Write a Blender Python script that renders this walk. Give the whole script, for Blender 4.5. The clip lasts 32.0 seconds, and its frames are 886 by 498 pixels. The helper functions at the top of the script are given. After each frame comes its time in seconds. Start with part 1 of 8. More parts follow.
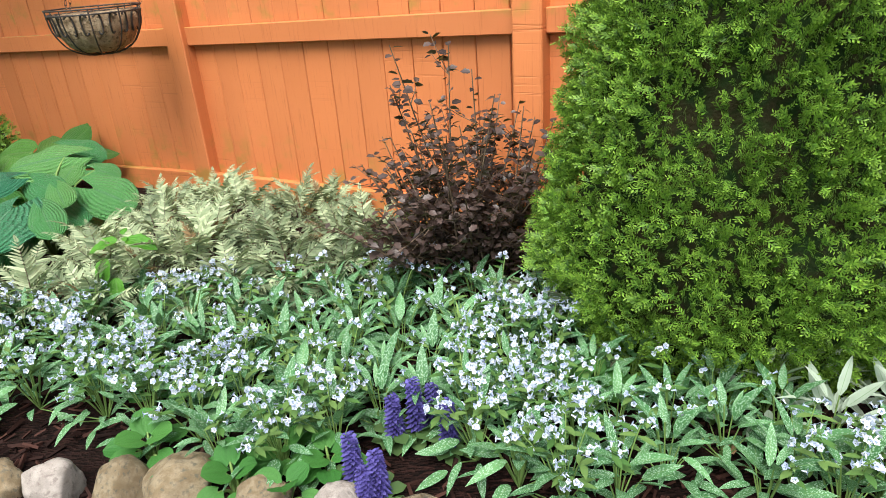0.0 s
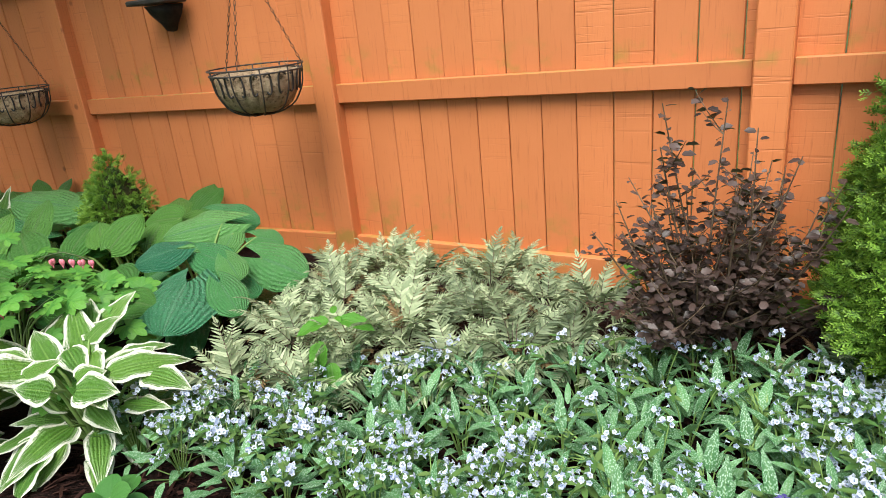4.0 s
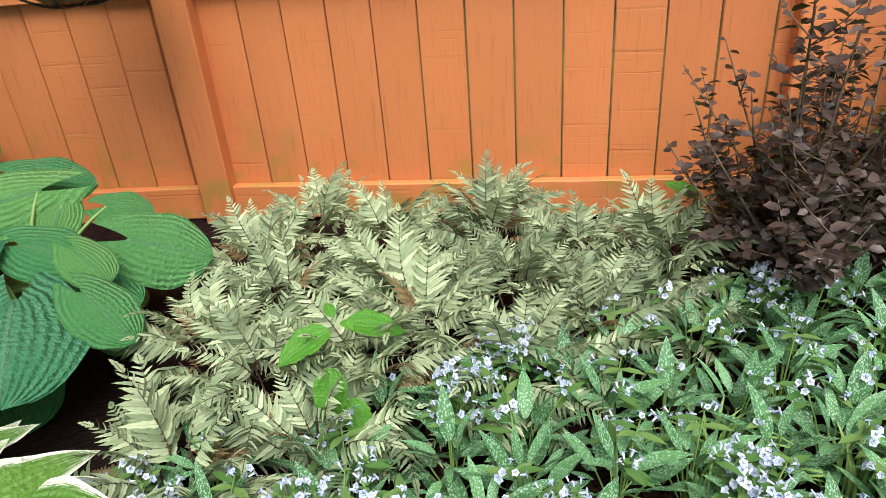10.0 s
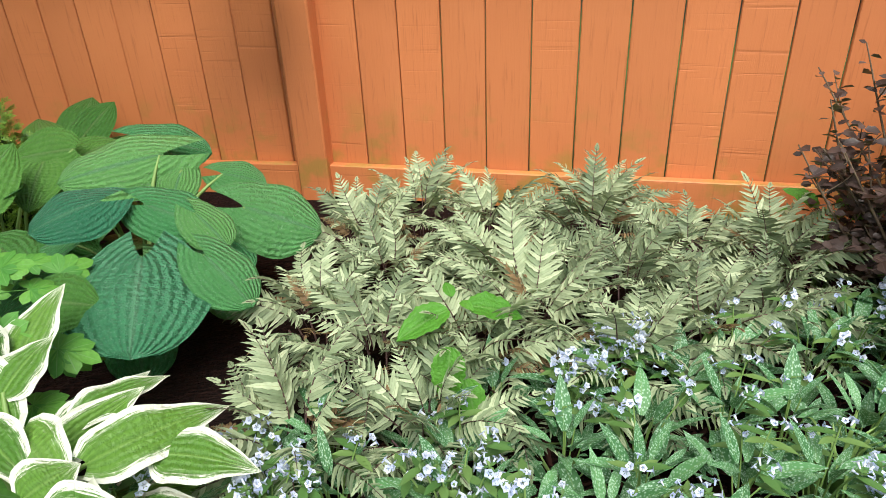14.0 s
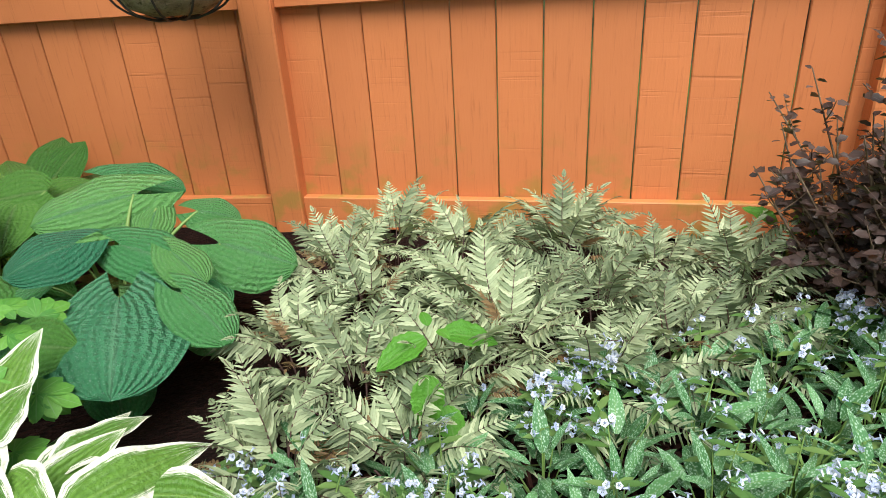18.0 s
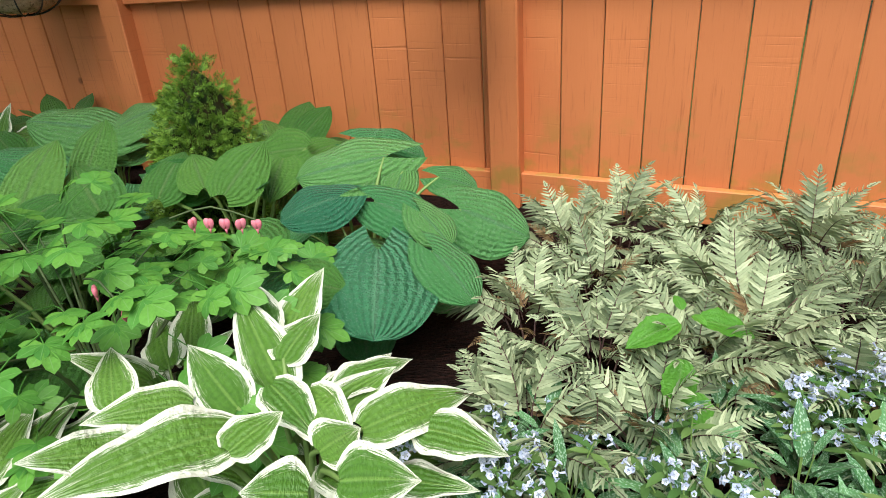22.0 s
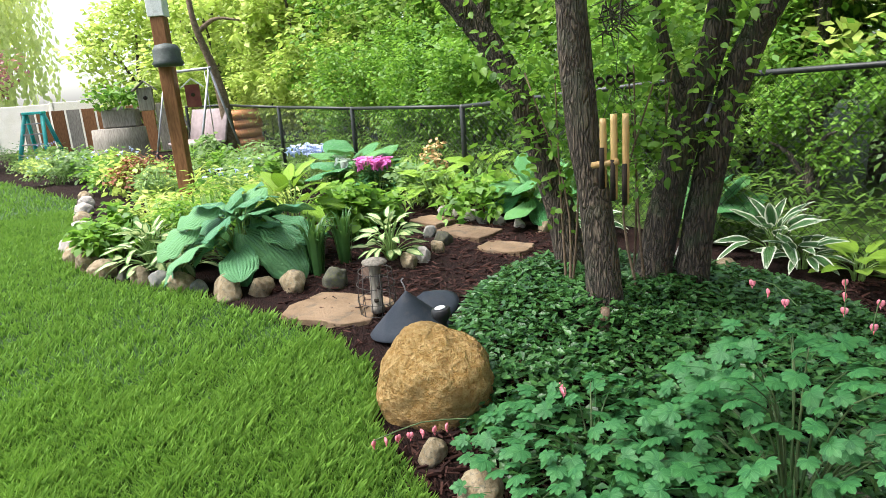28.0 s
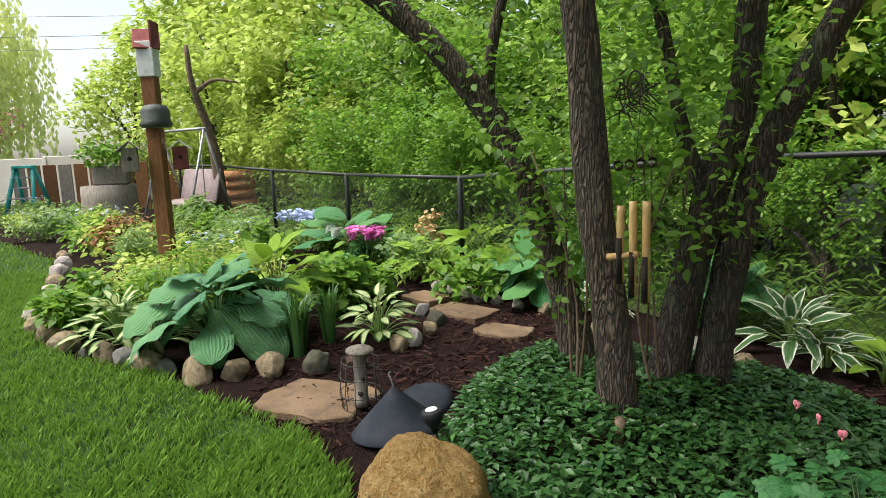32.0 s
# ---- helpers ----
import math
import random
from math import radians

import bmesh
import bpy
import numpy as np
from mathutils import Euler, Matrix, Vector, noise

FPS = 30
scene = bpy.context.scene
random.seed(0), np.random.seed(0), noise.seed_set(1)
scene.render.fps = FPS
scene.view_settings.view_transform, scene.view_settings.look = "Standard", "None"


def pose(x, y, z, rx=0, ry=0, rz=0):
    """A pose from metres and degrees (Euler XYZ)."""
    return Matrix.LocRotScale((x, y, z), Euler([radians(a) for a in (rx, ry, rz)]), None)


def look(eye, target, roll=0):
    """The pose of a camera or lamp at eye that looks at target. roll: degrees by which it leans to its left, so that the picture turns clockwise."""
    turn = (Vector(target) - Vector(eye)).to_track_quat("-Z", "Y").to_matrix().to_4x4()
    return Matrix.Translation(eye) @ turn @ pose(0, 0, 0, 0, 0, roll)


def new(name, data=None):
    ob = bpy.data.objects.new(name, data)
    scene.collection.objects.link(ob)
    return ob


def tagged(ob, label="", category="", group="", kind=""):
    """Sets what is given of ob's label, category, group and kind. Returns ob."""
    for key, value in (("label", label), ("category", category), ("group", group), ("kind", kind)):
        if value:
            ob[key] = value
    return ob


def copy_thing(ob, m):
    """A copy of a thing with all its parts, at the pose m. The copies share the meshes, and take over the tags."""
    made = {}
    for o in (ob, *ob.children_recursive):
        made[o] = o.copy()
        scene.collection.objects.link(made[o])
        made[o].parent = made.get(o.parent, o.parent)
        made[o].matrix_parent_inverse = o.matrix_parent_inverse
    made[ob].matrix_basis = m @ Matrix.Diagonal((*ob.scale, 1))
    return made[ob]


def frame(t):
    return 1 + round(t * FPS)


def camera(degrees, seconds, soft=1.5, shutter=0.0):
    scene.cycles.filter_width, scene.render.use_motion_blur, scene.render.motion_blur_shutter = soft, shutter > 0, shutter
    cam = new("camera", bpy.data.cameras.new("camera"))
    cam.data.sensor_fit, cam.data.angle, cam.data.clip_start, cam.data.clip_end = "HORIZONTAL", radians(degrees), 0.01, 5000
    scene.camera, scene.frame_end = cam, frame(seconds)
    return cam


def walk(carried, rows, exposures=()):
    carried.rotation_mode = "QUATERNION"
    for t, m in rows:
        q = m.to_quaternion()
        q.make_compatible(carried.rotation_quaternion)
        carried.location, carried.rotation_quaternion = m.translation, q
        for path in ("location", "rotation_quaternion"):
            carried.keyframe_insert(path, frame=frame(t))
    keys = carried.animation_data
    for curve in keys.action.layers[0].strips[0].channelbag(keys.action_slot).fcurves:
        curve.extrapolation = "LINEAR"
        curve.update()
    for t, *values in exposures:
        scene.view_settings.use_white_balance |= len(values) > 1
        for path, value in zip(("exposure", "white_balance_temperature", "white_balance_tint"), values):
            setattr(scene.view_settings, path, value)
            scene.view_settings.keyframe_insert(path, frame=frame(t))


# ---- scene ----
cam = camera(67.5, 32.0, soft=0.5)
METRES, EYE, TILT, LEAN, TURN = 5.2, 1.47, 0.0, 0.0, 0.0
ROWS = [
    (0.0, 0.0, 0.0, 0.0, -1.72, -23.81, 3.91),
    (0.5, -0.0115, -0.0063, 0.0048, 0.17, -22.46, 4.69),
    (1.0, -0.0225, -0.0099, 0.011, 3.35, -20.84, 3.23),
    (1.5, -0.0328, -0.0013, 0.0159, 3.15, -19.58, 1.11),
    (2.0, -0.055, 0.0116, 0.0196, 1.99, -19.19, 2.93),
    (2.5, -0.0742, 0.0233, 0.0193, 1.73, -19.75, 4.17),
    (3.0, -0.0942, 0.0298, 0.0194, 3.11, -19.55, 3.46),
    (3.5, -0.1278, 0.0404, 0.0186, 1.71, -19.5, 4.23),
    (5.5, -0.1982, 0.1135, 0.0013, -8.92, -24.88, 5.05),
    (6.0, -0.2085, 0.1254, -0.002, -8.31, -25.43, 3.54),
    (6.5, -0.2277, 0.1389, -0.0085, -10.55, -25.99, 3.43),
    (7.0, -0.2554, 0.1533, -0.0113, -15.69, -26.56, 4.38),
    (7.5, -0.2682, 0.1622, -0.013, -17.26, -25.95, 3.38),
    (8.0, -0.2709, 0.1731, -0.0161, -18.62, -25.81, 3.73),
    (8.5, -0.2723, 0.195, -0.0176, -20.9, -25.38, 5.84),
    (9.0, -0.2744, 0.2173, -0.0221, -22.35, -27.08, 5.78),
    (9.5, -0.2744, 0.2283, -0.0261, -21.69, -28.38, 4.63),
    (10.0, -0.2757, 0.2356, -0.0252, -22.43, -27.89, 3.96),
    (10.5, -0.2802, 0.2404, -0.0249, -23.07, -27.73, 3.68),
    (11.0, -0.2836, 0.2425, -0.0262, -23.84, -28.12, 3.46),
    (11.5, -0.2861, 0.2438, -0.0266, -24.12, -28.07, 3.51),
    (12.0, -0.2891, 0.2441, -0.0295, -23.33, -28.61, 2.69),
    (12.5, -0.2953, 0.2454, -0.0309, -21.05, -29.08, 2.14),
    (13.0, -0.2979, 0.2447, -0.0298, -19.58, -28.42, 2.03),
    (13.5, -0.2996, 0.2446, -0.0285, -18.46, -27.95, 2.14),
    (14.0, -0.3046, 0.2446, -0.029, -16.48, -27.88, 2.19),
    (14.5, -0.3093, 0.2445, -0.0286, -14.91, -27.64, 2.69),
    (16.5, -0.3085, 0.2431, -0.0271, -16.97, -27.44, 2.88),
    (17.0, -0.3059, 0.2407, -0.0253, -18.34, -26.78, 3.0),
    (17.5, -0.3054, 0.2402, -0.0248, -18.96, -26.58, 2.88),
    (18.0, -0.3058, 0.2392, -0.0226, -19.35, -26.05, 3.05),
    (18.5, -0.3066, 0.2377, -0.0219, -19.7, -26.05, 2.75),
    (19.0, -0.3082, 0.2372, -0.0238, -20.07, -26.74, 2.37),
    (19.5, -0.3108, 0.238, -0.0227, -19.92, -26.1, 2.75),
    (20.0, -0.3123, 0.2397, -0.022, -19.6, -25.75, 2.97),
    (20.5, -0.313, 0.2398, -0.0204, -18.17, -25.52, 2.99),
    (21.0, -0.319, 0.2413, -0.0211, -14.53, -25.93, 2.95),
    (21.5, -0.3329, 0.2415, -0.02, -9.48, -25.81, 3.02),
    (22.0, -0.3496, 0.2403, -0.0224, -4.6, -26.48, 3.67),
    (22.5, -0.3698, 0.2374, -0.02, 0.23, -25.8, 3.27),
    (23.0, -0.3935, 0.2292, -0.0211, 7.77, -25.84, 2.12),
    (23.5, -0.4209, 0.2277, -0.0196, 15.06, -25.14, 2.25),
    (24.0, -0.4557, 0.2401, -0.0145, 19.34, -23.85, 2.65),
    (24.5, -0.4906, 0.2482, -0.0034, 23.63, -23.25, 6.66),
    (25.0, -0.5173, 0.2449, 0.0064, 29.34, -22.46, 7.85),
    (25.5, -0.5598, 0.2333, 0.0143, 35.22, -21.65, 8.88),
    (26.0, -0.6003, 0.2139, 0.0241, 41.79, -20.68, 9.06),
    (26.5, -0.6242, 0.1999, 0.0317, 49.96, -19.2, 8.64),
    (28.5, -0.7108, 0.2172, 0.0495, 71.35, -13.4, 3.03),
    (29.0, -0.7274, 0.2116, 0.0552, 72.33, -11.89, 2.82),
    (29.5, -0.7379, 0.1999, 0.0583, 76.26, -10.4, 4.58),
    (30.0, -0.739, 0.1932, 0.0654, 79.58, -7.71, 4.0),
    (30.5, -0.7399, 0.194, 0.0687, 80.37, -6.3, 3.84),
    (31.0, -0.7449, 0.1924, 0.0687, 80.03, -5.8, 4.27),
    (31.5, -0.7478, 0.2058, 0.0624, 75.31, -7.11, 3.14),
    (32.0, -0.7584, 0.2386, 0.0538, 68.56, -9.02, 2.16),
]
walk(cam, [(t, pose(0, 0, EYE, TILT, LEAN, TURN) @ pose(METRES * x, METRES * y, METRES * z, 90 + pitch, roll, yaw)) for t, x, y, z, yaw, pitch, roll in ROWS],
     exposures=[(0.0, 1.72, 6350.0, 9.0), (3.5, 1.60, 6350.0, 8.0), (9.0, 1.48, 6350.0, 8.0), (21.0, 1.45, 6350.0, 8.0), (23.5, 1.42, 6200.0, 10.0), (24.5, 1.6, 6100.0, 10.0), (26.0, 2.18, 6300.0, 10.0), (28.5, 2.45, 6200.0, 10.0), (30.0, 2.3, 6300.0, 10.0), (31.0, 1.98, 6500.0, 10.0), (32.0, 1.78, 6550.0, 10.0)])

# ---- sky and sun ----
world = bpy.data.worlds.new("sky")
scene.world = world
world.use_nodes = True
wn = world.node_tree
sky = wn.nodes.new("ShaderNodeTexSky")
sky.sky_type, sky.sun_disc = "NISHITA", False
SUN_UP, SUN_FROM = radians(60), radians(192)   # compass bearing of the sun, clockwise from +y
sky.sun_elevation, sky.sun_rotation = SUN_UP, SUN_FROM
sky.dust_density, sky.air_density = 2.0, 1.0
haze = wn.nodes.new("ShaderNodeHueSaturation")
haze.inputs["Saturation"].default_value = 0.55   # milky sky
wn.links.new(sky.outputs[0], haze.inputs["Color"])
wn.links.new(haze.outputs[0], wn.nodes["Background"].inputs[0])
wn.nodes["Background"].inputs[1].default_value = 0.070
sun = new("sun", bpy.data.lights.new("sun", "SUN"))
sun.data.energy, sun.data.angle, sun.data.color = 2.2, radians(46.0), (1.0, 0.95, 0.86)
sun_dir = Vector((math.sin(SUN_FROM) * math.cos(SUN_UP), math.cos(SUN_FROM) * math.cos(SUN_UP), math.sin(SUN_UP)))
sun.matrix_world = look(sun_dir * 60, (0, 0, 0))


# ---- materials ----
def material(name):
    m = bpy.data.materials.new(name)
    m.use_nodes = True
    nt = m.node_tree
    return m, nt, nt.nodes["Principled BSDF"], nt.nodes["Material Output"]


def node(nt, kind, **ins):
    n = nt.nodes.new("ShaderNode" + kind)
    for k, v in ins.items():
        sock = n.inputs[int(k[1:])] if k[0] == "i" and k[1:].isdigit() else n.inputs[k]
        if hasattr(v, "is_output"):
            nt.links.new(v, sock)
        else:
            sock.default_value = v
    return n


def rgb(c):
    return (c[0], c[1], c[2], 1.0)


def mixc(nt, f, a, b, blend="MIX"):
    n = nt.nodes.new("ShaderNodeMix")
    n.data_type, n.blend_type = "RGBA", blend
    for i, v in ((0, f), (6, a), (7, b)):
        if hasattr(v, "is_output"):
            nt.links.new(v, n.inputs[i])
        else:
            n.inputs[i].default_value = rgb(v) if i else v
    return n.outputs[2]


def maths(nt, op, a, b=0.0, c=0.0):
    n = nt.nodes.new("ShaderNodeMath")
    n.operation = op
    for i, v in enumerate((a, b, c)):
        if hasattr(v, "is_output"):
            nt.links.new(v, n.inputs[i])
        else:
            n.inputs[i].default_value = v
    return n.outputs[0]


def ramp(nt, f, lo, hi):
    n = nt.nodes.new("ShaderNodeMapRange")
    n.interpolation_type = "SMOOTHSTEP"
    nt.links.new(f, n.inputs[0])
    n.inputs[1].default_value, n.inputs[2].default_value = lo, hi
    return n.outputs[0]


def noise_at(nt, vec, scale, detail=3.0, rough=0.55):
    n = node(nt, "TexNoise", Scale=scale, Detail=detail, Roughness=rough)
    if vec is not None:
        nt.links.new(vec, n.inputs["Vector"])
    return n.outputs[0]


def bump(nt, bsdf, height, strength, dist=0.01):
    b = node(nt, "Bump", Strength=strength, Distance=dist, Height=height)
    nt.links.new(b.outputs[0], bsdf.inputs["Normal"])


def shift_space(nt):
    """Object coordinates, moved by a random step for every object, so that alike pieces differ."""
    co = nt.nodes.new("ShaderNodeTexCoord").outputs["Object"]
    rnd = nt.nodes.new("ShaderNodeObjectInfo").outputs["Random"]
    add = nt.nodes.new("ShaderNodeVectorMath")
    add.operation = "ADD"
    nt.links.new(co, add.inputs[0])
    comb = node(nt, "CombineXYZ", X=maths(nt, "MULTIPLY", rnd, 37.0), Y=maths(nt, "MULTIPLY", rnd, 11.0), Z=rnd)
    nt.links.new(comb.outputs[0], add.inputs[1])
    return add.outputs[0], rnd


def surface(name, c1, c2, scale=6.0, rough=0.8, relief=0.3, fine=60.0, c3=None, metal=0.0, spread=0.25, dist=0.01, stretch=None, spec=None):
    """Two colours mixed by coarse noise, fine grain, and a lightness of its own for every object."""
    m, nt, b, out = material(name)
    vec, rnd = shift_space(nt)
    if stretch:
        mp = node(nt, "Mapping", Vector=vec)
        mp.inputs["Scale"].default_value = stretch
        vec = mp.outputs[0]
    big = noise_at(nt, vec, scale, 4.0)
    small = noise_at(nt, vec, fine, 5.0, 0.65)
    col = mixc(nt, ramp(nt, big, 0.35, 0.65), c1, c2)
    if c3:
        col = mixc(nt, maths(nt, "MULTIPLY", ramp(nt, noise_at(nt, vec, scale * 2.3, 5.0), 0.52, 0.68), 0.8), col, c3)
    col = mixc(nt, 1.0, col, mixc(nt, small, (0.62, 0.62, 0.62), (1.3, 1.3, 1.3)), "MULTIPLY")
    col = mixc(nt, 1.0, col, mixc(nt, rnd, (1 - spread,) * 3, (1 + spread,) * 3), "MULTIPLY")
    nt.links.new(col, b.inputs["Base Color"])
    b.inputs["Roughness"].default_value, b.inputs["Metallic"].default_value = rough, metal
    b.inputs["Specular IOR Level"].default_value = spec if spec is not None else (0.2 if rough > 0.7 else 0.45)
    if relief:
        bump(nt, b, maths(nt, "ADD", maths(nt, "MULTIPLY", big, 2.0), small), relief, dist)
    return m


def leaf_mat(name, c1, c2, rough=0.45, through_=0.3, island=True, edge=None, rib=None, veins=0.0, spots=None, tipc=None, glow=None, tip_mix=0.7, vein_n=26.0, dew=0.0, groove_shade=0.12):
    """A leaf: colour by leaf, a lighter rib, a white margin or pale spots where it has them; lets some light through."""
    m, nt, b, out = material(name)
    uv = nt.nodes.new("ShaderNodeUVMap").outputs[0]
    sep = node(nt, "SeparateXYZ", Vector=uv)
    u, v = sep.outputs[0], sep.outputs[1]
    rnd = nt.nodes.new("ShaderNodeNewGeometry").outputs["Random Per Island"] if island else nt.nodes.new("ShaderNodeObjectInfo").outputs["Random"]
    obj = nt.nodes.new("ShaderNodeTexCoord").outputs["Object"]
    side = maths(nt, "ABSOLUTE", maths(nt, "SUBTRACT", maths(nt, "MULTIPLY", u, 2.0), 1.0))
    blotch = noise_at(nt, obj, 18.0, 4.0)
    col = mixc(nt, rnd, c1, c2)
    col = mixc(nt, 1.0, col, mixc(nt, blotch, (0.7, 0.7, 0.7), (1.3, 1.3, 1.3)), "MULTIPLY")
    if tipc:
        col = mixc(nt, maths(nt, "MULTIPLY", ramp(nt, v, 0.35, 1.0), tip_mix), col, tipc)
    if glow:
        col = mixc(nt, ramp(nt, noise_at(nt, obj, 9.0, 2.0), 0.5, 0.72), col, glow)
    if rib:
        col = mixc(nt, maths(nt, "MULTIPLY", ramp(nt, side, 0.09, 0.02), 0.8), col, rib)
    wob = None
    if veins:
        drift = maths(nt, "MULTIPLY", noise_at(nt, obj, 5.0, 2.0), 5.0)
        lines = maths(nt, "SINE", maths(nt, "ADD", maths(nt, "MULTIPLY", side, vein_n), drift))
        lines = maths(nt, "ADD", lines, maths(nt, "MULTIPLY", maths(nt, "SINE", maths(nt, "MULTIPLY", v, 95.0)), 0.22))
        # shade in the vein grooves put into the colour; also reads as leaf streaks
        col = mixc(nt, maths(nt, "MULTIPLY", ramp(nt, lines, 0.2, -1.0), groove_shade), col, (c1[0] * 0.55, c1[1] * 0.6, c1[2] * 0.6))
        bump(nt, b, maths(nt, "ADD", lines, maths(nt, "MULTIPLY", noise_at(nt, obj, 26.0, 3.0), 6.0)), veins, 0.008)
    if edge:
        comb = node(nt, "CombineXYZ", X=maths(nt, "MULTIPLY", u, 11.0), Y=maths(nt, "MULTIPLY", v, 1.6), Z=maths(nt, "MULTIPLY", rnd, 40.0))
        wob = maths(nt, "MULTIPLY", maths(nt, "SUBTRACT", noise_at(nt, comb.outputs[0], 3.0, 5.0, 0.75), 0.5), 1.15)
        rim = maths(nt, "MAXIMUM", side, maths(nt, "MULTIPLY", v, 0.80))
        e = ramp(nt, maths(nt, "ADD", rim, wob), edge[1], edge[1] + 0.07)
        pale = ramp(nt, maths(nt, "ADD", rim, maths(nt, "MULTIPLY", wob, 1.5)), edge[1] - 0.12, edge[1])
        col = mixc(nt, maths(nt, "MULTIPLY", pale, 0.35), col, mixc(nt, 0.45, c2, edge[0]))
        col = mixc(nt, e, col, edge[0])
    if spots:
        vo = node(nt, "TexVoronoi", Scale=spots[1])
        comb2 = node(nt, "CombineXYZ", X=u, Y=maths(nt, "MULTIPLY", v, 2.5), Z=maths(nt, "MULTIPLY", rnd, 9.0))
        nt.links.new(comb2.outputs[0], vo.inputs["Vector"])
        col = mixc(nt, ramp(nt, vo.outputs["Distance"], 0.55, 0.15), col, spots[0])
    rgh = rough
    if dew:
        drops = node(nt, "TexVoronoi", Scale=70.0)
        nt.links.new(obj, drops.inputs["Vector"])
        d = ramp(nt, drops.outputs["Distance"], 0.2, 0.1)
        col = mixc(nt, maths(nt, "MULTIPLY", d, dew), col, (0.6, 0.68, 0.62))
    nt.links.new(col, b.inputs["Base Color"])
    b.inputs["Roughness"].default_value = rgh
    b.inputs["Specular IOR Level"].default_value = 0.35 if rough < 0.75 else 0.12
    if through_:
        tr = node(nt, "BsdfTranslucent", Color=mixc(nt, 0.22, col, (0.30, 0.5, 0.05), "MIX") if not edge else col)
        mx = node(nt, "MixShader", Fac=through_)
        nt.links.new(b.outputs[0], mx.inputs[1])
        nt.links.new(tr.outputs[0], mx.inputs[2])
        nt.links.new(mx.outputs[0], out.inputs[0])
    return m


def fence_paint():
    m, nt, b, out = material("orange_stain")
    vec, rnd = shift_space(nt)
    mp = node(nt, "Mapping", Vector=vec)
    mp.inputs["Scale"].default_value = (30.0, 30.0, 1.6)
    grain = noise_at(nt, mp.outputs[0], 3.0, 6.0, 0.7)
    mp2 = node(nt, "Mapping", Vector=vec)
    mp2.inputs["Scale"].default_value = (0.7, 0.7, 26.0)
    saw = noise_at(nt, mp2.outputs[0], 3.0, 2.0)
    patch = noise_at(nt, vec, 2.2, 3.0)
    col = mixc(nt, patch, (0.50, 0.152, 0.048), (0.61, 0.207, 0.070))
    col = mixc(nt, maths(nt, "MULTIPLY", ramp(nt, grain, 0.53, 0.75), 0.5), col, (0.27, 0.065, 0.018))
    sawm = maths(nt, "MULTIPLY", ramp(nt, saw, 0.58, 0.74), ramp(nt, rnd, 0.40, 0.60))
    col = mixc(nt, maths(nt, "MULTIPLY", sawm, 0.24), col, (0.26, 0.07, 0.022))
    vo = node(nt, "TexVoronoi", Scale=2.1)
    nt.links.new(vec, vo.inputs["Vector"])
    col = mixc(nt, maths(nt, "MULTIPLY", ramp(nt, vo.outputs["Distance"], 0.055, 0.02), 0.75), col, (0.18, 0.05, 0.016))
    geo = nt.nodes.new("ShaderNodeNewGeometry")
    up = node(nt, "SeparateXYZ", Vector=geo.outputs["Normal"]).outputs[2]
    zz = node(nt, "SeparateXYZ", Vector=geo.outputs["Position"]).outputs[2]
    alg = maths(nt, "MULTIPLY", ramp(nt, noise_at(nt, vec, 11.0, 5.0), 0.42, 0.62), ramp(nt, up, 0.3, 0.8))
    splash = maths(nt, "MULTIPLY", ramp(nt, noise_at(nt, vec, 7.0, 5.0), 0.5, 0.68), maths(nt, "ADD", ramp(nt, zz, 0.75, 0.35), maths(nt, "MULTIPLY", maths(nt, "MULTIPLY", ramp(nt, zz, 1.22, 1.26), ramp(nt, zz, 1.42, 1.28)), 0.9)))
    col = mixc(nt, maths(nt, "MULTIPLY", maths(nt, "MAXIMUM", alg, splash), 0.55), col, (0.22, 0.20, 0.03))
    col = mixc(nt, 1.0, col, mixc(nt, rnd, (0.9, 0.9, 0.9), (1.1, 1.1, 1.1)), "MULTIPLY")
    nt.links.new(col, b.inputs["Base Color"])
    b.inputs["Roughness"].default_value = 0.62
    bump(nt, b, maths(nt, "ADD", grain, maths(nt, "MULTIPLY", sawm, -0.8)), 0.35, 0.004)
    return m


def bark_mat(name, c1, c2, moss):
    m, nt, b, out = material(name)
    co = nt.nodes.new("ShaderNodeTexCoord").outputs["Object"]
    mp = node(nt, "Mapping", Vector=co)
    mp.inputs["Scale"].default_value = (1.0, 1.0, 0.20)
    vo = node(nt, "TexVoronoi", Scale=44.0)
    vo.feature = "DISTANCE_TO_EDGE"
    warp = node(nt, "TexNoise", Scale=14.0, Detail=3.0)
    nt.links.new(mp.outputs[0], warp.inputs["Vector"])
    add = nt.nodes.new("ShaderNodeVectorMath")
    add.operation = "MULTIPLY_ADD"
    nt.links.new(warp.outputs["Color"], add.inputs[0])
    add.inputs[1].default_value = (0.14, 0.14, 0.14)
    nt.links.new(mp.outputs[0], add.inputs[2])
    nt.links.new(add.outputs[0], vo.inputs["Vector"])
    crack = ramp(nt, vo.outputs["Distance"], -0.08, 0.30)
    fine = noise_at(nt, mp.outputs[0], 120.0, 5.0, 0.7)
    col = mixc(nt, crack, c1, c2)
    col = mixc(nt, 1.0, col, mixc(nt, fine, (0.5, 0.5, 0.5), (1.45, 1.45, 1.45)), "MULTIPLY")
    col = mixc(nt, maths(nt, "MULTIPLY", ramp(nt, noise_at(nt, co, 7.0, 4.0), 0.5, 0.66), 0.55), col, moss)
    nt.links.new(col, b.inputs["Base Color"])
    b.inputs["Roughness"].default_value = 0.92
    bump(nt, b, maths(nt, "ADD", crack, maths(nt, "MULTIPLY", fine, 0.5)), 1.0, 0.024)
    return m


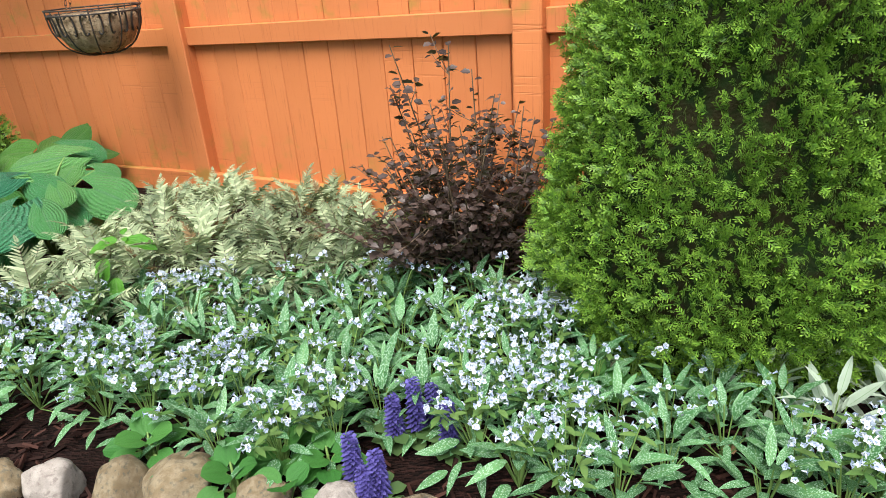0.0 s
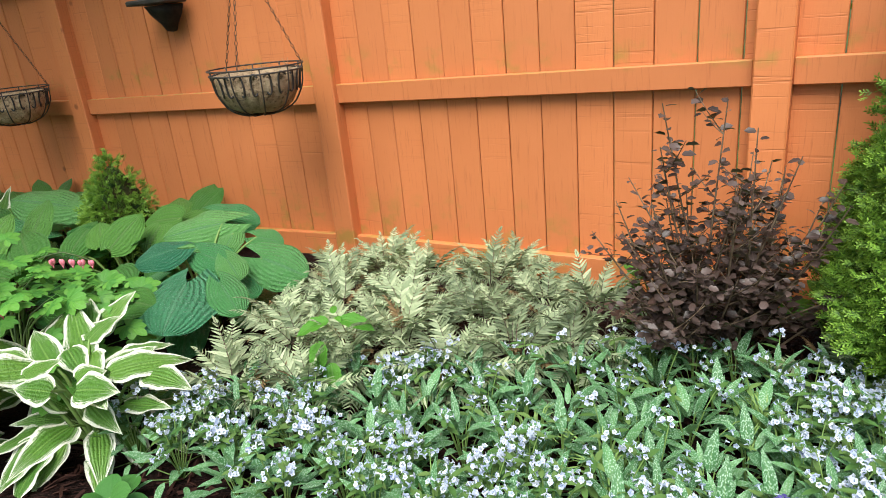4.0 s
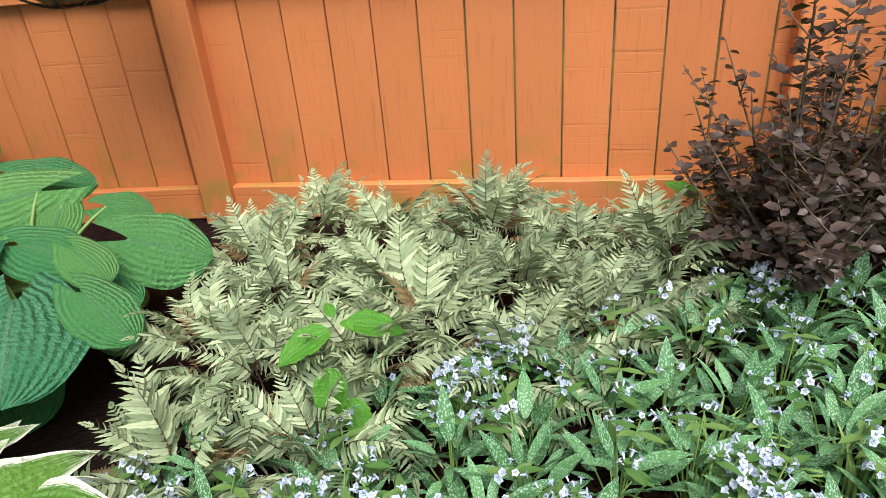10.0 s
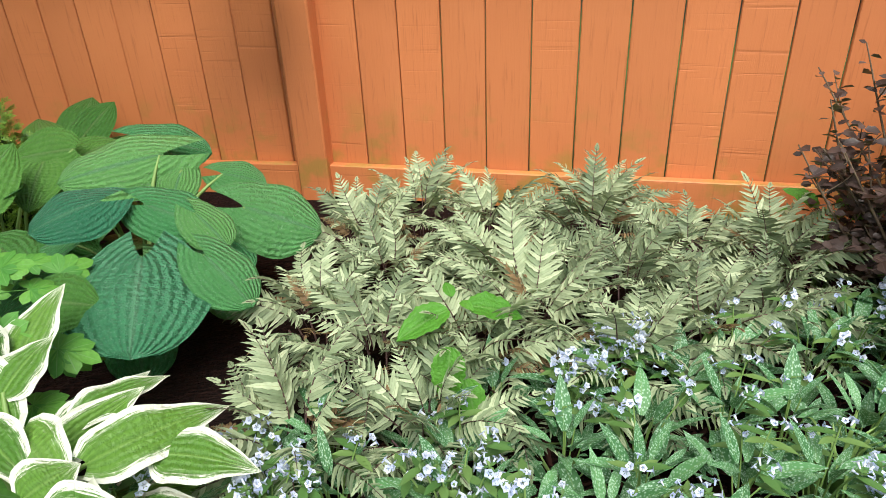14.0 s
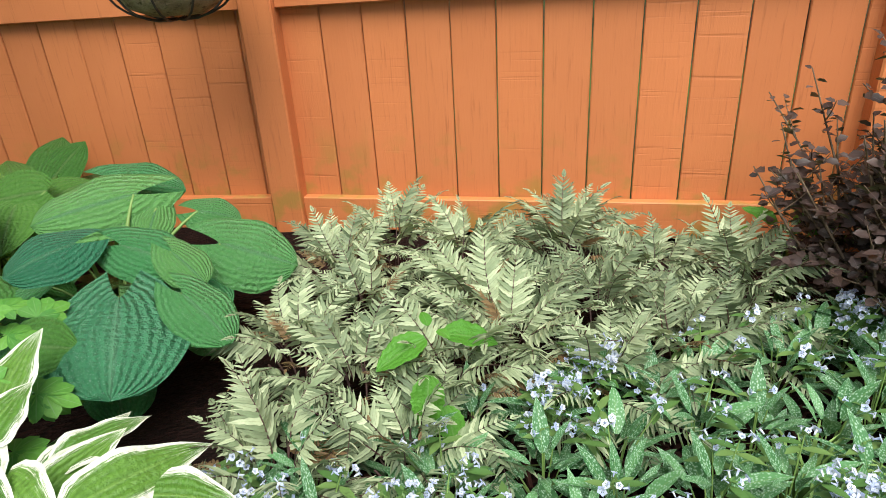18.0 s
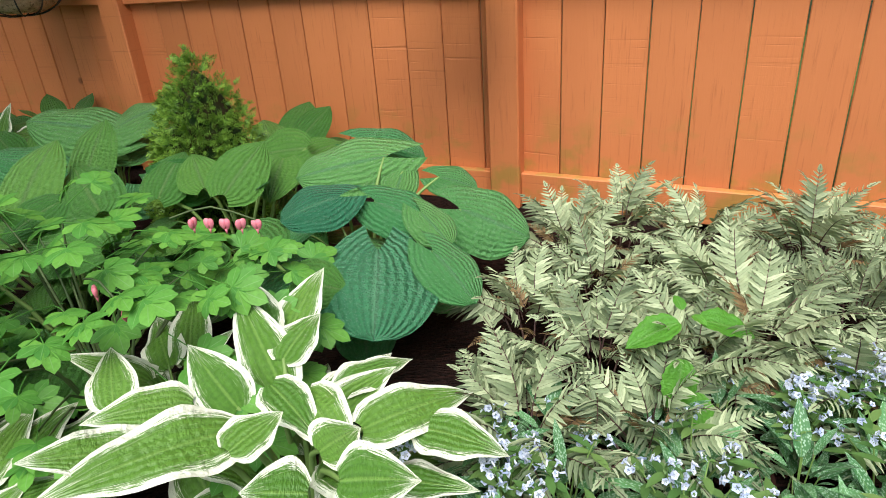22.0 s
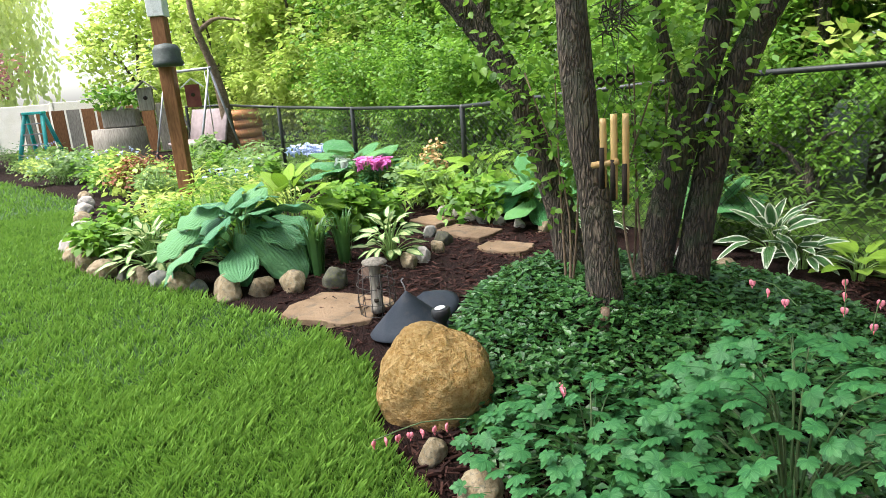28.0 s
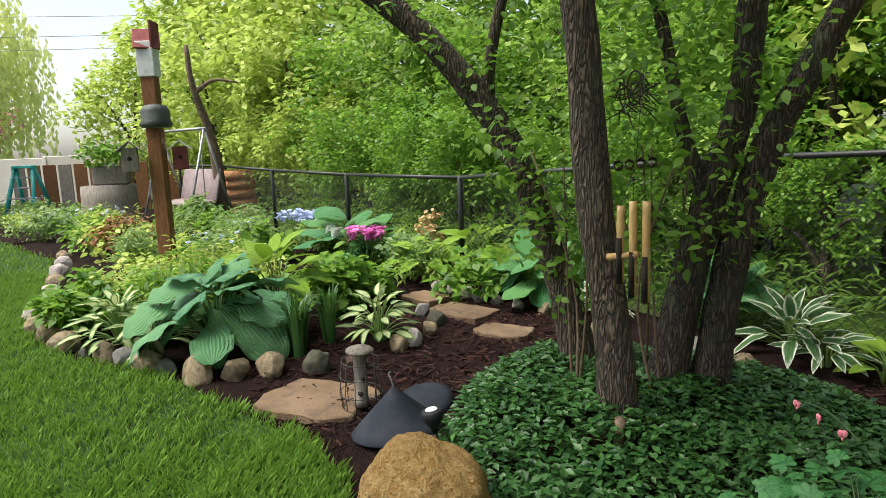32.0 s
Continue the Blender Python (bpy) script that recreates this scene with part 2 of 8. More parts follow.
def mulch_mat():
    m, nt, b, out = material("bark_mulch")
    co = nt.nodes.new("ShaderNodeNewGeometry").outputs["Position"]
    mp = node(nt, "Mapping", Vector=co)
    mp.inputs["Scale"].default_value = (1.0, 2.2, 1.0)
    vo = node(nt, "TexVoronoi", Scale=48.0)
    nt.links.new(mp.outputs[0], vo.inputs["Vector"])
    n1, n2 = noise_at(nt, co, 3.0, 4.0), noise_at(nt, co, 130.0, 4.0)
    lum = node(nt, "SeparateXYZ", Vector=vo.outputs["Color"]).outputs[0]
    col = mixc(nt, lum, (0.006, 0.003, 0.0025), (0.026, 0.011, 0.009))
    col = mixc(nt, ramp(nt, n1, 0.45, 0.7), col, (0.012, 0.006, 0.005))
    col = mixc(nt, ramp(nt, n2, 0.66, 0.75), col, (0.06, 0.034, 0.026))
    nt.links.new(col, b.inputs["Base Color"])
    b.inputs["Roughness"].default_value = 0.95
    b.inputs["Specular IOR Level"].default_value = 0.12
    bump(nt, b, maths(nt, "ADD", vo.outputs["Distance"], maths(nt, "MULTIPLY", n2, 0.6)), 0.9, 0.02)
    return m


ORANGE = fence_paint()
MULCH = mulch_mat()
CHIP = leaf_mat("mulch_chip", (0.008, 0.0035, 0.003), (0.060, 0.026, 0.020), rough=0.8, through_=0.0)
SOIL_GRASS = surface("lawn_soil", (0.014, 0.038, 0.006), (0.030, 0.070, 0.010), scale=1.2, fine=90, relief=0.6, spread=0.0)
WILD = surface("wild_ground", (0.035, 0.055, 0.012), (0.06, 0.10, 0.02), scale=0.8, fine=40, relief=0.6, spread=0.0, c3=(0.06, 0.045, 0.025))
GRASS = leaf_mat("grass_blade", (0.028, 0.090, 0.011), (0.180, 0.34, 0.052), rough=0.45, through_=0.28, tipc=(0.23, 0.39, 0.065))
BARK = bark_mat("grey_brown_bark", (0.022, 0.016, 0.012), (0.155, 0.115, 0.082), (0.10, 0.10, 0.065))
BARK_DARK = bark_mat("dark_bark", (0.020, 0.015, 0.012), (0.115, 0.088, 0.064), (0.06, 0.08, 0.035))
TWIG = surface("twig_bark", (0.10, 0.07, 0.045), (0.17, 0.125, 0.085), scale=20, fine=150, rough=0.9)
STICK = surface("dry_stick", (0.13, 0.085, 0.055), (0.24, 0.17, 0.12), scale=20, fine=150, rough=0.9)
STONE_TAN = surface("tan_stone", (0.21, 0.155, 0.09), (0.31, 0.25, 0.165), scale=7, fine=90, c3=(0.12, 0.115, 0.09), relief=0.7)
STONE_GREY = surface("grey_stone", (0.12, 0.12, 0.115), (0.18, 0.17, 0.15), scale=6, fine=90, c3=(0.10, 0.11, 0.09), relief=0.4)
STONE_DARK = surface("dark_mossy_stone", (0.05, 0.05, 0.042), (0.08, 0.078, 0.055), scale=6, fine=90, c3=(0.09, 0.10, 0.03), relief=0.45)
STONE_RED = surface("reddish_stone", (0.10, 0.064, 0.05), (0.145, 0.096, 0.072), scale=6, fine=90, c3=(0.14, 0.11, 0.10), relief=0.45)
STONE_PALE = surface("pale_stone", (0.34, 0.30, 0.27), (0.46, 0.41, 0.37), scale=6, fine=80, c3=(0.24, 0.20, 0.18), relief=0.5)
BOULDER = surface("ochre_boulder_stone", (0.46, 0.27, 0.085), (0.60, 0.40, 0.17), scale=22, fine=75, c3=(0.34, 0.17, 0.05), relief=1.0, dist=0.035, spread=0.0)
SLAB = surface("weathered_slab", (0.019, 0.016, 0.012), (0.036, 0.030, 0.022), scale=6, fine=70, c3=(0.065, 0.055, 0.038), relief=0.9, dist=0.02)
SLAB_TAN = surface("sandstone_slab", (0.16, 0.105, 0.062), (0.22, 0.15, 0.095), scale=4, fine=70, c3=(0.11, 0.085, 0.06), relief=0.8, dist=0.02)
IRON = surface("black_iron", (0.018, 0.016, 0.016), (0.045, 0.035, 0.03), scale=30, fine=150, rough=0.55, relief=0.2)
RUST_CHAIN = surface("rusty_chain", (0.06, 0.03, 0.02), (0.12, 0.06, 0.035), scale=60, fine=150, rough=0.7)
COCO = surface("coconut_fibre", (0.36, 0.25, 0.15), (0.52, 0.39, 0.25), scale=25, fine=160, relief=0.9, c3=(0.10, 0.065, 0.04))
BLACK_PLASTIC = surface("black_plastic", (0.016, 0.016, 0.018), (0.026, 0.026, 0.029), scale=12, fine=200, rough=0.55, relief=0.1, spec=0.25)
SOLAR = surface("solar_cell", (0.012, 0.014, 0.02), (0.02, 0.024, 0.035), scale=30, fine=100, rough=0.15, relief=0.0)
BAFFLE_METAL = surface("slate_painted_metal", (0.020, 0.025, 0.034), (0.030, 0.035, 0.045), scale=6, fine=120, rough=0.7, relief=0.1, c3=(0.035, 0.037, 0.042), spec=0.1)
BAMBOO = surface("bamboo_cane", (0.42, 0.25, 0.09), (0.52, 0.34, 0.14), scale=9, fine=90, rough=0.5, relief=0.15, c3=(0.30, 0.16, 0.06), stretch=(1, 1, 0.2))
# no openings are cut: this near-black colour stands for the shade inside them
HOLLOW_SHADE = surface("hollow_shade", (0.015, 0.012, 0.01), (0.03, 0.022, 0.016), scale=20, rough=0.95)
FENCE_WIRE = surface("black_vinyl_wire", (0.014, 0.016, 0.015), (0.022, 0.025, 0.024), scale=30, rough=0.5, relief=0.0)
POST_WOOD = surface("brown_post_wood", (0.15, 0.066, 0.028), (0.22, 0.105, 0.045), scale=9, fine=80, rough=0.75, stretch=(6, 6, 1))
WHITE_PAINT = surface("white_paint", (0.72, 0.73, 0.72), (0.80, 0.80, 0.78), scale=9, fine=80, rough=0.6, relief=0.1, c3=(0.6, 0.6, 0.58))
RED_PAINT = surface("dull_red_paint", (0.16, 0.045, 0.045), (0.22, 0.07, 0.06), scale=12, fine=80, rough=0.8)
GREY_WOOD = surface("weathered_grey_wood", (0.17, 0.15, 0.13), (0.28, 0.25, 0.21), scale=8, fine=90, rough=0.9, stretch=(8, 8, 1), relief=0.5)
DARK_GREEN_PAINT = surface("dark_green_paint", (0.03, 0.04, 0.035), (0.055, 0.07, 0.06), scale=15, fine=90, rough=0.6)
FABRIC = surface("taupe_sling_fabric", (0.24, 0.19, 0.19), (0.30, 0.24, 0.24), scale=9, fine=300, rough=0.9)
STEEL = surface("grey_steel", (0.22, 0.22, 0.23), (0.32, 0.32, 0.33), scale=9, fine=120, rough=0.45, metal=0.6, relief=0.1)
TEAL = surface("teal_fibreglass", (0.02, 0.30, 0.29), (0.03, 0.38, 0.36), scale=9, fine=80, rough=0.5, relief=0.1)
CREAM = surface("cream_boards", (0.80, 0.74, 0.62), (0.86, 0.80, 0.70), scale=3, fine=60, rough=0.8, relief=0.2)
TERRACOTTA = surface("terracotta", (0.45, 0.20, 0.09), (0.55, 0.27, 0.13), scale=9, fine=80, rough=0.8)
HOUSE_WALL = surface("house_siding", (0.55, 0.52, 0.46), (0.60, 0.57, 0.50), scale=2, fine=60, rough=0.8, relief=0.1)
ROOF = surface("asphalt_shingle", (0.06, 0.055, 0.05), (0.09, 0.085, 0.08), scale=3, fine=60, rough=0.9)
DRY_LEAF = leaf_mat("dry_leaf", (0.36, 0.21, 0.11), (0.5, 0.3, 0.17), rough=0.7, through_=0.1)

HOSTA_BLUE = leaf_mat("blue_green_hosta_leaf", (0.050, 0.205, 0.070), (0.120, 0.290, 0.080), rough=0.36, through_=0.15, island=False, veins=0.6, rib=(0.09, 0.22, 0.10), vein_n=40, dew=0.8, groove_shade=0.16)
HOSTA_TEAL = leaf_mat("teal_hosta_leaf", (0.030, 0.160, 0.085), (0.060, 0.215, 0.095), rough=0.40, through_=0.12, island=False, veins=0.7, rib=(0.09, 0.24, 0.13), vein_n=42, dew=0.9, groove_shade=0.2)
HOSTA_GREEN = leaf_mat("green_hosta_leaf", (0.034, 0.140, 0.030), (0.115, 0.265, 0.050), rough=0.36, through_=0.2, island=False, veins=0.6, rib=(0.12, 0.22, 0.07), vein_n=30, dew=0.25, groove_shade=0.2)
HOSTA_WHITE = leaf_mat("white_edged_hosta_leaf", (0.060, 0.170, 0.020), (0.130, 0.270, 0.040), rough=0.42, through_=0.22, island=False, veins=0.4, vein_n=24, edge=((0.80, 0.82, 0.69), 0.72), rib=(0.16, 0.30, 0.06), groove_shade=0.25)
HOSTA_WHITE_DARK = leaf_mat("narrow_white_edged_hosta_leaf", (0.035, 0.105, 0.03), (0.06, 0.15, 0.04), rough=0.42, through_=0.2, island=False, veins=0.5, vein_n=20, edge=((0.74, 0.77, 0.62), 0.70))
HOSTA_PALE = leaf_mat("pale_blue_hosta_leaf", (0.055, 0.195, 0.105), (0.150, 0.330, 0.130), rough=0.40, through_=0.15, island=False, veins=0.6, rib=(0.16, 0.34, 0.18), vein_n=34, groove_shade=0.16)
HOSTA_LIME = leaf_mat("lime_hosta_leaf", (0.19, 0.34, 0.03), (0.28, 0.44, 0.05), rough=0.45, through_=0.25, island=False, veins=0.6, vein_n=24)
HOSTA_CREAM = leaf_mat("cream_centred_hosta_leaf", (0.40, 0.48, 0.20), (0.55, 0.60, 0.32), rough=0.45, through_=0.25, island=False, veins=0.4, edge=((0.06, 0.16, 0.03), 0.62))
PETIOLE = leaf_mat("pale_green_stalk", (0.14, 0.24, 0.06), (0.22, 0.34, 0.10), rough=0.5, through_=0.1)
FERN = leaf_mat("silver_fern_frond", (0.19, 0.255, 0.135), (0.50, 0.57, 0.355), rough=0.6, through_=0.2, rib=(0.20, 0.22, 0.12))
FERN_DARK = leaf_mat("grey_green_fern_frond", (0.098, 0.142, 0.076), (0.29, 0.355, 0.20), rough=0.6, through_=0.2, rib=(0.10, 0.08, 0.07))
FERN_BROWN = leaf_mat("bronze_fern_tip", (0.16, 0.10, 0.05), (0.26, 0.17, 0.08), rough=0.7, through_=0.2)
RACHIS = surface("maroon_rachis", (0.05, 0.022, 0.022), (0.08, 0.04, 0.03), scale=20, rough=0.6, relief=0.0)
LUNGWORT = leaf_mat("spotted_lungwort_leaf", (0.045, 0.150, 0.050), (0.110, 0.270, 0.100), rough=0.55, through_=0.2, spots=((0.34, 0.50, 0.35), 7.5), rib=(0.16, 0.28, 0.10))
LUNGWORT_SILVER = leaf_mat("silver_lungwort_leaf", (0.30, 0.38, 0.29), (0.42, 0.50, 0.40), rough=0.6, through_=0.2, rib=(0.16, 0.26, 0.13))
PETAL = leaf_mat("pale_lilac_petal", (0.50, 0.58, 0.88), (0.78, 0.82, 0.94), rough=0.6, through_=0.3)
CALYX = leaf_mat("green_calyx", (0.045, 0.12, 0.025), (0.11, 0.19, 0.05), rough=0.6, through_=0.1)
AJUGA_PETAL = leaf_mat("violet_blue_petal", (0.055, 0.042, 0.21), (0.12, 0.10, 0.36), rough=0.6, through_=0.2)
AJUGA_LEAF = leaf_mat("bronze_green_leaf", (0.05, 0.10, 0.03), (0.10, 0.17, 0.06), rough=0.5, through_=0.15)
BRIGHT_LEAF = leaf_mat("bright_green_leaf", (0.075, 0.25, 0.025), (0.11, 0.31, 0.035), rough=0.5, through_=0.3, island=False, veins=0.3, vein_n=14, rib=(0.14, 0.30, 0.07))
VIOLET_LEAF = leaf_mat("violet_leaf", (0.04, 0.16, 0.03), (0.075, 0.22, 0.045), rough=0.5, through_=0.25, island=False, veins=0.3, vein_n=14)
NINEBARK = leaf_mat("dark_purple_leaf", (0.018, 0.011, 0.010), (0.100, 0.068, 0.060), rough=0.40, through_=0.12, rib=(0.10, 0.07, 0.07))
THUJA = leaf_mat("arborvitae_spray", (0.014, 0.055, 0.010), (0.170, 0.340, 0.040), rough=0.5, through_=0.22, tipc=(0.40, 0.62, 0.07), tip_mix=0.45)
# filler behind the sprays: the shade in the gaps is painted as a dark colour
THUJA_CORE = surface("arborvitae_inner_shade", (0.014, 0.038, 0.008), (0.035, 0.030, 0.012), scale=14, fine=90, rough=1.0, relief=0.8)
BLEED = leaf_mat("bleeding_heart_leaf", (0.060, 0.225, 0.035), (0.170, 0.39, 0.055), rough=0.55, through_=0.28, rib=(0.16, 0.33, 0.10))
# darker copy of the same leaf: the shade under the tree is in its colour
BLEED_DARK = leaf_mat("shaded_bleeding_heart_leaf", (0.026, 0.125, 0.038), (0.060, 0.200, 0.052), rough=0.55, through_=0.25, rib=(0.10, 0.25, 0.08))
BLEED_STEM = leaf_mat("green_stem", (0.05, 0.09, 0.03), (0.09, 0.13, 0.05), rough=0.6, through_=0.1)
HEART_PINK = leaf_mat("pink_heart_flower", (0.75, 0.16, 0.24), (0.88, 0.30, 0.38), rough=0.5, through_=0.25)
VINCA = leaf_mat("periwinkle_leaf", (0.011, 0.048, 0.012), (0.058, 0.150, 0.036), rough=0.34, through_=0.15, rib=(0.08, 0.19, 0.05))
IRIS = leaf_mat("strap_leaf", (0.035, 0.10, 0.025), (0.07, 0.17, 0.045), rough=0.45, through_=0.2)
# tree and woodland leaf colours raised to stand in for light on the background
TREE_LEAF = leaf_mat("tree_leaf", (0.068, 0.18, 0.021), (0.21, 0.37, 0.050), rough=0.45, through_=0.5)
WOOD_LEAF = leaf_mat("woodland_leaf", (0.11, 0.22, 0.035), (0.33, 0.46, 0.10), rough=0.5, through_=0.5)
SILVER_LEAF = leaf_mat("grey_green_shrub_leaf", (0.10, 0.19, 0.06), (0.27, 0.38, 0.15), rough=0.5, through_=0.5)
# very pale yellow-green: the far sunlight is partly in the leaf colour
SUN_LEAF = leaf_mat("sun_bright_yellow_green_leaf", (0.32, 0.43, 0.08), (0.56, 0.64, 0.17), rough=0.5, through_=0.45)
UNDER = leaf_mat("undergrowth_leaf", (0.05, 0.12, 0.022), (0.17, 0.29, 0.06), rough=0.5, through_=0.5)
# willow colour lifted well above real foliage, in place of strong sun
WILLOW = leaf_mat("sun_bright_willow_leaf", (0.64, 0.70, 0.24), (0.82, 0.84, 0.40), rough=0.5, through_=0.5)
RED_LEAF = leaf_mat("red_plum_leaf", (0.24, 0.07, 0.10), (0.42, 0.16, 0.17), rough=0.5, through_=0.35)
RUST_LEAF = leaf_mat("rust_leaf", (0.18, 0.055, 0.028), (0.30, 0.11, 0.05), rough=0.6, through_=0.2)
PINK_PETAL = leaf_mat("magenta_petal", (0.62, 0.09, 0.42), (0.78, 0.24, 0.58), rough=0.6, through_=0.3)
BLUE_PETAL = leaf_mat("sky_blue_petal", (0.35, 0.42, 0.75), (0.55, 0.60, 0.85), rough=0.6, through_=0.3)
WHITE_PETAL = leaf_mat("white_petal", (0.78, 0.80, 0.80), (0.88, 0.88, 0.86), rough=0.6, through_=0.3)
PEACH_LEAF = leaf_mat("peach_leaf", (0.45, 0.26, 0.12), (0.6, 0.4, 0.2), rough=0.6, through_=0.2)

# ---- mesh helpers ----
def make_mesh(name, verts, faces, mat, uvs=None, smooth=True):
    me = bpy.data.meshes.new(name)
    verts = np.asarray(verts, dtype=np.float32)
    if isinstance(faces, np.ndarray):
        count = np.full(len(faces), faces.shape[1], dtype=np.int32)
        flat = faces.ravel().astype(np.int32)
    else:
        count = np.fromiter((len(f) for f in faces), dtype=np.int32, count=len(faces))
        flat = np.fromiter((i for f in faces for i in f), dtype=np.int32, count=int(count.sum()))
    me.vertices.add(len(verts))
    me.vertices.foreach_set("co", verts.ravel())
    me.loops.add(len(flat))
    me.loops.foreach_set("vertex_index", flat)
    me.polygons.add(len(count))
    me.polygons.foreach_set("loop_start", np.concatenate(([0], np.cumsum(count)[:-1])).astype(np.int32))
    if uvs is not None:
        lay = me.uv_layers.new(name="UVMap")
        lay.data.foreach_set("uv", np.asarray(uvs, dtype=np.float32)[flat].ravel())
    me.polygons.foreach_set("use_smooth", np.full(len(count), smooth, dtype=bool))
    me.materials.append(mat)
    me.update(calc_edges=True)
    return me


class Geo:
    """Gathers pieces (verts, faces, uvs) into one mesh."""

    def __init__(self):
        self.v, self.f, self.u, self.n = [], [], [], 0

    def add(self, verts, faces, uvs=None, m=None):
        verts = np.asarray(verts, dtype=float)
        if m is not None:
            a = np.array(m)
            verts = verts @ a[:3, :3].T + a[:3, 3]
        self.v.append(verts)
        self.u.append(np.asarray(uvs, dtype=float) if uvs is not None else np.full((len(verts), 2), 0.5))
        n = self.n
        self.f.extend([tuple(i + n for i in f) for f in faces])
        self.n += len(verts)
        return self

    def mesh(self, name, mat, smooth=True):
        return make_mesh(name, np.concatenate(self.v), self.f, mat, np.concatenate(self.u), smooth)


def scatter(piece, mats):
    """Many copies of one piece (verts, faces, uvs), placed by a stack of 4 x 4 matrices, quickly."""
    v, f, u = (np.asarray(piece[0], float), piece[1], np.asarray(piece[2], float))
    mats = np.asarray(mats, float)
    k, n = len(mats), len(v)
    out = np.einsum("kij,nj->kni", mats[:, :3, :3], v) + mats[:, None, :3, 3]
    if len({len(x) for x in f}) == 1:
        faces = (np.array(f)[None] + (np.arange(k) * n)[:, None, None]).reshape(-1, len(f[0]))
    else:
        faces = []
        for size in sorted({len(x) for x in f}):
            fa = np.array([x for x in f if len(x) == size])
            faces += (fa[None] + (np.arange(k) * n)[:, None, None]).reshape(-1, size).tolist()
    return out.reshape(-1, 3), faces, np.tile(u, (k, 1))


def part(name, mesh, parent, label="", m=None, kind=""):
    ob = new(name, mesh)
    ob.parent = parent
    if m is not None:
        ob.matrix_local = m
    return tagged(ob, label, kind=kind)


def empty(name, m, label, category, group="", kind=""):
    ob = new(name)
    ob.empty_display_size = 0.1
    ob.matrix_world = m
    return tagged(ob, label, category, group, kind)


def thing(name, mesh, m, label, category, group="", kind=""):
    ob = new(name, mesh)
    ob.matrix_world = m
    return tagged(ob, label, category, group, kind)


def box(sx, sy, sz, bev=0.004):
    """A bevelled box standing on z = 0, as verts and faces."""
    bm = bmesh.new()
    bmesh.ops.create_cube(bm, size=1.0, matrix=Matrix.Translation((0, 0, sz / 2)) @ Matrix.Diagonal((sx, sy, sz, 1)))
    if bev:
        bmesh.ops.bevel(bm, geom=bm.edges[:], offset=min(bev, sx / 3, sy / 3, sz / 3), segments=1, affect="EDGES", profile=0.5)
    bm.verts.index_update()
    v, f = [tuple(x.co) for x in bm.verts], [tuple(y.index for y in x.verts) for x in bm.faces]
    bm.free()
    return v, f


def tube(pts, radii, seg=8, rough=0.0, caps=True, seed=0):
    """A tube along points, with a radius at each; rough: uneven bark."""
    pts = [Vector(p) for p in pts]
    v, f, u = [], [], []
    side = None
    for i, p in enumerate(pts):
        d = (pts[min(i + 1, len(pts) - 1)] - pts[max(i - 1, 0)]).normalized()
        if side is None:
            side = d.orthogonal().normalized()
        side = (side - d * side.dot(d)).normalized()
        up = d.cross(side)
        for j in range(seg):
            a = 2 * math.pi * j / seg
            way = side * math.cos(a) + up * math.sin(a)
            r = radii[i]
            if rough:
                q = p + way * r
                r *= 1 + rough * noise.noise((q.x * 9 + seed, q.y * 9, q.z * 4)) + rough * 0.5 * noise.noise((q.x * 30, q.y * 30, q.z * 12 + seed))
            v.append(tuple(p + way * r))
            u.append((j / seg, i / max(1, len(pts) - 1)))
    for i in range(len(pts) - 1):
        for j in range(seg):
            k = (j + 1) % seg
            f.append((i * seg + j, i * seg + k, (i + 1) * seg + k, (i + 1) * seg + j))
    if caps:
        f.append(tuple(reversed(range(seg))))
        f.append(tuple((len(pts) - 1) * seg + j for j in range(seg)))
    return v, f, u


def spline(pts, n):
    """n points on a smooth curve through pts."""
    pts = [Vector(p) for p in pts]
    ext = [pts[0] * 2 - pts[1]] + pts + [pts[-1] * 2 - pts[-2]]
    out = []
    for i in range(n):
        s = i / (n - 1) * (len(pts) - 1)
        k = min(int(s), len(pts) - 2)
        t = s - k
        a, b, c, d = ext[k:k + 4]
        out.append(0.5 * ((2 * b) + (c - a) * t + (2 * a - 5 * b + 4 * c - d) * t * t + (3 * b - a - 3 * c + d) * t ** 3))
    return out


def lerp(a, b, t):
    return a + (b - a) * t


def lathe(profile, seg=24):
    """A turned shape from (radius, height) pairs."""
    v, f, u = [], [], []
    for i, (r, z) in enumerate(profile):
        for j in range(seg):
            a = 2 * math.pi * j / seg
            v.append((r * math.cos(a), r * math.sin(a), z))
            u.append((j / seg, i / len(profile)))
    for i in range(len(profile) - 1):
        for j in range(seg):
            k = (j + 1) % seg
            f.append((i * seg + j, i * seg + k, (i + 1) * seg + k, (i + 1) * seg + j))
    return v, f, u


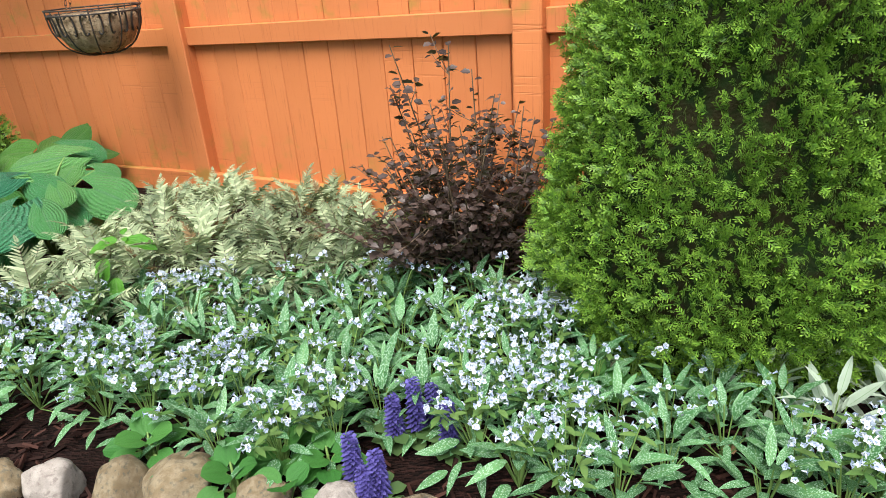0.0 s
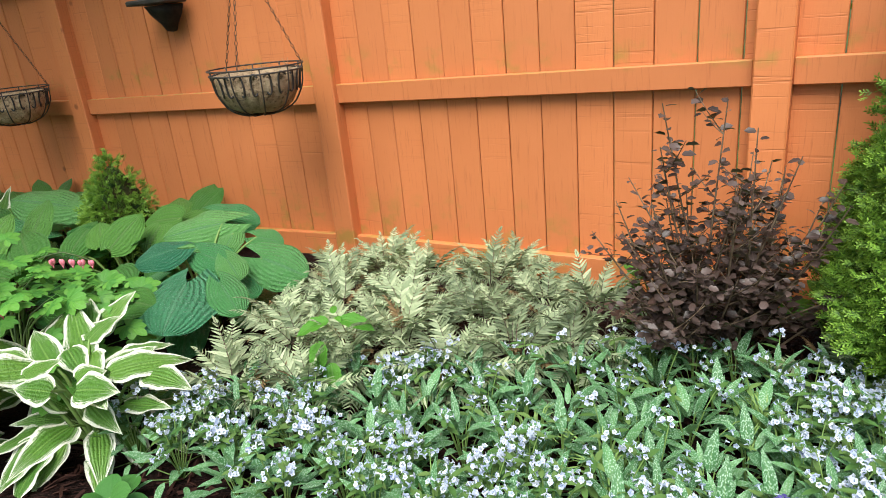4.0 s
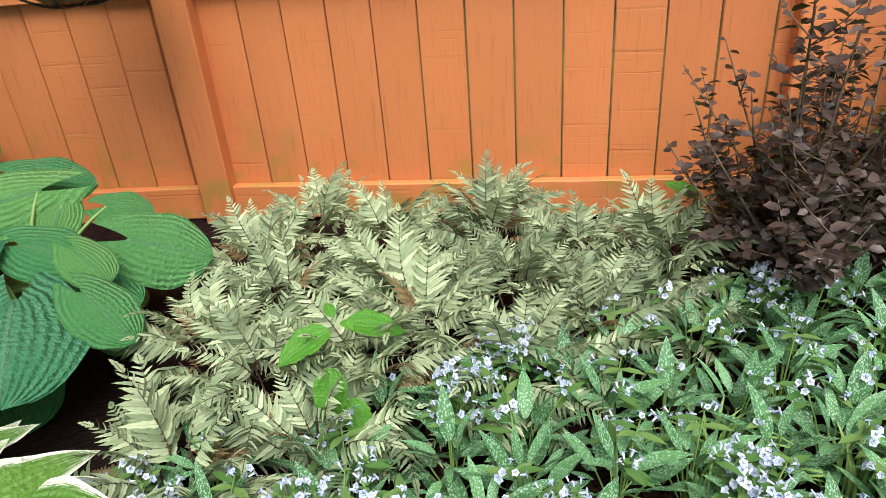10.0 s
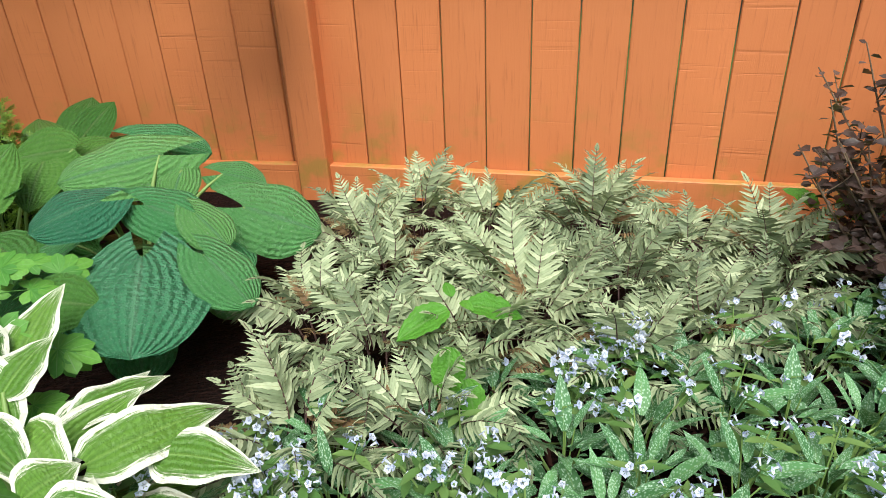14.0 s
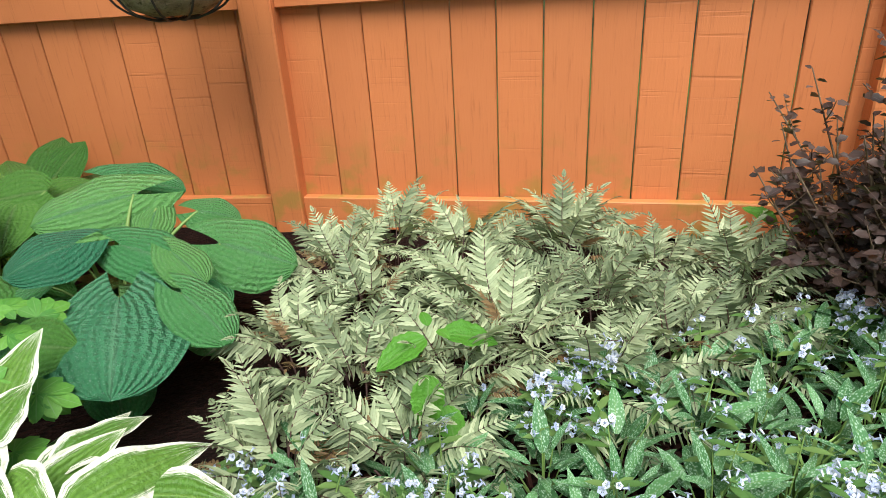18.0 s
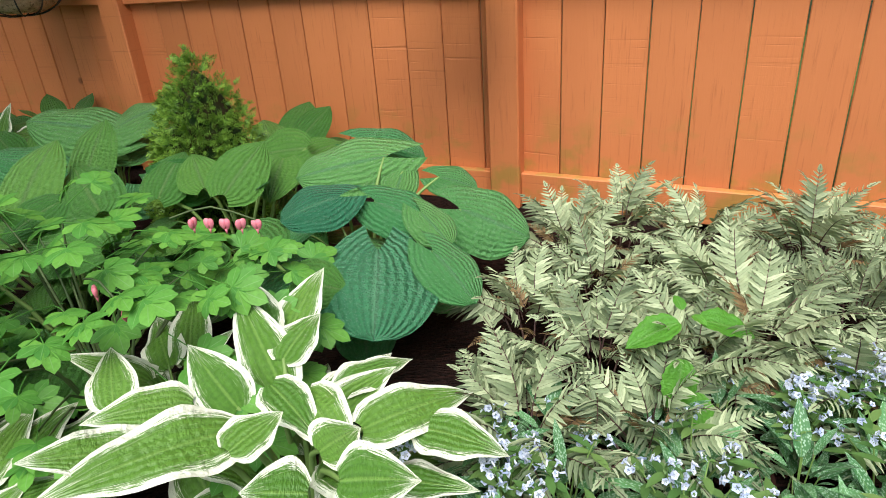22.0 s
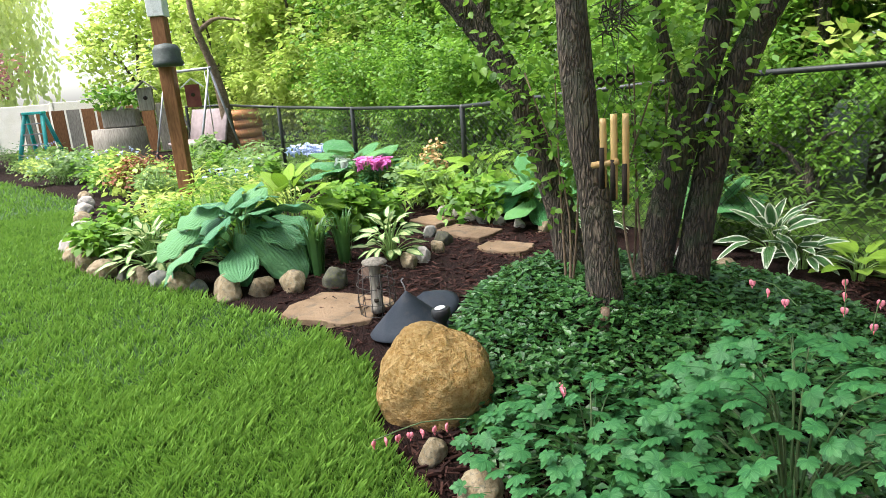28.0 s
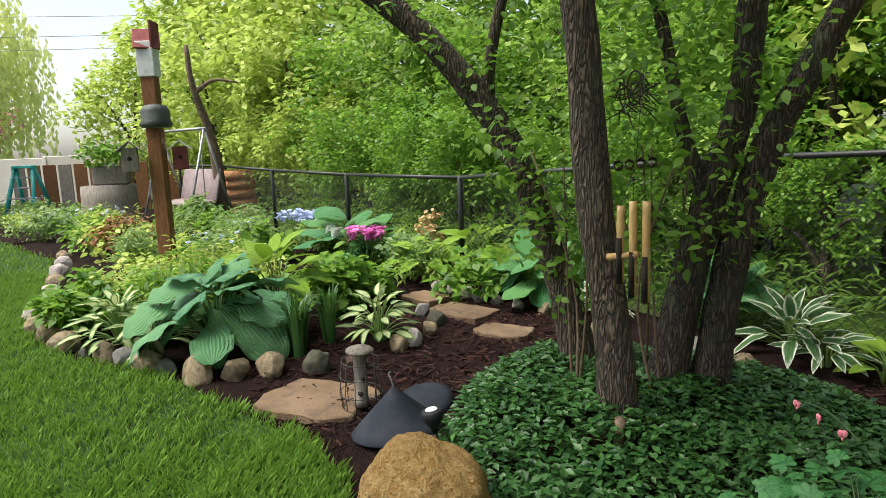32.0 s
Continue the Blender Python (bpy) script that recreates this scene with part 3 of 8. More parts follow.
def leaf(L=1.0, W=0.4, nv=8, nu=4, peak=0.4, heart=0.0, droop=0.15, fold=0.25, ripple=0.0, waves=3.0, tip=1.0, teeth=0.0, seed=0, curl=0.0):
    """A leaf along +y, its face up: verts, faces, uvs."""
    rnd = random.Random(seed)
    ph = rnd.uniform(0, 6)
    a = peak / (1 - peak)
    top = peak ** (a * 0.75) * (1 - peak) ** 0.75
    v, f, u = [], [], []
    for i in range(nv + 1):
        t = i / nv
        w = W * 0.5 * ((max(t, 0.012) ** (a * 0.75)) * (max(1 - t, 0.0) ** (0.75 * tip))) / top
        if teeth and 0 < i < nv:
            w *= 1 + teeth * (1 if i % 2 else -1)
        for j in range(nu + 1):
            s = 2 * j / nu - 1
            x = s * w
            y = L * t - heart * L * abs(s) ** 1.6 * (1 - t) ** 3
            z = -droop * L * t * t + fold * abs(x) - curl * abs(s) ** 2 * w
            z += ripple * w * math.sin(waves * 6.283 * t + ph + (1.7 if s > 0 else 0)) * abs(s) ** 1.5
            v.append((x, y, z))
            u.append((j / nu, t))
    for i in range(nv):
        for j in range(nu):
            b = i * (nu + 1) + j
            f.append((b, b + 1, b + nu + 2, b + nu + 1))
    return v, f, u


def aim(pos, way, up=(0, 0, 1), scale=1.0, roll=0.0):
    """A matrix at pos whose +y points along way and whose +z leans towards up."""
    y = Vector(way).normalized()
    z = Vector(up)
    z = z - y * z.dot(y)
    if z.length < 1e-4:
        z = y.orthogonal()
    z.normalize()
    if roll:
        z = Matrix.Rotation(roll, 3, y) @ z
    x = y.cross(z)
    m = Matrix((x, y, z)).transposed().to_4x4()
    return Matrix.Translation(pos) @ m @ Matrix.Diagonal((scale, scale, scale, 1))


def inside(x, y, poly):
    hit = False
    for (x1, y1), (x2, y2) in zip(poly, poly[1:] + poly[:1]):
        if (y1 > y) != (y2 > y) and x < (x2 - x1) * (y - y1) / (y2 - y1) + x1:
            hit = not hit
    return hit


# ---- the ground ----
def sst(a, b, v):
    t = min(1.0, max(0.0, (v - a) / (b - a)))
    return t * t * (3 - 2 * t)


def seg_dist(px, py, ax, ay, bx, by):
    dx, dy = bx - ax, by - ay
    k = max(0.0, min(1.0, ((px - ax) * dx + (py - ay) * dy) / (dx * dx + dy * dy)))
    return math.hypot(px - ax - k * dx, py - ay - k * dy)


def ground_z(x, y):
    """The lie of the land: the path runs in a shallow dip, the tree stands on a low mound, the lawn rises gently away."""
    z = 0.22 + 0.20 * sst(-4.5, -10.5, x)
    z -= 0.17 * math.exp(-seg_dist(x, y, -4.9, 3.6, -6.4, 6.4) ** 2 / (2 * 0.75 ** 2))
    z += 0.18 * math.exp(-((x + 6.3) ** 2 + (y - 3.0) ** 2) / (2 * 0.75 ** 2))
    return z


def surface_z(x, y):
    """The bumpy top of the mulch."""
    return ground_z(x, y) + 0.02 * noise.noise((x * 5, y * 5, 0.3))


def axis(fine_a, fine_b, step, far):
    a = list(np.arange(fine_a, fine_b + 1e-6, step))
    grow, lo, hi = step, fine_a, fine_b
    while hi < far:
        grow *= 1.35
        lo, hi = lo - grow, hi + grow
        a = [lo] + a + [hi]
    return a


def sheet(xs, ys, lift, keep=None, bumpy=0.0):
    v, f, at_ = [], [], {}
    for i, x in enumerate(xs):
        for j, y in enumerate(ys):
            at_[i, j] = len(v)
            v.append((x, y, ground_z(x, y) + lift + bumpy * noise.noise((x * 5, y * 5, 0.3))))
    for i in range(len(xs) - 1):
        for j in range(len(ys) - 1):
            if keep is None or keep((xs[i] + xs[i + 1]) / 2, (ys[j] + ys[j + 1]) / 2):
                f.append((at_[i, j], at_[i + 1, j], at_[i + 1, j + 1], at_[i, j + 1]))
    return v, f


gv, gf = sheet(axis(-15.0, 3.0, 0.12, 900), axis(-3.0, 8.0, 0.12, 900), 0.0, bumpy=0.02)
ground = thing("ground", make_mesh("ground", gv, gf, MULCH), Matrix(), "dark reddish-brown shredded bark mulch over soil", "ground", kind="structure")

LAWN_EDGE = [(-3.2, 1.55), (-4.4, 1.66), (-5.0, 1.74), (-5.64, 1.68), (-6.0, 1.62), (-6.6, 1.76), (-7.2, 1.62), (-7.87, 1.25), (-8.4, 0.92), (-8.9, 0.45), (-9.4, 0.1), (-9.95, -0.08), (-10.65, -0.1), (-12.2, -0.25), (-13.8, -0.45), (-16.9, -1.8), (-20.4, -3.8), (-23.5, -5.6), (-30, -9), (-60, -20), (-60, -60), (40, -60), (40, -1.2), (2.0, -0.6), (0.0, 0.75), (-1.3, 0.95), (-2.0, 1.35)]


def on_lawn(x, y):
    return inside(x, y, LAWN_EDGE)


lv, lf = sheet(axis(-14.0, 1.0, 0.12, 40), axis(-3.0, 2.0, 0.12, 40), 0.012, on_lawn, bumpy=0.02)


def border(faces):
    """Corners on the open edge of a sheet."""
    cnt = {}
    for q in faces:
        for k in range(len(q)):
            e = tuple(sorted((q[k], q[(k + 1) % len(q)])))
            cnt[e] = cnt.get(e, 0) + 1
    return {i for e, c in cnt.items() if c == 1 for i in e}


def onto(x, y, a, b):
    dx, dy = b[0] - a[0], b[1] - a[1]
    t = max(0.0, min(1.0, ((x - a[0]) * dx + (y - a[1]) * dy) / max(dx * dx + dy * dy, 1e-9)))
    return a[0] + t * dx, a[1] + t * dy


for i in border(lf):
    x, y, z = lv[i]
    q = min((onto(x, y, a, b) for a, b in zip(LAWN_EDGE, LAWN_EDGE[1:] + LAWN_EDGE[:1])), key=lambda p: (p[0] - x) ** 2 + (p[1] - y) ** 2)
    if math.hypot(q[0] - x, q[1] - y) < 0.6:
        lv[i] = (q[0], q[1], z)
used = sorted({i for q in lf for i in q})
back = {o: n for n, o in enumerate(used)}
thing("lawn", make_mesh("lawn", [lv[i] for i in used], [tuple(back[i] for i in q) for q in lf], SOIL_GRASS), Matrix(), "mown green lawn with a curved edge along the beds", "lawn", kind="structure")


def wild_line(x):
    if x < -7.5:
        line = 4.72 + 0.29 * (x + 7.5)
    elif x < -5.25:
        line = 4.72 + 0.787 * (x + 7.5)
    else:
        line = 6.5 - 0.65 * (x + 5.25)
    return line


def wild(x, y):
    return y > wild_line(x) or (x < -25.5 and not on_lawn(x, y))


wv, wf = sheet(axis(-18.0, 3.0, 0.4, 600), axis(-4.0, 12.0, 0.4, 600), 0.015, wild)
for i in border(wf):
    x, y, z = wv[i]
    if -20 < x < 4 and abs(y - wild_line(x)) < 0.5:
        wv[i] = (x, wild_line(x), z)
used = sorted({i for q in wf for i in q})
back = {o: n for n, o in enumerate(used)}
thing("woodland_floor", make_mesh("woodland_floor", [wv[i] for i in used], [tuple(back[i] for i in q) for q in wf], WILD), Matrix(), "rough green woodland floor beyond the fence", "ground", kind="structure")

# ---- added house behind the walker, never seen, closes the place ----
hv, hf = box(15.0, 6.0, 5.6, 0.02)
thing("wall_house", make_mesh("house_wall", hv, hf, HOUSE_WALL, smooth=False), Matrix.Translation((6.0, -16.2, 0.2)), "added pale house wall, unseen behind the garden", "wall", kind="structure")
rv = [(-8, -3.4, 0), (8, -3.4, 0), (8, 3.4, 0), (-8, 3.4, 0), (-8, 0, 2.6), (8, 0, 2.6)]
rf = [(0, 1, 5, 4), (2, 3, 4, 5), (0, 4, 3), (1, 2, 5), (0, 3, 2, 1)]
thing("roof_house", make_mesh("house_roof", rv, rf, ROOF, smooth=False), Matrix.Translation((6.0, -16.2, 5.8)), "added dark roof of the unseen house", "roof", kind="structure")

# ---- orange fence ----
POSTS = [(2.17, 1.57), (0.425, 2.77), (-1.378, 3.94), (-3.18, 4.88), (-4.76, 5.66)]
RAIL_Z = [1.21, 1.165, 1.11, 1.075, 1.09]
fence = empty("fence", Matrix(), "orange-stained wooden board fence with square posts and rails", "fence", kind="structure")
pw = 0.13
pv, pf = box(pw, pw, 2.05, 0.006)
post_mesh = make_mesh("fence_post", pv, pf, ORANGE, smooth=False)
board_meshes = []
for k in range(6):
    rnd = random.Random(k)
    bv, bf = box(0.158, 0.018, 1.86, 0.003)
    bv = [(x + 0.002 * noise.noise((z * 3, k, 0)), y + (0.003 * rnd.uniform(-1, 1)) * z, z) for x, y, z in bv]
    board_meshes.append(make_mesh("fence_board", bv, bf, ORANGE, smooth=False))


def fence_turn(a, b):
    return math.atan2(a[1] - b[1], a[0] - b[0])


END = (-5.165, 5.855)
for i, p in enumerate(POSTS):
    q = POSTS[i + 1] if i + 1 < len(POSTS) else END
    part("fence_post", post_mesh, fence, m=Matrix.Translation((p[0], p[1], 0.12)) @ Matrix.Rotation(fence_turn(p, q), 4, "Z"))
rnd = random.Random(5)
for i in range(len(POSTS)):
    a = Vector(POSTS[i])
    b = Vector(POSTS[i + 1] if i + 1 < len(POSTS) else END)
    za, zb = RAIL_Z[i], RAIL_Z[min(i + 1, len(RAIL_Z) - 1)]
    turn = fence_turn(a, b)
    back_way = Vector((math.sin(turn), -math.cos(turn)))   # towards the garden
    n_boards = max(2, round((b - a).length / 0.165))
    pitch = (b - a).length / n_boards
    for k in range(n_boards):
        c = a.lerp(b, (k + 0.5) / n_boards) - back_way * 0.028 + (a - b).normalized() * 0.055
        z0 = lerp(za, zb, k / n_boards) - 0.88
        part("fence_board", board_meshes[rnd.randrange(6)], fence, m=Matrix.Translation((c.x, c.y, z0 + rnd.uniform(-0.006, 0.006))) @ Matrix.Rotation(turn + rnd.uniform(-0.012, 0.012), 4, "Z") @ Matrix.Diagonal(((pitch - 0.005) / 0.158, 1, 1, 1)))
    for name, dz, hgt in (("fence_rail", 0.0, 0.098), ("fence_rail", 0.78, 0.098), ("fence_kickboard", -0.885, 0.14)):
        L = (b - a).length - pw * (1 if i + 1 < len(POSTS) else 0.5) - 0.004
        rvv, rff = box(L, 0.04, hgt, 0.004)
        mid = a.lerp(b, 0.5) + back_way * 0.006 - (0 if i + 1 < len(POSTS) else pw * 0.25) * (a - b).normalized()
        tilt = math.atan2(za - zb, (b - a).length)
        part(name, make_mesh(name, rvv, rff, ORANGE, smooth=False), fence, m=Matrix.Translation((mid.x, mid.y, (za + zb) / 2 + dz)) @ Matrix.Rotation(turn, 4, "Z") @ Matrix.Rotation(-tilt, 4, "Y"))


# ---- chain-link fence ----
def chain_link():
    link = empty("chain_link_fence", Matrix(), "black chain-link garden fence with round posts and top rail", "fence", kind="structure")
    pts = [(-5.25, 6.45, 1.62), (-7.5, 4.68, 1.58), (-10.23, 3.88, 1.40), (-12.5, 3.23, 1.40), (-14.8, 2.57, 1.44), (-17.1, 1.9, 1.5), (-19.4, 1.2, 1.5)]
    for i, (x, y, z) in enumerate(pts):
        g = ground_z(x, y)
        v, f, u = tube([(x, y, g - 0.05), (x, y, z), (x, y, z + 0.025)], [0.03, 0.03, 0.012], 10)
        part("fence_post", make_mesh("link_post", v, f, FENCE_WIRE, u), link)
    for a, b in zip(pts, pts[1:]):
        v, f, u = tube([a, b], [0.021, 0.021], 8)
        part("top_rail", make_mesh("link_rail", v, f, FENCE_WIRE, u), link)
        geo = Geo()
        A, B = Vector(a), Vector(b)
        n = int((Vector((b[0] - a[0], b[1] - a[1]))).length / 0.075)
        g0, g1 = ground_z(a[0], a[1]), ground_z(b[0], b[1])
        hgt = 1.1
        steps = 14
        for s in (1, -1):
            for k in range(-steps, n + steps):
                k0, k1 = (k, k + steps * s)
                t0, t1 = k0 / n, k1 / n
                zt0, zt1 = 0.0, 1.0
                if t1 == t0:
                    continue
                lo, hi = min(t0, t1), max(t0, t1)
                if hi <= 0 or lo >= 1:
                    continue
                ca, cb = max(0.0, min(1.0, t0)), max(0.0, min(1.0, t1))
                wa, wb = (ca - t0) / (t1 - t0), (cb - t0) / (t1 - t0)
                pa, pb = A.lerp(B, ca), A.lerp(B, cb)
                ga, gb = lerp(g0, g1, ca) + 0.03, lerp(g0, g1, cb) + 0.03
                pa.z, pb.z = lerp(ga, pa.z, wa), lerp(gb, pb.z, wb)
                if (pa - pb).length > 0.02:
                    geo.add(*tube([pa, pb], [0.0022, 0.0022], 3, caps=False))
        part("wire_mesh", geo.mesh("wire_mesh", FENCE_WIRE), link, "black diamond wire mesh")


chain_link()

# ---- stones and slabs ----
def rock_mesh(seed, mat, flat=0.75, lump=0.30, sub=4):
    bm = bmesh.new()
    bmesh.ops.create_icosphere(bm, subdivisions=sub, radius=0.5)
    rnd = random.Random(seed)
    ax = (rnd.uniform(0.85, 1.15), rnd.uniform(0.75, 1.0), flat)
    cuts = [(Vector((rnd.gauss(0, 1), rnd.gauss(0, 1), rnd.gauss(0.3, 0.7))).normalized(), rnd.uniform(0.27, 0.40)) for _ in range(13)] if sub < 5 else []
    for v in bm.verts:
        p = v.co
        k = 1 + (0.05 if sub < 5 else 0.02) * noise.noise((p.x * 11 + seed, p.y * 11, p.z * 11)) + 0.03 * noise.noise((p.x * 22, p.y * 16 + seed, p.z * 16)) + lump * noise.noise((p.x * 2.2 + seed * 3.1, p.y * 2.2, p.z * 2.2)) + lump * 0.35 * noise.noise((p.x * 6 + seed, p.y * 6, p.z * 6))
        v.co = Vector((p.x * ax[0], p.y * ax[1], p.z * ax[2])) * k
        for n, lim in cuts:
            d = v.co.dot(n) - lim
            if d > 0:
                v.co -= n * d * 0.85
    me = bpy.data.meshes.new("rock")
    bm.to_mesh(me)
    bm.free()
    me.polygons.foreach_set("use_smooth", np.ones(len(me.polygons), dtype=bool))
    me.materials.append(mat)
    return me


STONES = {k: [rock_mesh(i + j * 7, m) for j in range(3)] for i, (k, m) in enumerate((("tan", STONE_TAN), ("grey", STONE_GREY), ("dark", STONE_DARK), ("red", STONE_RED), ("pale", STONE_PALE)))}
STONE_WORDS = {"tan": "tan rounded fieldstone", "grey": "grey rounded fieldstone", "dark": "dark mossy rounded fieldstone", "red": "reddish-brown rough fieldstone", "pale": "pale smooth river stone"}


def stone(kind, x, y, w, hgt=None, turn=0.0, beside="edging the mulch path", group="edging stones", sink=0.28):
    rnd = random.Random(int(x * 731 + y * 97))
    me = STONES[kind][rnd.randrange(3)]
    hgt = hgt or w * (0.72 if w < 0.3 else 0.5)
    m = Matrix.Translation((x, y, ground_z(x, y) + hgt * (0.5 - sink))) @ Matrix.Rotation(turn or rnd.uniform(0, 6.28), 4, "Z") @ Matrix.Diagonal((w, w * rnd.uniform(0.8, 1.0), hgt / 0.72, 1))
    return thing("edging_stone", me, m, STONE_WORDS[kind] + " " + beside, "stone", group)


for kind, x, y, w in (("tan", -1.28, 1.37, 0.15), ("pale", -1.08, 1.36, 0.14), ("tan", -0.72, 1.30, 0.17), ("tan", -0.88, 1.34, 0.15), ("tan", -0.50, 1.26, 0.13), ("pale", -0.3, 1.18, 0.14), ("tan", -0.1, 1.12, 0.15),
                      ("grey", 0.12, 1.07, 0.14), ("pale", -1.50, 1.42, 0.16), ("tan", -1.72, 1.55, 0.16), ("pale", -1.97, 1.62, 0.15)):
    stone(kind, x, y + 0.03, w * 1.42, beside="edging the flower bed", group="bed stones")
for kind, x, y, w in (("tan", -5.78, 1.82, 0.15), ("tan", -5.50, 1.90, 0.20), ("dark", -5.24, 1.90, 0.22), ("red", -5.02, 1.91, 0.19), ("red", -4.66, 2.07, 0.36), ("red", -4.55, 2.36, 0.16), ("dark", -4.50, 2.62, 0.24),
                      ("dark", -4.66, 2.92, 0.25), ("dark", -4.68, 3.16, 0.22), ("red", -4.84, 3.40, 0.22), ("red", -4.92, 3.60, 0.18), ("dark", -5.02, 3.72, 0.15), ("dark", -5.10, 3.90, 0.24), ("grey", -5.25, 4.15, 0.20),
                      ("dark", -5.42, 4.40, 0.20), ("dark", -5.60, 4.62, 0.18), ("red", -4.78, 2.66, 0.16), ("dark", -4.95, 3.05, 0.2), ("grey", -5.05, 3.55, 0.16), ("dark", -4.75, 2.42, 0.2)):
    stone(kind, x, y, w)
for kind, x, y, w in (("pale", -6.22, 5.02, 0.15), ("pale", -6.06, 5.12, 0.17), ("pale", -5.90, 5.18, 0.17), ("tan", -5.78, 5.20, 0.15), ("tan", -4.02, 4.10, 0.14), ("pale", -3.93, 3.88, 0.13)):
    stone(kind, x, y, w, beside="at the end of the path")
rnd = random.Random(2)
for kind, x, y, w in (("tan", -9.83, 0.10, 0.28), ("tan", -9.5, 0.2, 0.26), ("tan", -9.21, 0.36, 0.30), ("dark", -8.98, 0.52, 0.20), ("tan", -8.85, 0.64, 0.22), ("grey", -8.70, 0.78, 0.22), ("tan", -8.52, 0.90, 0.26), ("grey", -8.40, 1.03, 0.20),
                      ("tan", -8.20, 1.22, 0.30), ("tan", -8.14, 1.43, 0.26), ("tan", -8.12, 1.66, 0.26), ("dark", -8.03, 1.92, 0.30), ("red", -8.10, 2.18, 0.20), ("tan", -8.16, 2.52, 0.24), ("pale", -8.25, 2.66, 0.20), ("tan", -8.42, 2.84, 0.18), ("dark", -8.6, 2.95, 0.2), ("grey", -8.9, 2.95, 0.2),
                      ("pale", -10.2, -0.02, 0.26), ("tan", -10.6, 0.0, 0.3), ("pale", -11.2, -0.05, 0.28), ("tan", -11.8, -0.1, 0.3), ("pale", -12.4, -0.15, 0.3), ("pale", -13.0, -0.2, 0.32), ("tan", -13.7, -0.3, 0.3)):
    stone(kind, x, y, w * 0.85, hgt=w * rnd.uniform(0.6, 0.8), beside="round the island bed", group="island stones")
for kind, x, y, w in (("pale", -9.65, 3.37, 0.15), ("pale", -9.45, 3.44, 0.16), ("pale", -9.25, 3.50, 0.18), ("grey", -9.08, 3.54, 0.17), ("grey", -8.92, 3.64, 0.15), ("pale", -8.74, 3.74, 0.14), ("tan", -8.5, 3.86, 0.20), ("grey", -8.3, 3.95, 0.15),
                      ("tan", -7.9, 4.0, 0.2), ("grey", -7.3, 4.3, 0.2), ("tan", -7.0, 4.42, 0.18)):
    stone(kind, x, y, w, beside="edging the far bed", group="far bed stones")

bm_b = rock_mesh(41, BOULDER, flat=0.95, lump=0.2, sub=5)
thing("boulder", bm_b, Matrix.Translation((-6.10, 1.96, 0.43)) @ Matrix.Rotation(0.5, 4, "Z") @ Matrix.Diagonal((0.54, 0.56, 0.56, 1)), "large round ochre sandstone boulder beside the lawn", "boulder")


def slab(x, y, sx, sy, turn, mat, words, seed, lift=0.0):
    rnd = random.Random(seed)
    n = 24
    top, bot = [], []
    for k in range(n):
        a = 2 * math.pi * k / n
        c, s = math.cos(a), math.sin(a)
        r = 1 / max(abs(c) ** 1.0, abs(s) ** 1.0) * 0.5
        r = min(r, 0.64) * (1 + 0.07 * rnd.uniform(-1, 1))
        top.append((c * r * sx, s * r * sy, 0.0))
    v = [(x_ * 0.97, y_ * 0.97, 0.03 + 0.003 * rnd.uniform(-1, 1)) for x_, y_, _ in top] + [(x_, y_, 0.024) for x_, y_, _ in top] + [(x_ * 1.01, y_ * 1.01, -0.03) for x_, y_, _ in top] + [(0, 0, 0.032)]
    f = []
    for k in range(n):
        j = (k + 1) % n
        f += [(3 * n, k, j), (k, n + k, n + j, j), (n + k, 2 * n + k, 2 * n + j, n + j)]
    me = make_mesh("stepping_slab", v, [tuple(q) for q in f], mat, smooth=False)
    return thing("stepping_slab", me, Matrix.Translation((x, y, ground_z(x, y) + lift)) @ Matrix.Rotation(turn, 4, "Z"), words, "stepping stone", "stepping stones")


slab(-4.22, 2.20, 0.52, 0.46, 1.15, SLAB_TAN, "tan rough stepping slab set in bark mulch", 1)
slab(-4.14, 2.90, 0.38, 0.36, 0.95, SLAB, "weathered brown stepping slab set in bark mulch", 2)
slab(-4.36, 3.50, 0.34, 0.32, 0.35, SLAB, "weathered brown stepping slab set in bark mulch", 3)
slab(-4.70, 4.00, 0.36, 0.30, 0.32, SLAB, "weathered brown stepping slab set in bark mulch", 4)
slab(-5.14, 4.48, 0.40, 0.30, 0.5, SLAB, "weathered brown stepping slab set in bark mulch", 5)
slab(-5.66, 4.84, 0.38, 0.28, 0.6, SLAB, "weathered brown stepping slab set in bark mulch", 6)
slab(-7.55, 1.84, 0.64, 0.50, 0.75, SLAB_TAN, "tan flagstone beside the lawn and island bed", 7)
slab(-8.18, 3.32, 0.42, 0.3, 0.7, SLAB_TAN, "tan flagstone on the mulch path", 8)
slab(-8.80, 3.26, 0.55, 0.36, 0.5, SLAB_TAN, "tan flagstone on the mulch path", 9)
slab(-9.35, 3.15, 0.40, 0.3, 0.4, SLAB_TAN, "tan flagstone on the mulch path", 10)


# ---- plants made of single leaves ----
def leaf_set(mat, n, **kw):
    return [make_mesh("leaf", *(lambda p: (p[0], p[1], mat, p[2]))(leaf(seed=s + 3, **kw))) for s in range(n)]


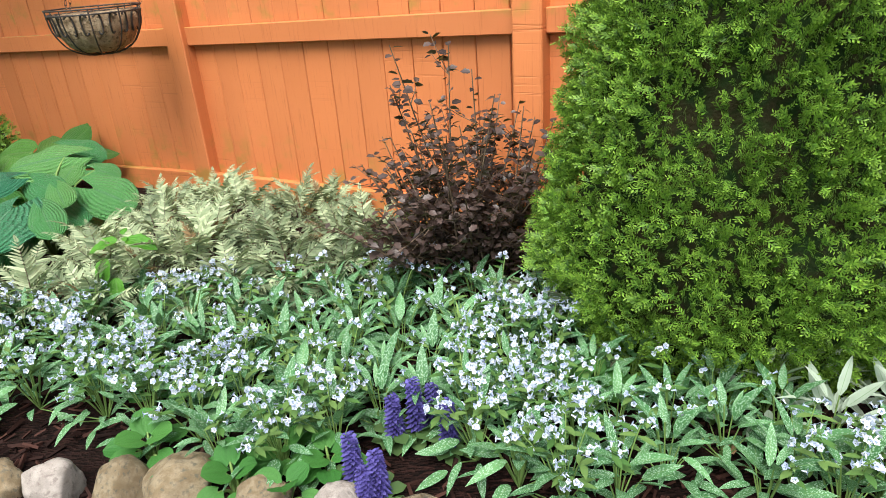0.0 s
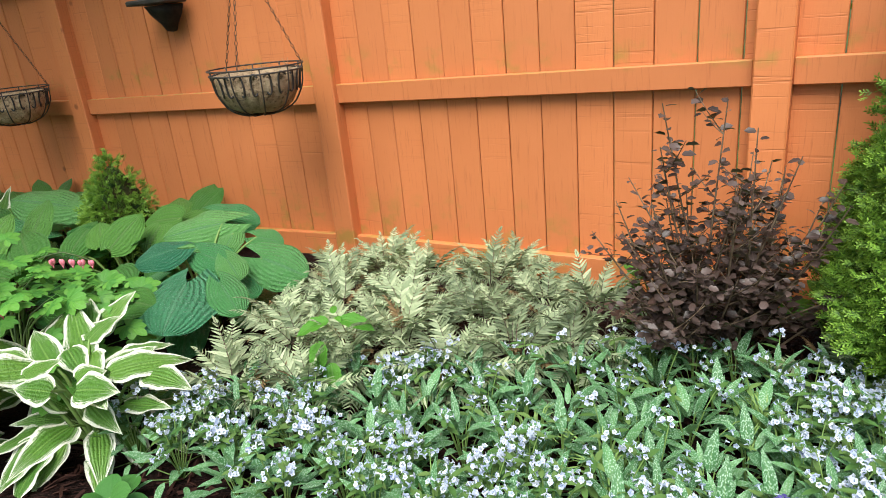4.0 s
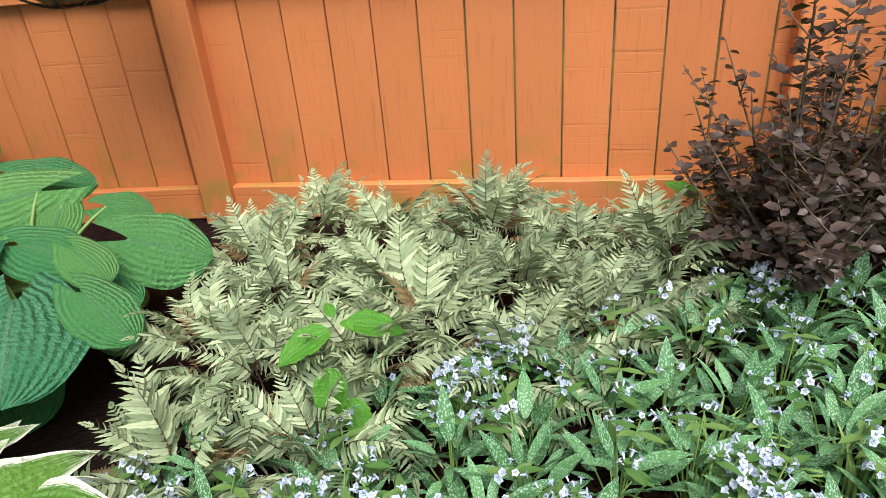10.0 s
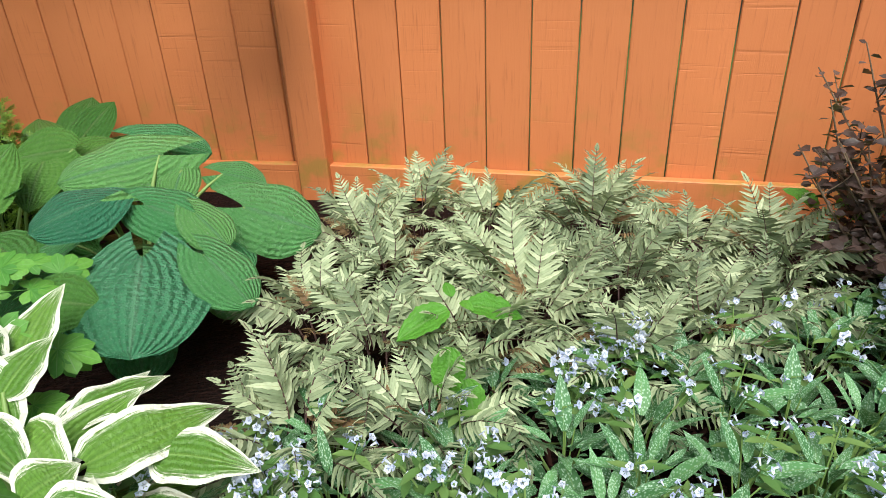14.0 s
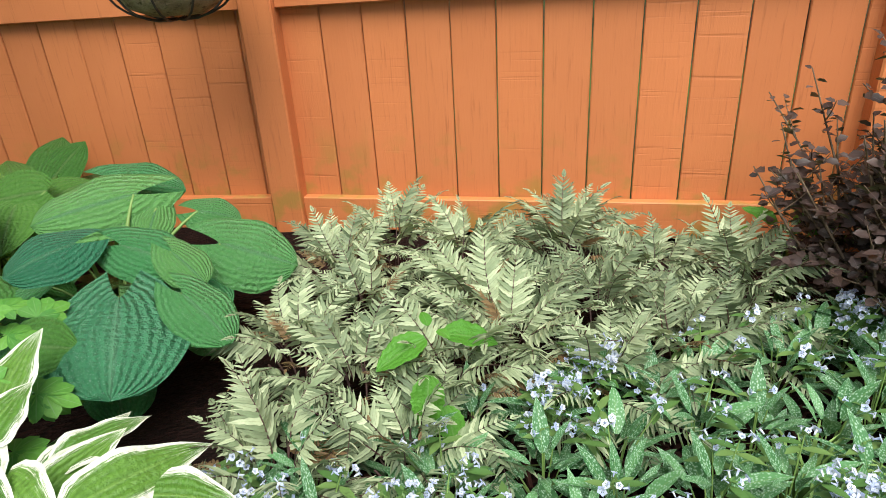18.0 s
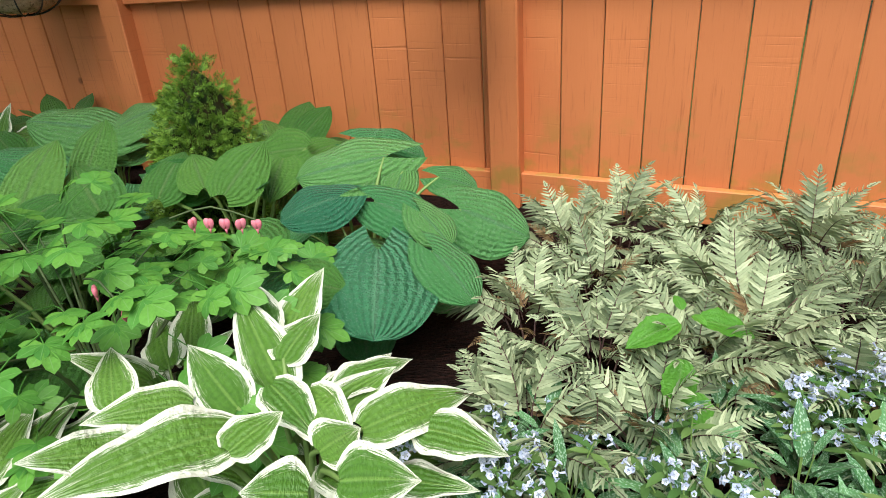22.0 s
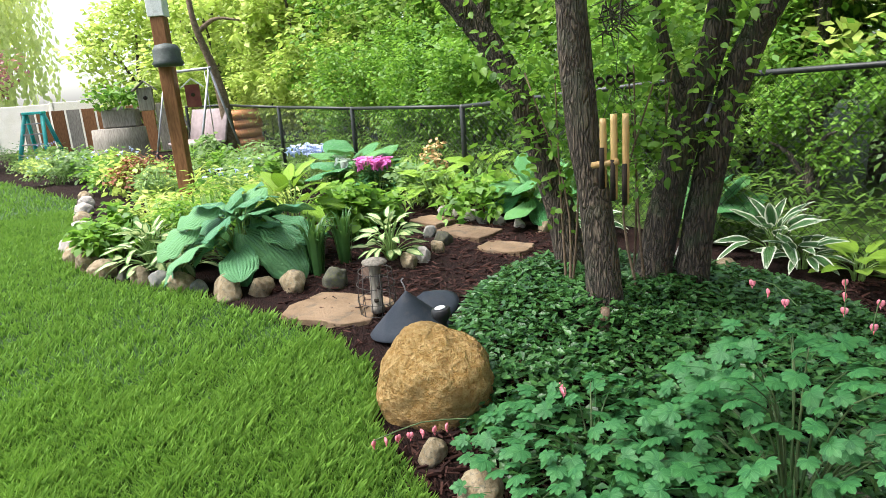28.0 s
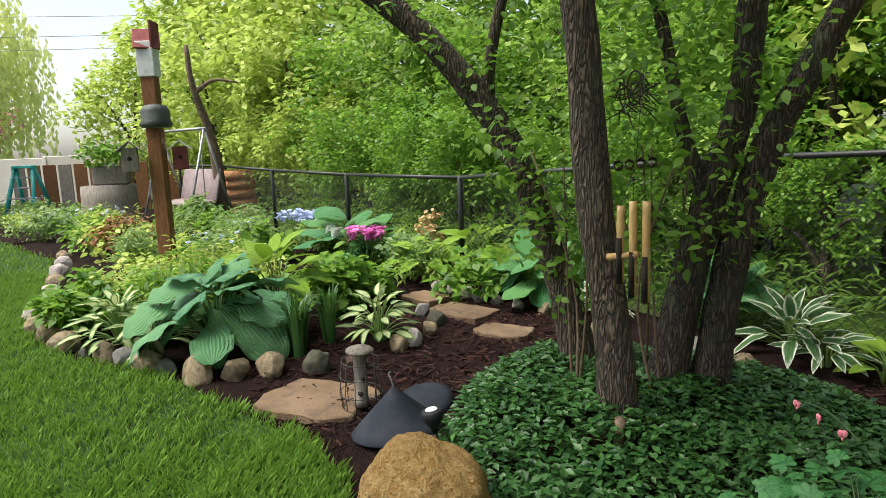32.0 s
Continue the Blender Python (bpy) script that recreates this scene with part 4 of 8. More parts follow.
BIG = dict(L=1.0, W=1.0, nv=14, nu=12, peak=0.40, heart=0.44, tip=0.9)
LEAVES = {
    "blue": [m for d in (0.10, 0.22) for m in leaf_set(HOSTA_BLUE, 2, droop=d, fold=0.04, ripple=0.07, waves=2.0, curl=0.26, **BIG)],
    "teal": leaf_set(HOSTA_TEAL, 3, droop=0.2, fold=0.02, ripple=0.08, waves=1.6, curl=0.24, **BIG),
    "pale": [m for d in (0.25, 0.5) for m in leaf_set(HOSTA_PALE, 2, droop=d, fold=0.08, ripple=0.14, waves=2.4, curl=0.2, **BIG)],
    "green": [m for d in (0.10, 0.25) for m in leaf_set(HOSTA_GREEN, 2, droop=d, fold=0.08, curl=0.16, ripple=0.07, waves=1.5, L=1.0, W=0.84, nv=10, nu=8, peak=0.36, heart=0.12, tip=1.1)],
    "white": [m for d in (0.14, 0.36) for m in leaf_set(HOSTA_WHITE, 3, droop=d, fold=0.16, curl=0.10, ripple=0.16, waves=2.4, L=1.0, W=0.54, nv=14, nu=8, peak=0.36, heart=0.06, tip=1.45)],
    "narrow": [m for d in (0.2, 0.5) for m in leaf_set(HOSTA_WHITE_DARK, 2, droop=d, fold=0.2, ripple=0.1, waves=2.0, L=1.0, W=0.36, nv=9, nu=6, peak=0.42, tip=1.2)],
    "lime": [m for d in (0.15, 0.3) for m in leaf_set(HOSTA_LIME, 2, droop=d, fold=0.2, ripple=0.08, waves=2.0, L=1.0, W=0.55, nv=8, nu=6, peak=0.4, heart=0.06, tip=1.1)],
    "cream": [m for d in (0.2, 0.4) for m in leaf_set(HOSTA_CREAM, 2, droop=d, fold=0.2, ripple=0.1, waves=2.0, L=1.0, W=0.42, nv=9, nu=6, peak=0.42, tip=1.2)],
    "bright": leaf_set(BRIGHT_LEAF, 3, droop=0.25, fold=0.25, ripple=0.08, teeth=0.045, L=1.0, W=0.62, nv=15, nu=6, peak=0.42, tip=1.1),
    "violet": leaf_set(VIOLET_LEAF, 3, droop=0.12, fold=0.2, ripple=0.04, L=1.0, W=1.0, nv=8, nu=6, peak=0.38, heart=0.18, tip=0.85),
}


def rosette(name, label, category, x, y, kind, tiers, reach=0.08, seed=0, group="", extra=(), lean=(0, 0), base=None, loose=1.0):
    """A clump of stalked leaves. tiers: (leaf count, length, stalk, height, rise in degrees). extra: leaves from base point to tip point with a length scale."""
    rnd = random.Random(seed + 17)
    g = ground_z(x, y) if base is None else base
    root = empty(name, Matrix.Translation((x, y, g)), label, category, group)
    a0 = rnd.uniform(0, 6.28)
    for n, L, stalk, hgt, rise in tiers:
        a0 += 0.5
        for k in range(n):
            a = a0 + 6.283 * k / n + rnd.uniform(-0.22, 0.22) * loose
            s = L * rnd.uniform(1 - 0.14 * loose, 1 + 0.12 * loose)
            r = stalk * rnd.uniform(1 - 0.2 * loose, 1 + 0.15 * loose)
            z = hgt * rnd.uniform(1 - 0.12 * loose, 1 + 0.1 * loose)
            way = Vector((math.cos(a), math.sin(a), 0))
            p = way * r + Vector((lean[0] * z, lean[1] * z, z))
            e = radians(rise + rnd.uniform(-10, 10) * loose)
            d = (way + Vector((rnd.uniform(-0.15, 0.15), rnd.uniform(-0.15, 0.15), 0)) * loose) * math.cos(e) + Vector((0, 0, math.sin(e)))
            part("leaf", LEAVES[kind][rnd.randrange(len(LEAVES[kind]))], root, m=aim(p, d, up=(0.05, -0.35, 1), scale=s, roll=rnd.uniform(-0.25, 0.25) * loose))
            sv_, sf_, su_ = tube(spline([way * reach * 0.4, way * r * 0.45 + Vector((0, 0, z * 0.7)), p + d * s * 0.03], 5), [0.006, 0.005, 0.0045, 0.004, 0.003], 5, caps=False)
            part("stalk", make_mesh("stalk", sv_, sf_, PETIOLE, su_), root)
    for b, t in extra:
        b, t = Vector(b) - Vector((x, y, g)), Vector(t) - Vector((x, y, g))
        d = t - b
        part("leaf", LEAVES[kind][rnd.randrange(len(LEAVES[kind]))], root, m=aim(b, d + Vector((0, 0, 0.12 * d.length)), up=(0.1, -0.7, 0.8), scale=d.length * 0.84, roll=rnd.uniform(-0.15, 0.15)))
        sv_, sf_, su_ = tube(spline([Vector((b.x * 0.1, b.y * 0.1, 0)), b * 0.55 + Vector((0, 0, b.z * 0.25)), b + d * 0.03], 5), [0.008, 0.007, 0.006, 0.005, 0.003], 5, caps=False)
        part("stalk", make_mesh("stalk", sv_, sf_, PETIOLE, su_), root)
    return root


def placed_leaves(root, kind, leaves, up=(0.0, -0.55, 0.85), seed=0):
    """Single leaves of a clump: (where the stalk meets the blade, tip, width), in the world."""
    rnd = random.Random(seed)
    o = root.matrix_world.translation
    for b, t, wide in leaves:
        b, t = Vector(b) - o, Vector(t) - o
        d = t - b
        size = d.length * 1.02
        mesh = LEAVES[kind][rnd.randrange(len(LEAVES[kind]))]
        stretch = wide / (size * LEAF_WIDTH[kind])
        part("leaf", mesh, root, m=aim(b, d + Vector((0, 0, 0.14 * size)), up=up, scale=size, roll=rnd.uniform(-0.18, 0.18)) @ Matrix.Diagonal((stretch, 1, 1, 1)))
        v, f, u = tube(spline([Vector((b.x * 0.12, b.y * 0.12, 0)), b * 0.55 + Vector((0, 0, b.z * 0.22)), b + d * 0.03], 6), [0.008, 0.007, 0.006, 0.006, 0.005, 0.004], 6, caps=False)
        part("stalk", make_mesh("stalk", v, f, PETIOLE, u), root)
    return root


LEAF_WIDTH = {"blue": 1.0, "teal": 1.0, "green": 0.84, "white": 0.54}

# big ribbed blue-green hosta beside the fern
clump = rosette("hosta", "large blue-green hosta with puckered dewy heart-shaped leaves", "hosta plant", -1.98, 3.16, "blue",
                [(6, 0.19, 0.22, 0.15, -25), (7, 0.19, 0.18, 0.26, -12)], seed=1, group="large hostas")
placed_leaves(clump, "teal", [((-1.915, 2.86, 0.57), (-1.925, 2.575, 0.49), 0.32), ((-2.02, 3.07, 0.65), (-2.18, 3.00, 0.62), 0.18)], seed=2)
placed_leaves(clump, "blue", [((-1.67, 3.11, 0.56), (-1.475, 3.05, 0.455), 0.235), ((-1.88, 3.34, 0.67), (-2.17, 3.31, 0.61), 0.23), ((-1.96, 3.50, 0.68), (-1.76, 3.45, 0.62), 0.18),
                              ((-1.92, 3.08, 0.62), (-1.77, 2.99, 0.55), 0.17), ((-1.77, 2.83, 0.565), (-1.68, 2.70, 0.48), 0.155), ((-1.79, 3.02, 0.60), (-1.72, 2.92, 0.53), 0.13), ((-1.72, 3.27, 0.61), (-1.60, 3.24, 0.57), 0.13), ((-1.83, 3.30, 0.63), (-1.87, 3.20, 0.56), 0.12)], seed=3)
clump = rosette("hosta", "large green hosta with broad heart-shaped leaves", "hosta plant", -2.98, 3.30, "green",
                [(6, 0.22, 0.26, 0.18, -10), (8, 0.22, 0.24, 0.28, 2), (4, 0.2, 0.12, 0.34, 25)], seed=2, group="large hostas", loose=1.6)
placed_leaves(clump, "green", [((-3.11, 3.04, 0.70), (-3.29, 3.08, 0.78), 0.22), ((-3.05, 3.25, 0.59), (-2.98, 3.47, 0.80), 0.23), ((-2.93, 3.52, 0.63), (-2.87, 3.66, 0.79), 0.21), ((-2.79, 3.25, 0.60), (-2.93, 3.43, 0.71), 0.22),
                               ((-3.32, 3.27, 0.56), (-3.48, 3.38, 0.71), 0.21), ((-3.19, 2.99, 0.61), (-3.38, 2.99, 0.64), 0.17), ((-2.83, 3.12, 0.69), (-2.96, 3.01, 0.63), 0.14)], seed=4)
clump = rosette("hosta", "green hosta with broad ribbed leaves", "hosta plant", -2.40, 3.40, "green",
                [(6, 0.2, 0.24, 0.18, -8), (7, 0.2, 0.22, 0.27, 2), (3, 0.18, 0.1, 0.32, 25)], seed=3, group="large hostas", loose=1.6)
placed_leaves(clump, "green", [((-2.63, 3.32, 0.60), (-2.57, 3.50, 0.71), 0.17), ((-2.39, 3.22, 0.63), (-2.26, 3.36, 0.74), 0.20), ((-2.48, 3.33, 0.62), (-2.54, 3.47, 0.69), 0.16), ((-2.16, 3.54, 0.66), (-2.34, 3.52, 0.64), 0.20), ((-2.23, 3.45, 0.66), (-2.28, 3.32, 0.57), 0.20),
                               ((-2.20, 3.60, 0.60), (-2.05, 3.66, 0.64), 0.16), ((-2.28, 3.02, 0.60), (-2.18, 2.90, 0.55), 0.17), ((-2.13, 2.74, 0.56), (-2.00, 2.70, 0.53), 0.17)], seed=5)
rosette("hosta", "green hosta growing against the orange fence", "hosta plant", -2.36, 4.0, "green",
        [(6, 0.2, 0.2, 0.24, 0), (4, 0.2, 0.1, 0.30, 30)], seed=4, group="large hostas", extra=[((-2.30, 4.12, 0.50), (-2.21, 4.32, 0.70))])
clump = rosette("hosta", "dark green hosta against the orange fence", "hosta plant", -3.12, 4.18, "blue",
                [(6, 0.24, 0.26, 0.24, 0), (3, 0.22, 0.1, 0.30, 25)], seed=5, group="large hostas")
placed_leaves(clump, "blue", [((-3.10, 4.22, 0.61), (-3.47, 4.25, 0.65), 0.28), ((-3.08, 4.24, 0.62), (-2.86, 4.34, 0.69), 0.25), ((-3.21, 3.86, 0.58), (-3.44, 3.86, 0.62), 0.20)], seed=6)
clump = rosette("hosta", "low green hosta in the shade of taller leaves", "hosta plant", -2.74, 2.90, "green",
                [(7, 0.2, 0.24, 0.18, -5), (7, 0.2, 0.2, 0.27, 5)], seed=6, group="large hostas", loose=1.6)
placed_leaves(clump, "green", [((-3.01, 2.83, 0.63), (-3.19, 2.75, 0.64), 0.18), ((-2.60, 2.81, 0.67), (-2.83, 2.86, 0.68), 0.19), ((-3.00, 2.47, 0.56), (-2.93, 2.35, 0.49), 0.20)], seed=7)
clump = rosette("hosta", "low green hosta in the shade of taller leaves", "hosta plant", -3.32, 2.88, "green",
                [(6, 0.19, 0.2, 0.16, -5), (5, 0.19, 0.14, 0.24, 8)], seed=7, group="large hostas", loose=1.6)
placed_leaves(clump, "green", [((-3.33, 2.72, 0.58), (-3.62, 2.72, 0.60), 0.19)], seed=8)

# white-edged hostas
VAR = "white-edged green hosta with wavy pointed leaves"
clump = rosette("variegated_hosta", VAR, "hosta plant", -2.08, 2.26, "white", [(12, 0.24, 0.18, 0.09, -14), (12, 0.23, 0.17, 0.17, 0), (7, 0.22, 0.10, 0.22, 24)], seed=11, group="variegated hostas", loose=2.2)
placed_leaves(clump, "white", [((-2.12, 2.49, 0.54), (-2.04, 2.63, 0.66), 0.12), ((-2.11, 2.36, 0.51), (-2.22, 2.53, 0.66), 0.14), ((-2.15, 2.49, 0.56), (-2.21, 2.61, 0.65), 0.11),
                               ((-2.11, 2.4, 0.56), (-2.04, 2.49, 0.62), 0.12), ((-2.18, 2.28, 0.54), (-2.29, 2.37, 0.64), 0.13), ((-1.94, 2.19, 0.54), (-1.72, 2.28, 0.53), 0.13),
                               ((-2.0, 2.36, 0.5), (-1.85, 2.45, 0.52), 0.11), ((-2.15, 2.16, 0.59), (-2.36, 1.97, 0.68), 0.15), ((-2.01, 2.12, 0.56), (-1.94, 2.16, 0.57), 0.12),
                               ((-2.11, 2.28, 0.59), (-2.02, 2.17, 0.56), 0.11), ((-2.15, 2.1, 0.6), (-2.07, 2.17, 0.61), 0.12), ((-2.01, 1.99, 0.6), (-2.1, 1.97, 0.63), 0.13),
                               ((-1.84, 2.21, 0.51), (-1.69, 2.15, 0.5), 0.13), ((-2.26, 2.27, 0.57), (-2.4, 2.19, 0.63), 0.12), ((-1.97, 2.04, 0.57), (-1.85, 2.02, 0.57), 0.14),
                               ((-2.29, 2.11, 0.61), (-2.42, 2.02, 0.68), 0.11), ((-2.4, 2.27, 0.58), (-2.44, 2.4, 0.63), 0.11), ((-2.05, 2.28, 0.56), (-1.97, 2.12, 0.56), 0.13)], up=(0.0, -0.4, 1.0), seed=9)
rosette("variegated_hosta", VAR, "hosta plant", -2.70, 2.15, "white", [(13, 0.25, 0.17, 0.10, -12), (13, 0.25, 0.14, 0.17, 5), (11, 0.21, 0.1, 0.22, 25), (6, 0.19, 0.05, 0.25, 55)], seed=12, group="variegated hostas", loose=2.0)
rosette("variegated_hosta", VAR, "hosta plant", -2.40, 2.52, "white", [(9, 0.25, 0.13, 0.14, 0), (8, 0.2, 0.09, 0.2, 25), (5, 0.18, 0.05, 0.22, 55)], seed=13, group="variegated hostas", loose=2.0)
rosette("variegated_hosta", VAR, "hosta plant", -3.10, 2.16, "white", [(9, 0.25, 0.13, 0.12, 0), (8, 0.2, 0.1, 0.18, 20), (5, 0.18, 0.05, 0.2, 50)], seed=14, group="variegated hostas", loose=2.0)
for k, (x, y, s) in enumerate(((-3.46, 2.30, 1.0), (-3.56, 2.60, 1.0), (-3.62, 2.92, 1.0), (-3.66, 3.24, 0.95), (-3.74, 3.54, 0.9), (-3.28, 2.02, 0.8), (-3.36, 2.48, 0.9), (-3.42, 2.80, 0.9), (-3.50, 3.10, 0.9), (-3.80, 3.84, 0.8))):
    rosette("variegated_hosta", "white-edged green hosta leaning over the mulch path", "hosta plant", x, y, "white",
            [(13, 0.21 * s, 0.18 * s, 0.08, -26), (13, 0.21 * s, 0.16 * s, 0.16, -12), (11, 0.20 * s, 0.12, 0.22, 4), (7, 0.18 * s, 0.07, 0.26, 26)], seed=20 + k, group="variegated hostas", loose=2.0)
rosette("variegated_hosta", "narrow-leaved white-edged hosta at the fence end", "hosta plant", -5.03, 4.98, "narrow", [(20, 0.25, 0.26, 0.12, -30), (22, 0.26, 0.22, 0.24, -18), (18, 0.25, 0.15, 0.33, 0), (12, 0.22, 0.08, 0.38, 25)], seed=31, group="narrow hostas")
rosette("variegated_hosta", "white-edged dark hosta against the orange fence", "hosta plant", -4.02, 4.84, "white", [(8, 0.22, 0.14, 0.12, 5), (7, 0.24, 0.08, 0.20, 35), (4, 0.24, 0.05, 0.24, 62)], seed=32, group="variegated hostas")
rosette("hosta", "small green hosta beside the path", "hosta plant", -4.58, 4.72, "green", [(9, 0.22, 0.22, 0.14, -15), (9, 0.22, 0.18, 0.24, 0), (6, 0.2, 0.1, 0.3, 25)], seed=33, group="small hostas")
rosette("hosta", "small green hosta beneath the fence end", "hosta plant", -4.95, 5.45, "green", [(6, 0.2, 0.14, 0.22, 10), (5, 0.2, 0.08, 0.3, 40)], seed=34, group="small hostas")
for k, (x, y) in enumerate(((-4.3, 5.2), (-3.62, 4.86), (-4.6, 5.36), (-3.55, 4.3), (-3.9, 4.45))):
    rosette("hosta", "dark green hosta at the foot of the fence", "hosta plant", x, y, "green", [(8, 0.2, 0.2, 0.16, -5), (8, 0.2, 0.14, 0.26, 12), (4, 0.18, 0.06, 0.3, 40)], seed=90 + k, group="small hostas")


# ---- strap-leaved clumps ----
def strap_clump(name, label, category, x, y, n, L, mat, seed, spread=0.5, width=0.014, group=""):
    rnd = random.Random(seed)
    geo = Geo()
    for k in range(n):
        a, r = rnd.uniform(0, 6.28), rnd.uniform(0, 0.05)
        way = Vector((math.cos(a), math.sin(a), 0))
        ll = L * rnd.uniform(0.65, 1.1)
        out = spread * rnd.uniform(0.2, 1.1)
        p0 = way * r
        mid = p0 + way * ll * out * 0.35 + Vector((0, 0, ll * 0.65))
        tip = p0 + way * ll * out + Vector((0, 0, ll * (0.95 - 0.75 * out)))
        pts = spline([p0, mid, tip], 7)
        side = Vector((-way.y, way.x, 0))
        v, u = [], []
        for i, p in enumerate(pts):
            w = width * (1 - (i / 6) ** 2.2) * 0.5 + 0.0005
            v += [tuple(p - side * w), tuple(p + Vector((0, 0, -w * 0.5))), tuple(p + side * w)]
            u += [(0, i / 6), (0.5, i / 6), (1, i / 6)]
        f = [(3 * i + j, 3 * i + j + 1, 3 * i + j + 4, 3 * i + j + 3) for i in range(6) for j in range(2)]
        geo.add(v, f, u)
    root = empty(name, Matrix.Translation((x, y, ground_z(x, y) - 0.01)), label, category, group)
    part("foliage", geo.mesh(name, mat), root, kind="stuff")
    return root


strap_clump("daylily_clump", "dark green grassy daylily clump beside the path", "grass clump", -4.02, 4.02, 130, 0.52, IRIS, 1, spread=0.8)
strap_clump("daylily_clump", "dark green grassy daylily clump behind the lantern", "grass clump", -2.93, 1.90, 16, 0.42, IRIS, 2, spread=0.55, width=0.034)


# ---- ferns ----
def frond_mesh(seed, mat, brown=0.0):
    rnd = random.Random(seed)
    geo = Geo()
    n = 14
    L = 1.0
    arch = rnd.uniform(0.18, 0.34)
    spine = [Vector((0.03 * math.sin(t * 3 + seed), L * t, 0.16 * math.sin(t * 2.2) - arch * t * t)) for t in np.linspace(0, 1, 12)]

    def on(t):
        k = min(int(t * 11), 10)
        return spine[k].lerp(spine[k + 1], t * 11 - k)

    for k in range(n * 2):
        t = 0.16 + 0.82 * (k // 2) / n
        s = 1 if k % 2 else -1
        ln = 0.30 * math.sin(math.pi * (0.22 + 0.78 * ((t - 0.1) / 0.9)) ** 1.0) ** 0.8 * (1.05 - 0.35 * t) * rnd.uniform(0.85, 1.1)
        p = on(t)
        d = Vector((s, 0.42 + 0.5 * t, rnd.uniform(-0.30, 0.12)))
        pin = leaf(L=1, W=0.22, nv=7, nu=2, peak=0.26, droop=0.3, fold=0.2, teeth=0.16, tip=1.2)
        geo.add(*pin, m=aim(p, d, scale=ln, up=(0, -0.15, 1), roll=rnd.uniform(-0.6, 0.6)))
    tipl = leaf(L=0.16, W=0.06, nv=8, nu=2, peak=0.3, teeth=0.2)
    geo.add(*tipl, m=aim(spine[-2], spine[-1] - spine[-2]))
    blades = geo.mesh("frond", mat)
    v, f, u = tube(spine, [lerp(0.009, 0.003, i / 11) for i in range(12)], 5, caps=False)
    return blades, make_mesh("rachis", v, f, RACHIS, u)


FRONDS = {"silver": [frond_mesh(s, FERN) for s in range(5)], "grey": [frond_mesh(s + 9, FERN_DARK) for s in range(4)], "brown": [frond_mesh(s + 20, FERN_BROWN) for s in range(2)]}


def fern(x, y, n, L, hgt, seed, mix=(0.8, 0.14, 0.06)):
    rnd = random.Random(seed)
    root = empty("painted_fern", Matrix.Translation((x, y, ground_z(x, y))), "silvery Japanese painted fern with maroon stalks and arching fronds", "fern", "painted ferns")
    for k in range(n):
        a = k * 2.4 + rnd.uniform(-0.3, 0.3)
        kind = rnd.choices(("silver", "grey", "brown"), mix)[0]
        bl, rc = FRONDS[kind][rnd.randrange(len(FRONDS[kind]))]
        t = k / n
        rise = radians(lerp(-4, 66, t) + rnd.uniform(-12, 12))
        way = Vector((math.cos(a), math.sin(a), 0))
        p = way * lerp(0.10, 0.02, t) + Vector((0, 0, hgt * lerp(0.45, 0.62, t)))
        m = aim(p, way * math.cos(rise) + Vector((0, 0, math.sin(rise))), scale=L * rnd.uniform(0.8, 1.1) * (0.6 if kind == "brown" else 1), roll=rnd.uniform(-0.7, 0.7))
        fr = part("frond", bl, root, m=m)
        part("rachis", rc, fr, "maroon frond stalk")
    st = Geo()
    for k in range(10):
        a = k * 0.63
        st.add(*tube([(0.01 * math.cos(a), 0.01 * math.sin(a), -0.02), (0.08 * math.cos(a), 0.08 * math.sin(a), hgt * 0.5)], [0.003, 0.0025], 5))
    part("stalk", st.mesh("fern_stalks", RACHIS), root, kind="stuff")


rnd = random.Random(77)
FERN_SPOTS = [(-1.62, 2.34), (-1.40, 2.52), (-1.52, 2.74), (-1.20, 2.46), (-1.30, 2.86), (-1.02, 2.72), (-0.95, 3.02), (-0.72, 2.60), (-0.66, 2.92), (-0.45, 2.70), (-1.32, 3.10), (-0.85, 2.36), (-0.40, 2.42), (-1.12, 3.22), (-0.28, 2.58), (-1.35, 2.30), (-1.02, 2.52), (-0.62, 2.40), (-0.55, 3.05), (0.42, 1.92), (0.38, 2.15)]
for k, (x, y) in enumerate(FERN_SPOTS):
    right = x > -0.75
    fern(x, y, 28 if x < 0.2 else 9, 0.225 * rnd.uniform(0.85, 1.15) if x < 0.2 else 0.22, (0.30 if y > 2.9 else 0.27 if y > 2.45 else 0.20) * rnd.uniform(0.9, 1.15), k, (0.34, 0.50, 0.16) if right else (0.64, 0.23, 0.13))

# hydrangea sucker among the ferns
root = empty("hydrangea_shoot", Matrix.Translation((-1.30, 2.40, ground_z(-1.3, 2.4))), "bright green hydrangea shoot growing through the fern", "shrub shoot")
for b, t in (((-1.265, 2.415, 0.545), (-1.385, 2.395, 0.53)), ((-1.225, 2.41, 0.55), (-1.105, 2.38, 0.535)), ((-1.285, 2.34, 0.505), (-1.315, 2.285, 0.405)), ((-1.25, 2.44, 0.56), (-1.25, 2.48, 0.58)), ((-1.26, 2.32, 0.43), (-1.25, 2.26, 0.35)), ((-1.235, 2.42, 0.556), (-1.22, 2.385, 0.56))):
    g = Vector((-1.30, 2.40, ground_z(-1.3, 2.4)))
    b, t = Vector(b) - g, Vector(t) - g
    part("leaf", LEAVES["bright"][int(abs(t.x) * 100) % 3], root, m=aim(b, t - b, up=(0, -0.25, 1), scale=(t - b).length * 1.02))
v, f, u = tube(spline([(0, 0, 0), (0, 0.03, 0.2), (0.03, 0.04, 0.28)], 6), [0.005, 0.005, 0.004, 0.004, 0.003, 0.003], 6)
part("stem", make_mesh("shoot_stem", v, f, PETIOLE, u), root)


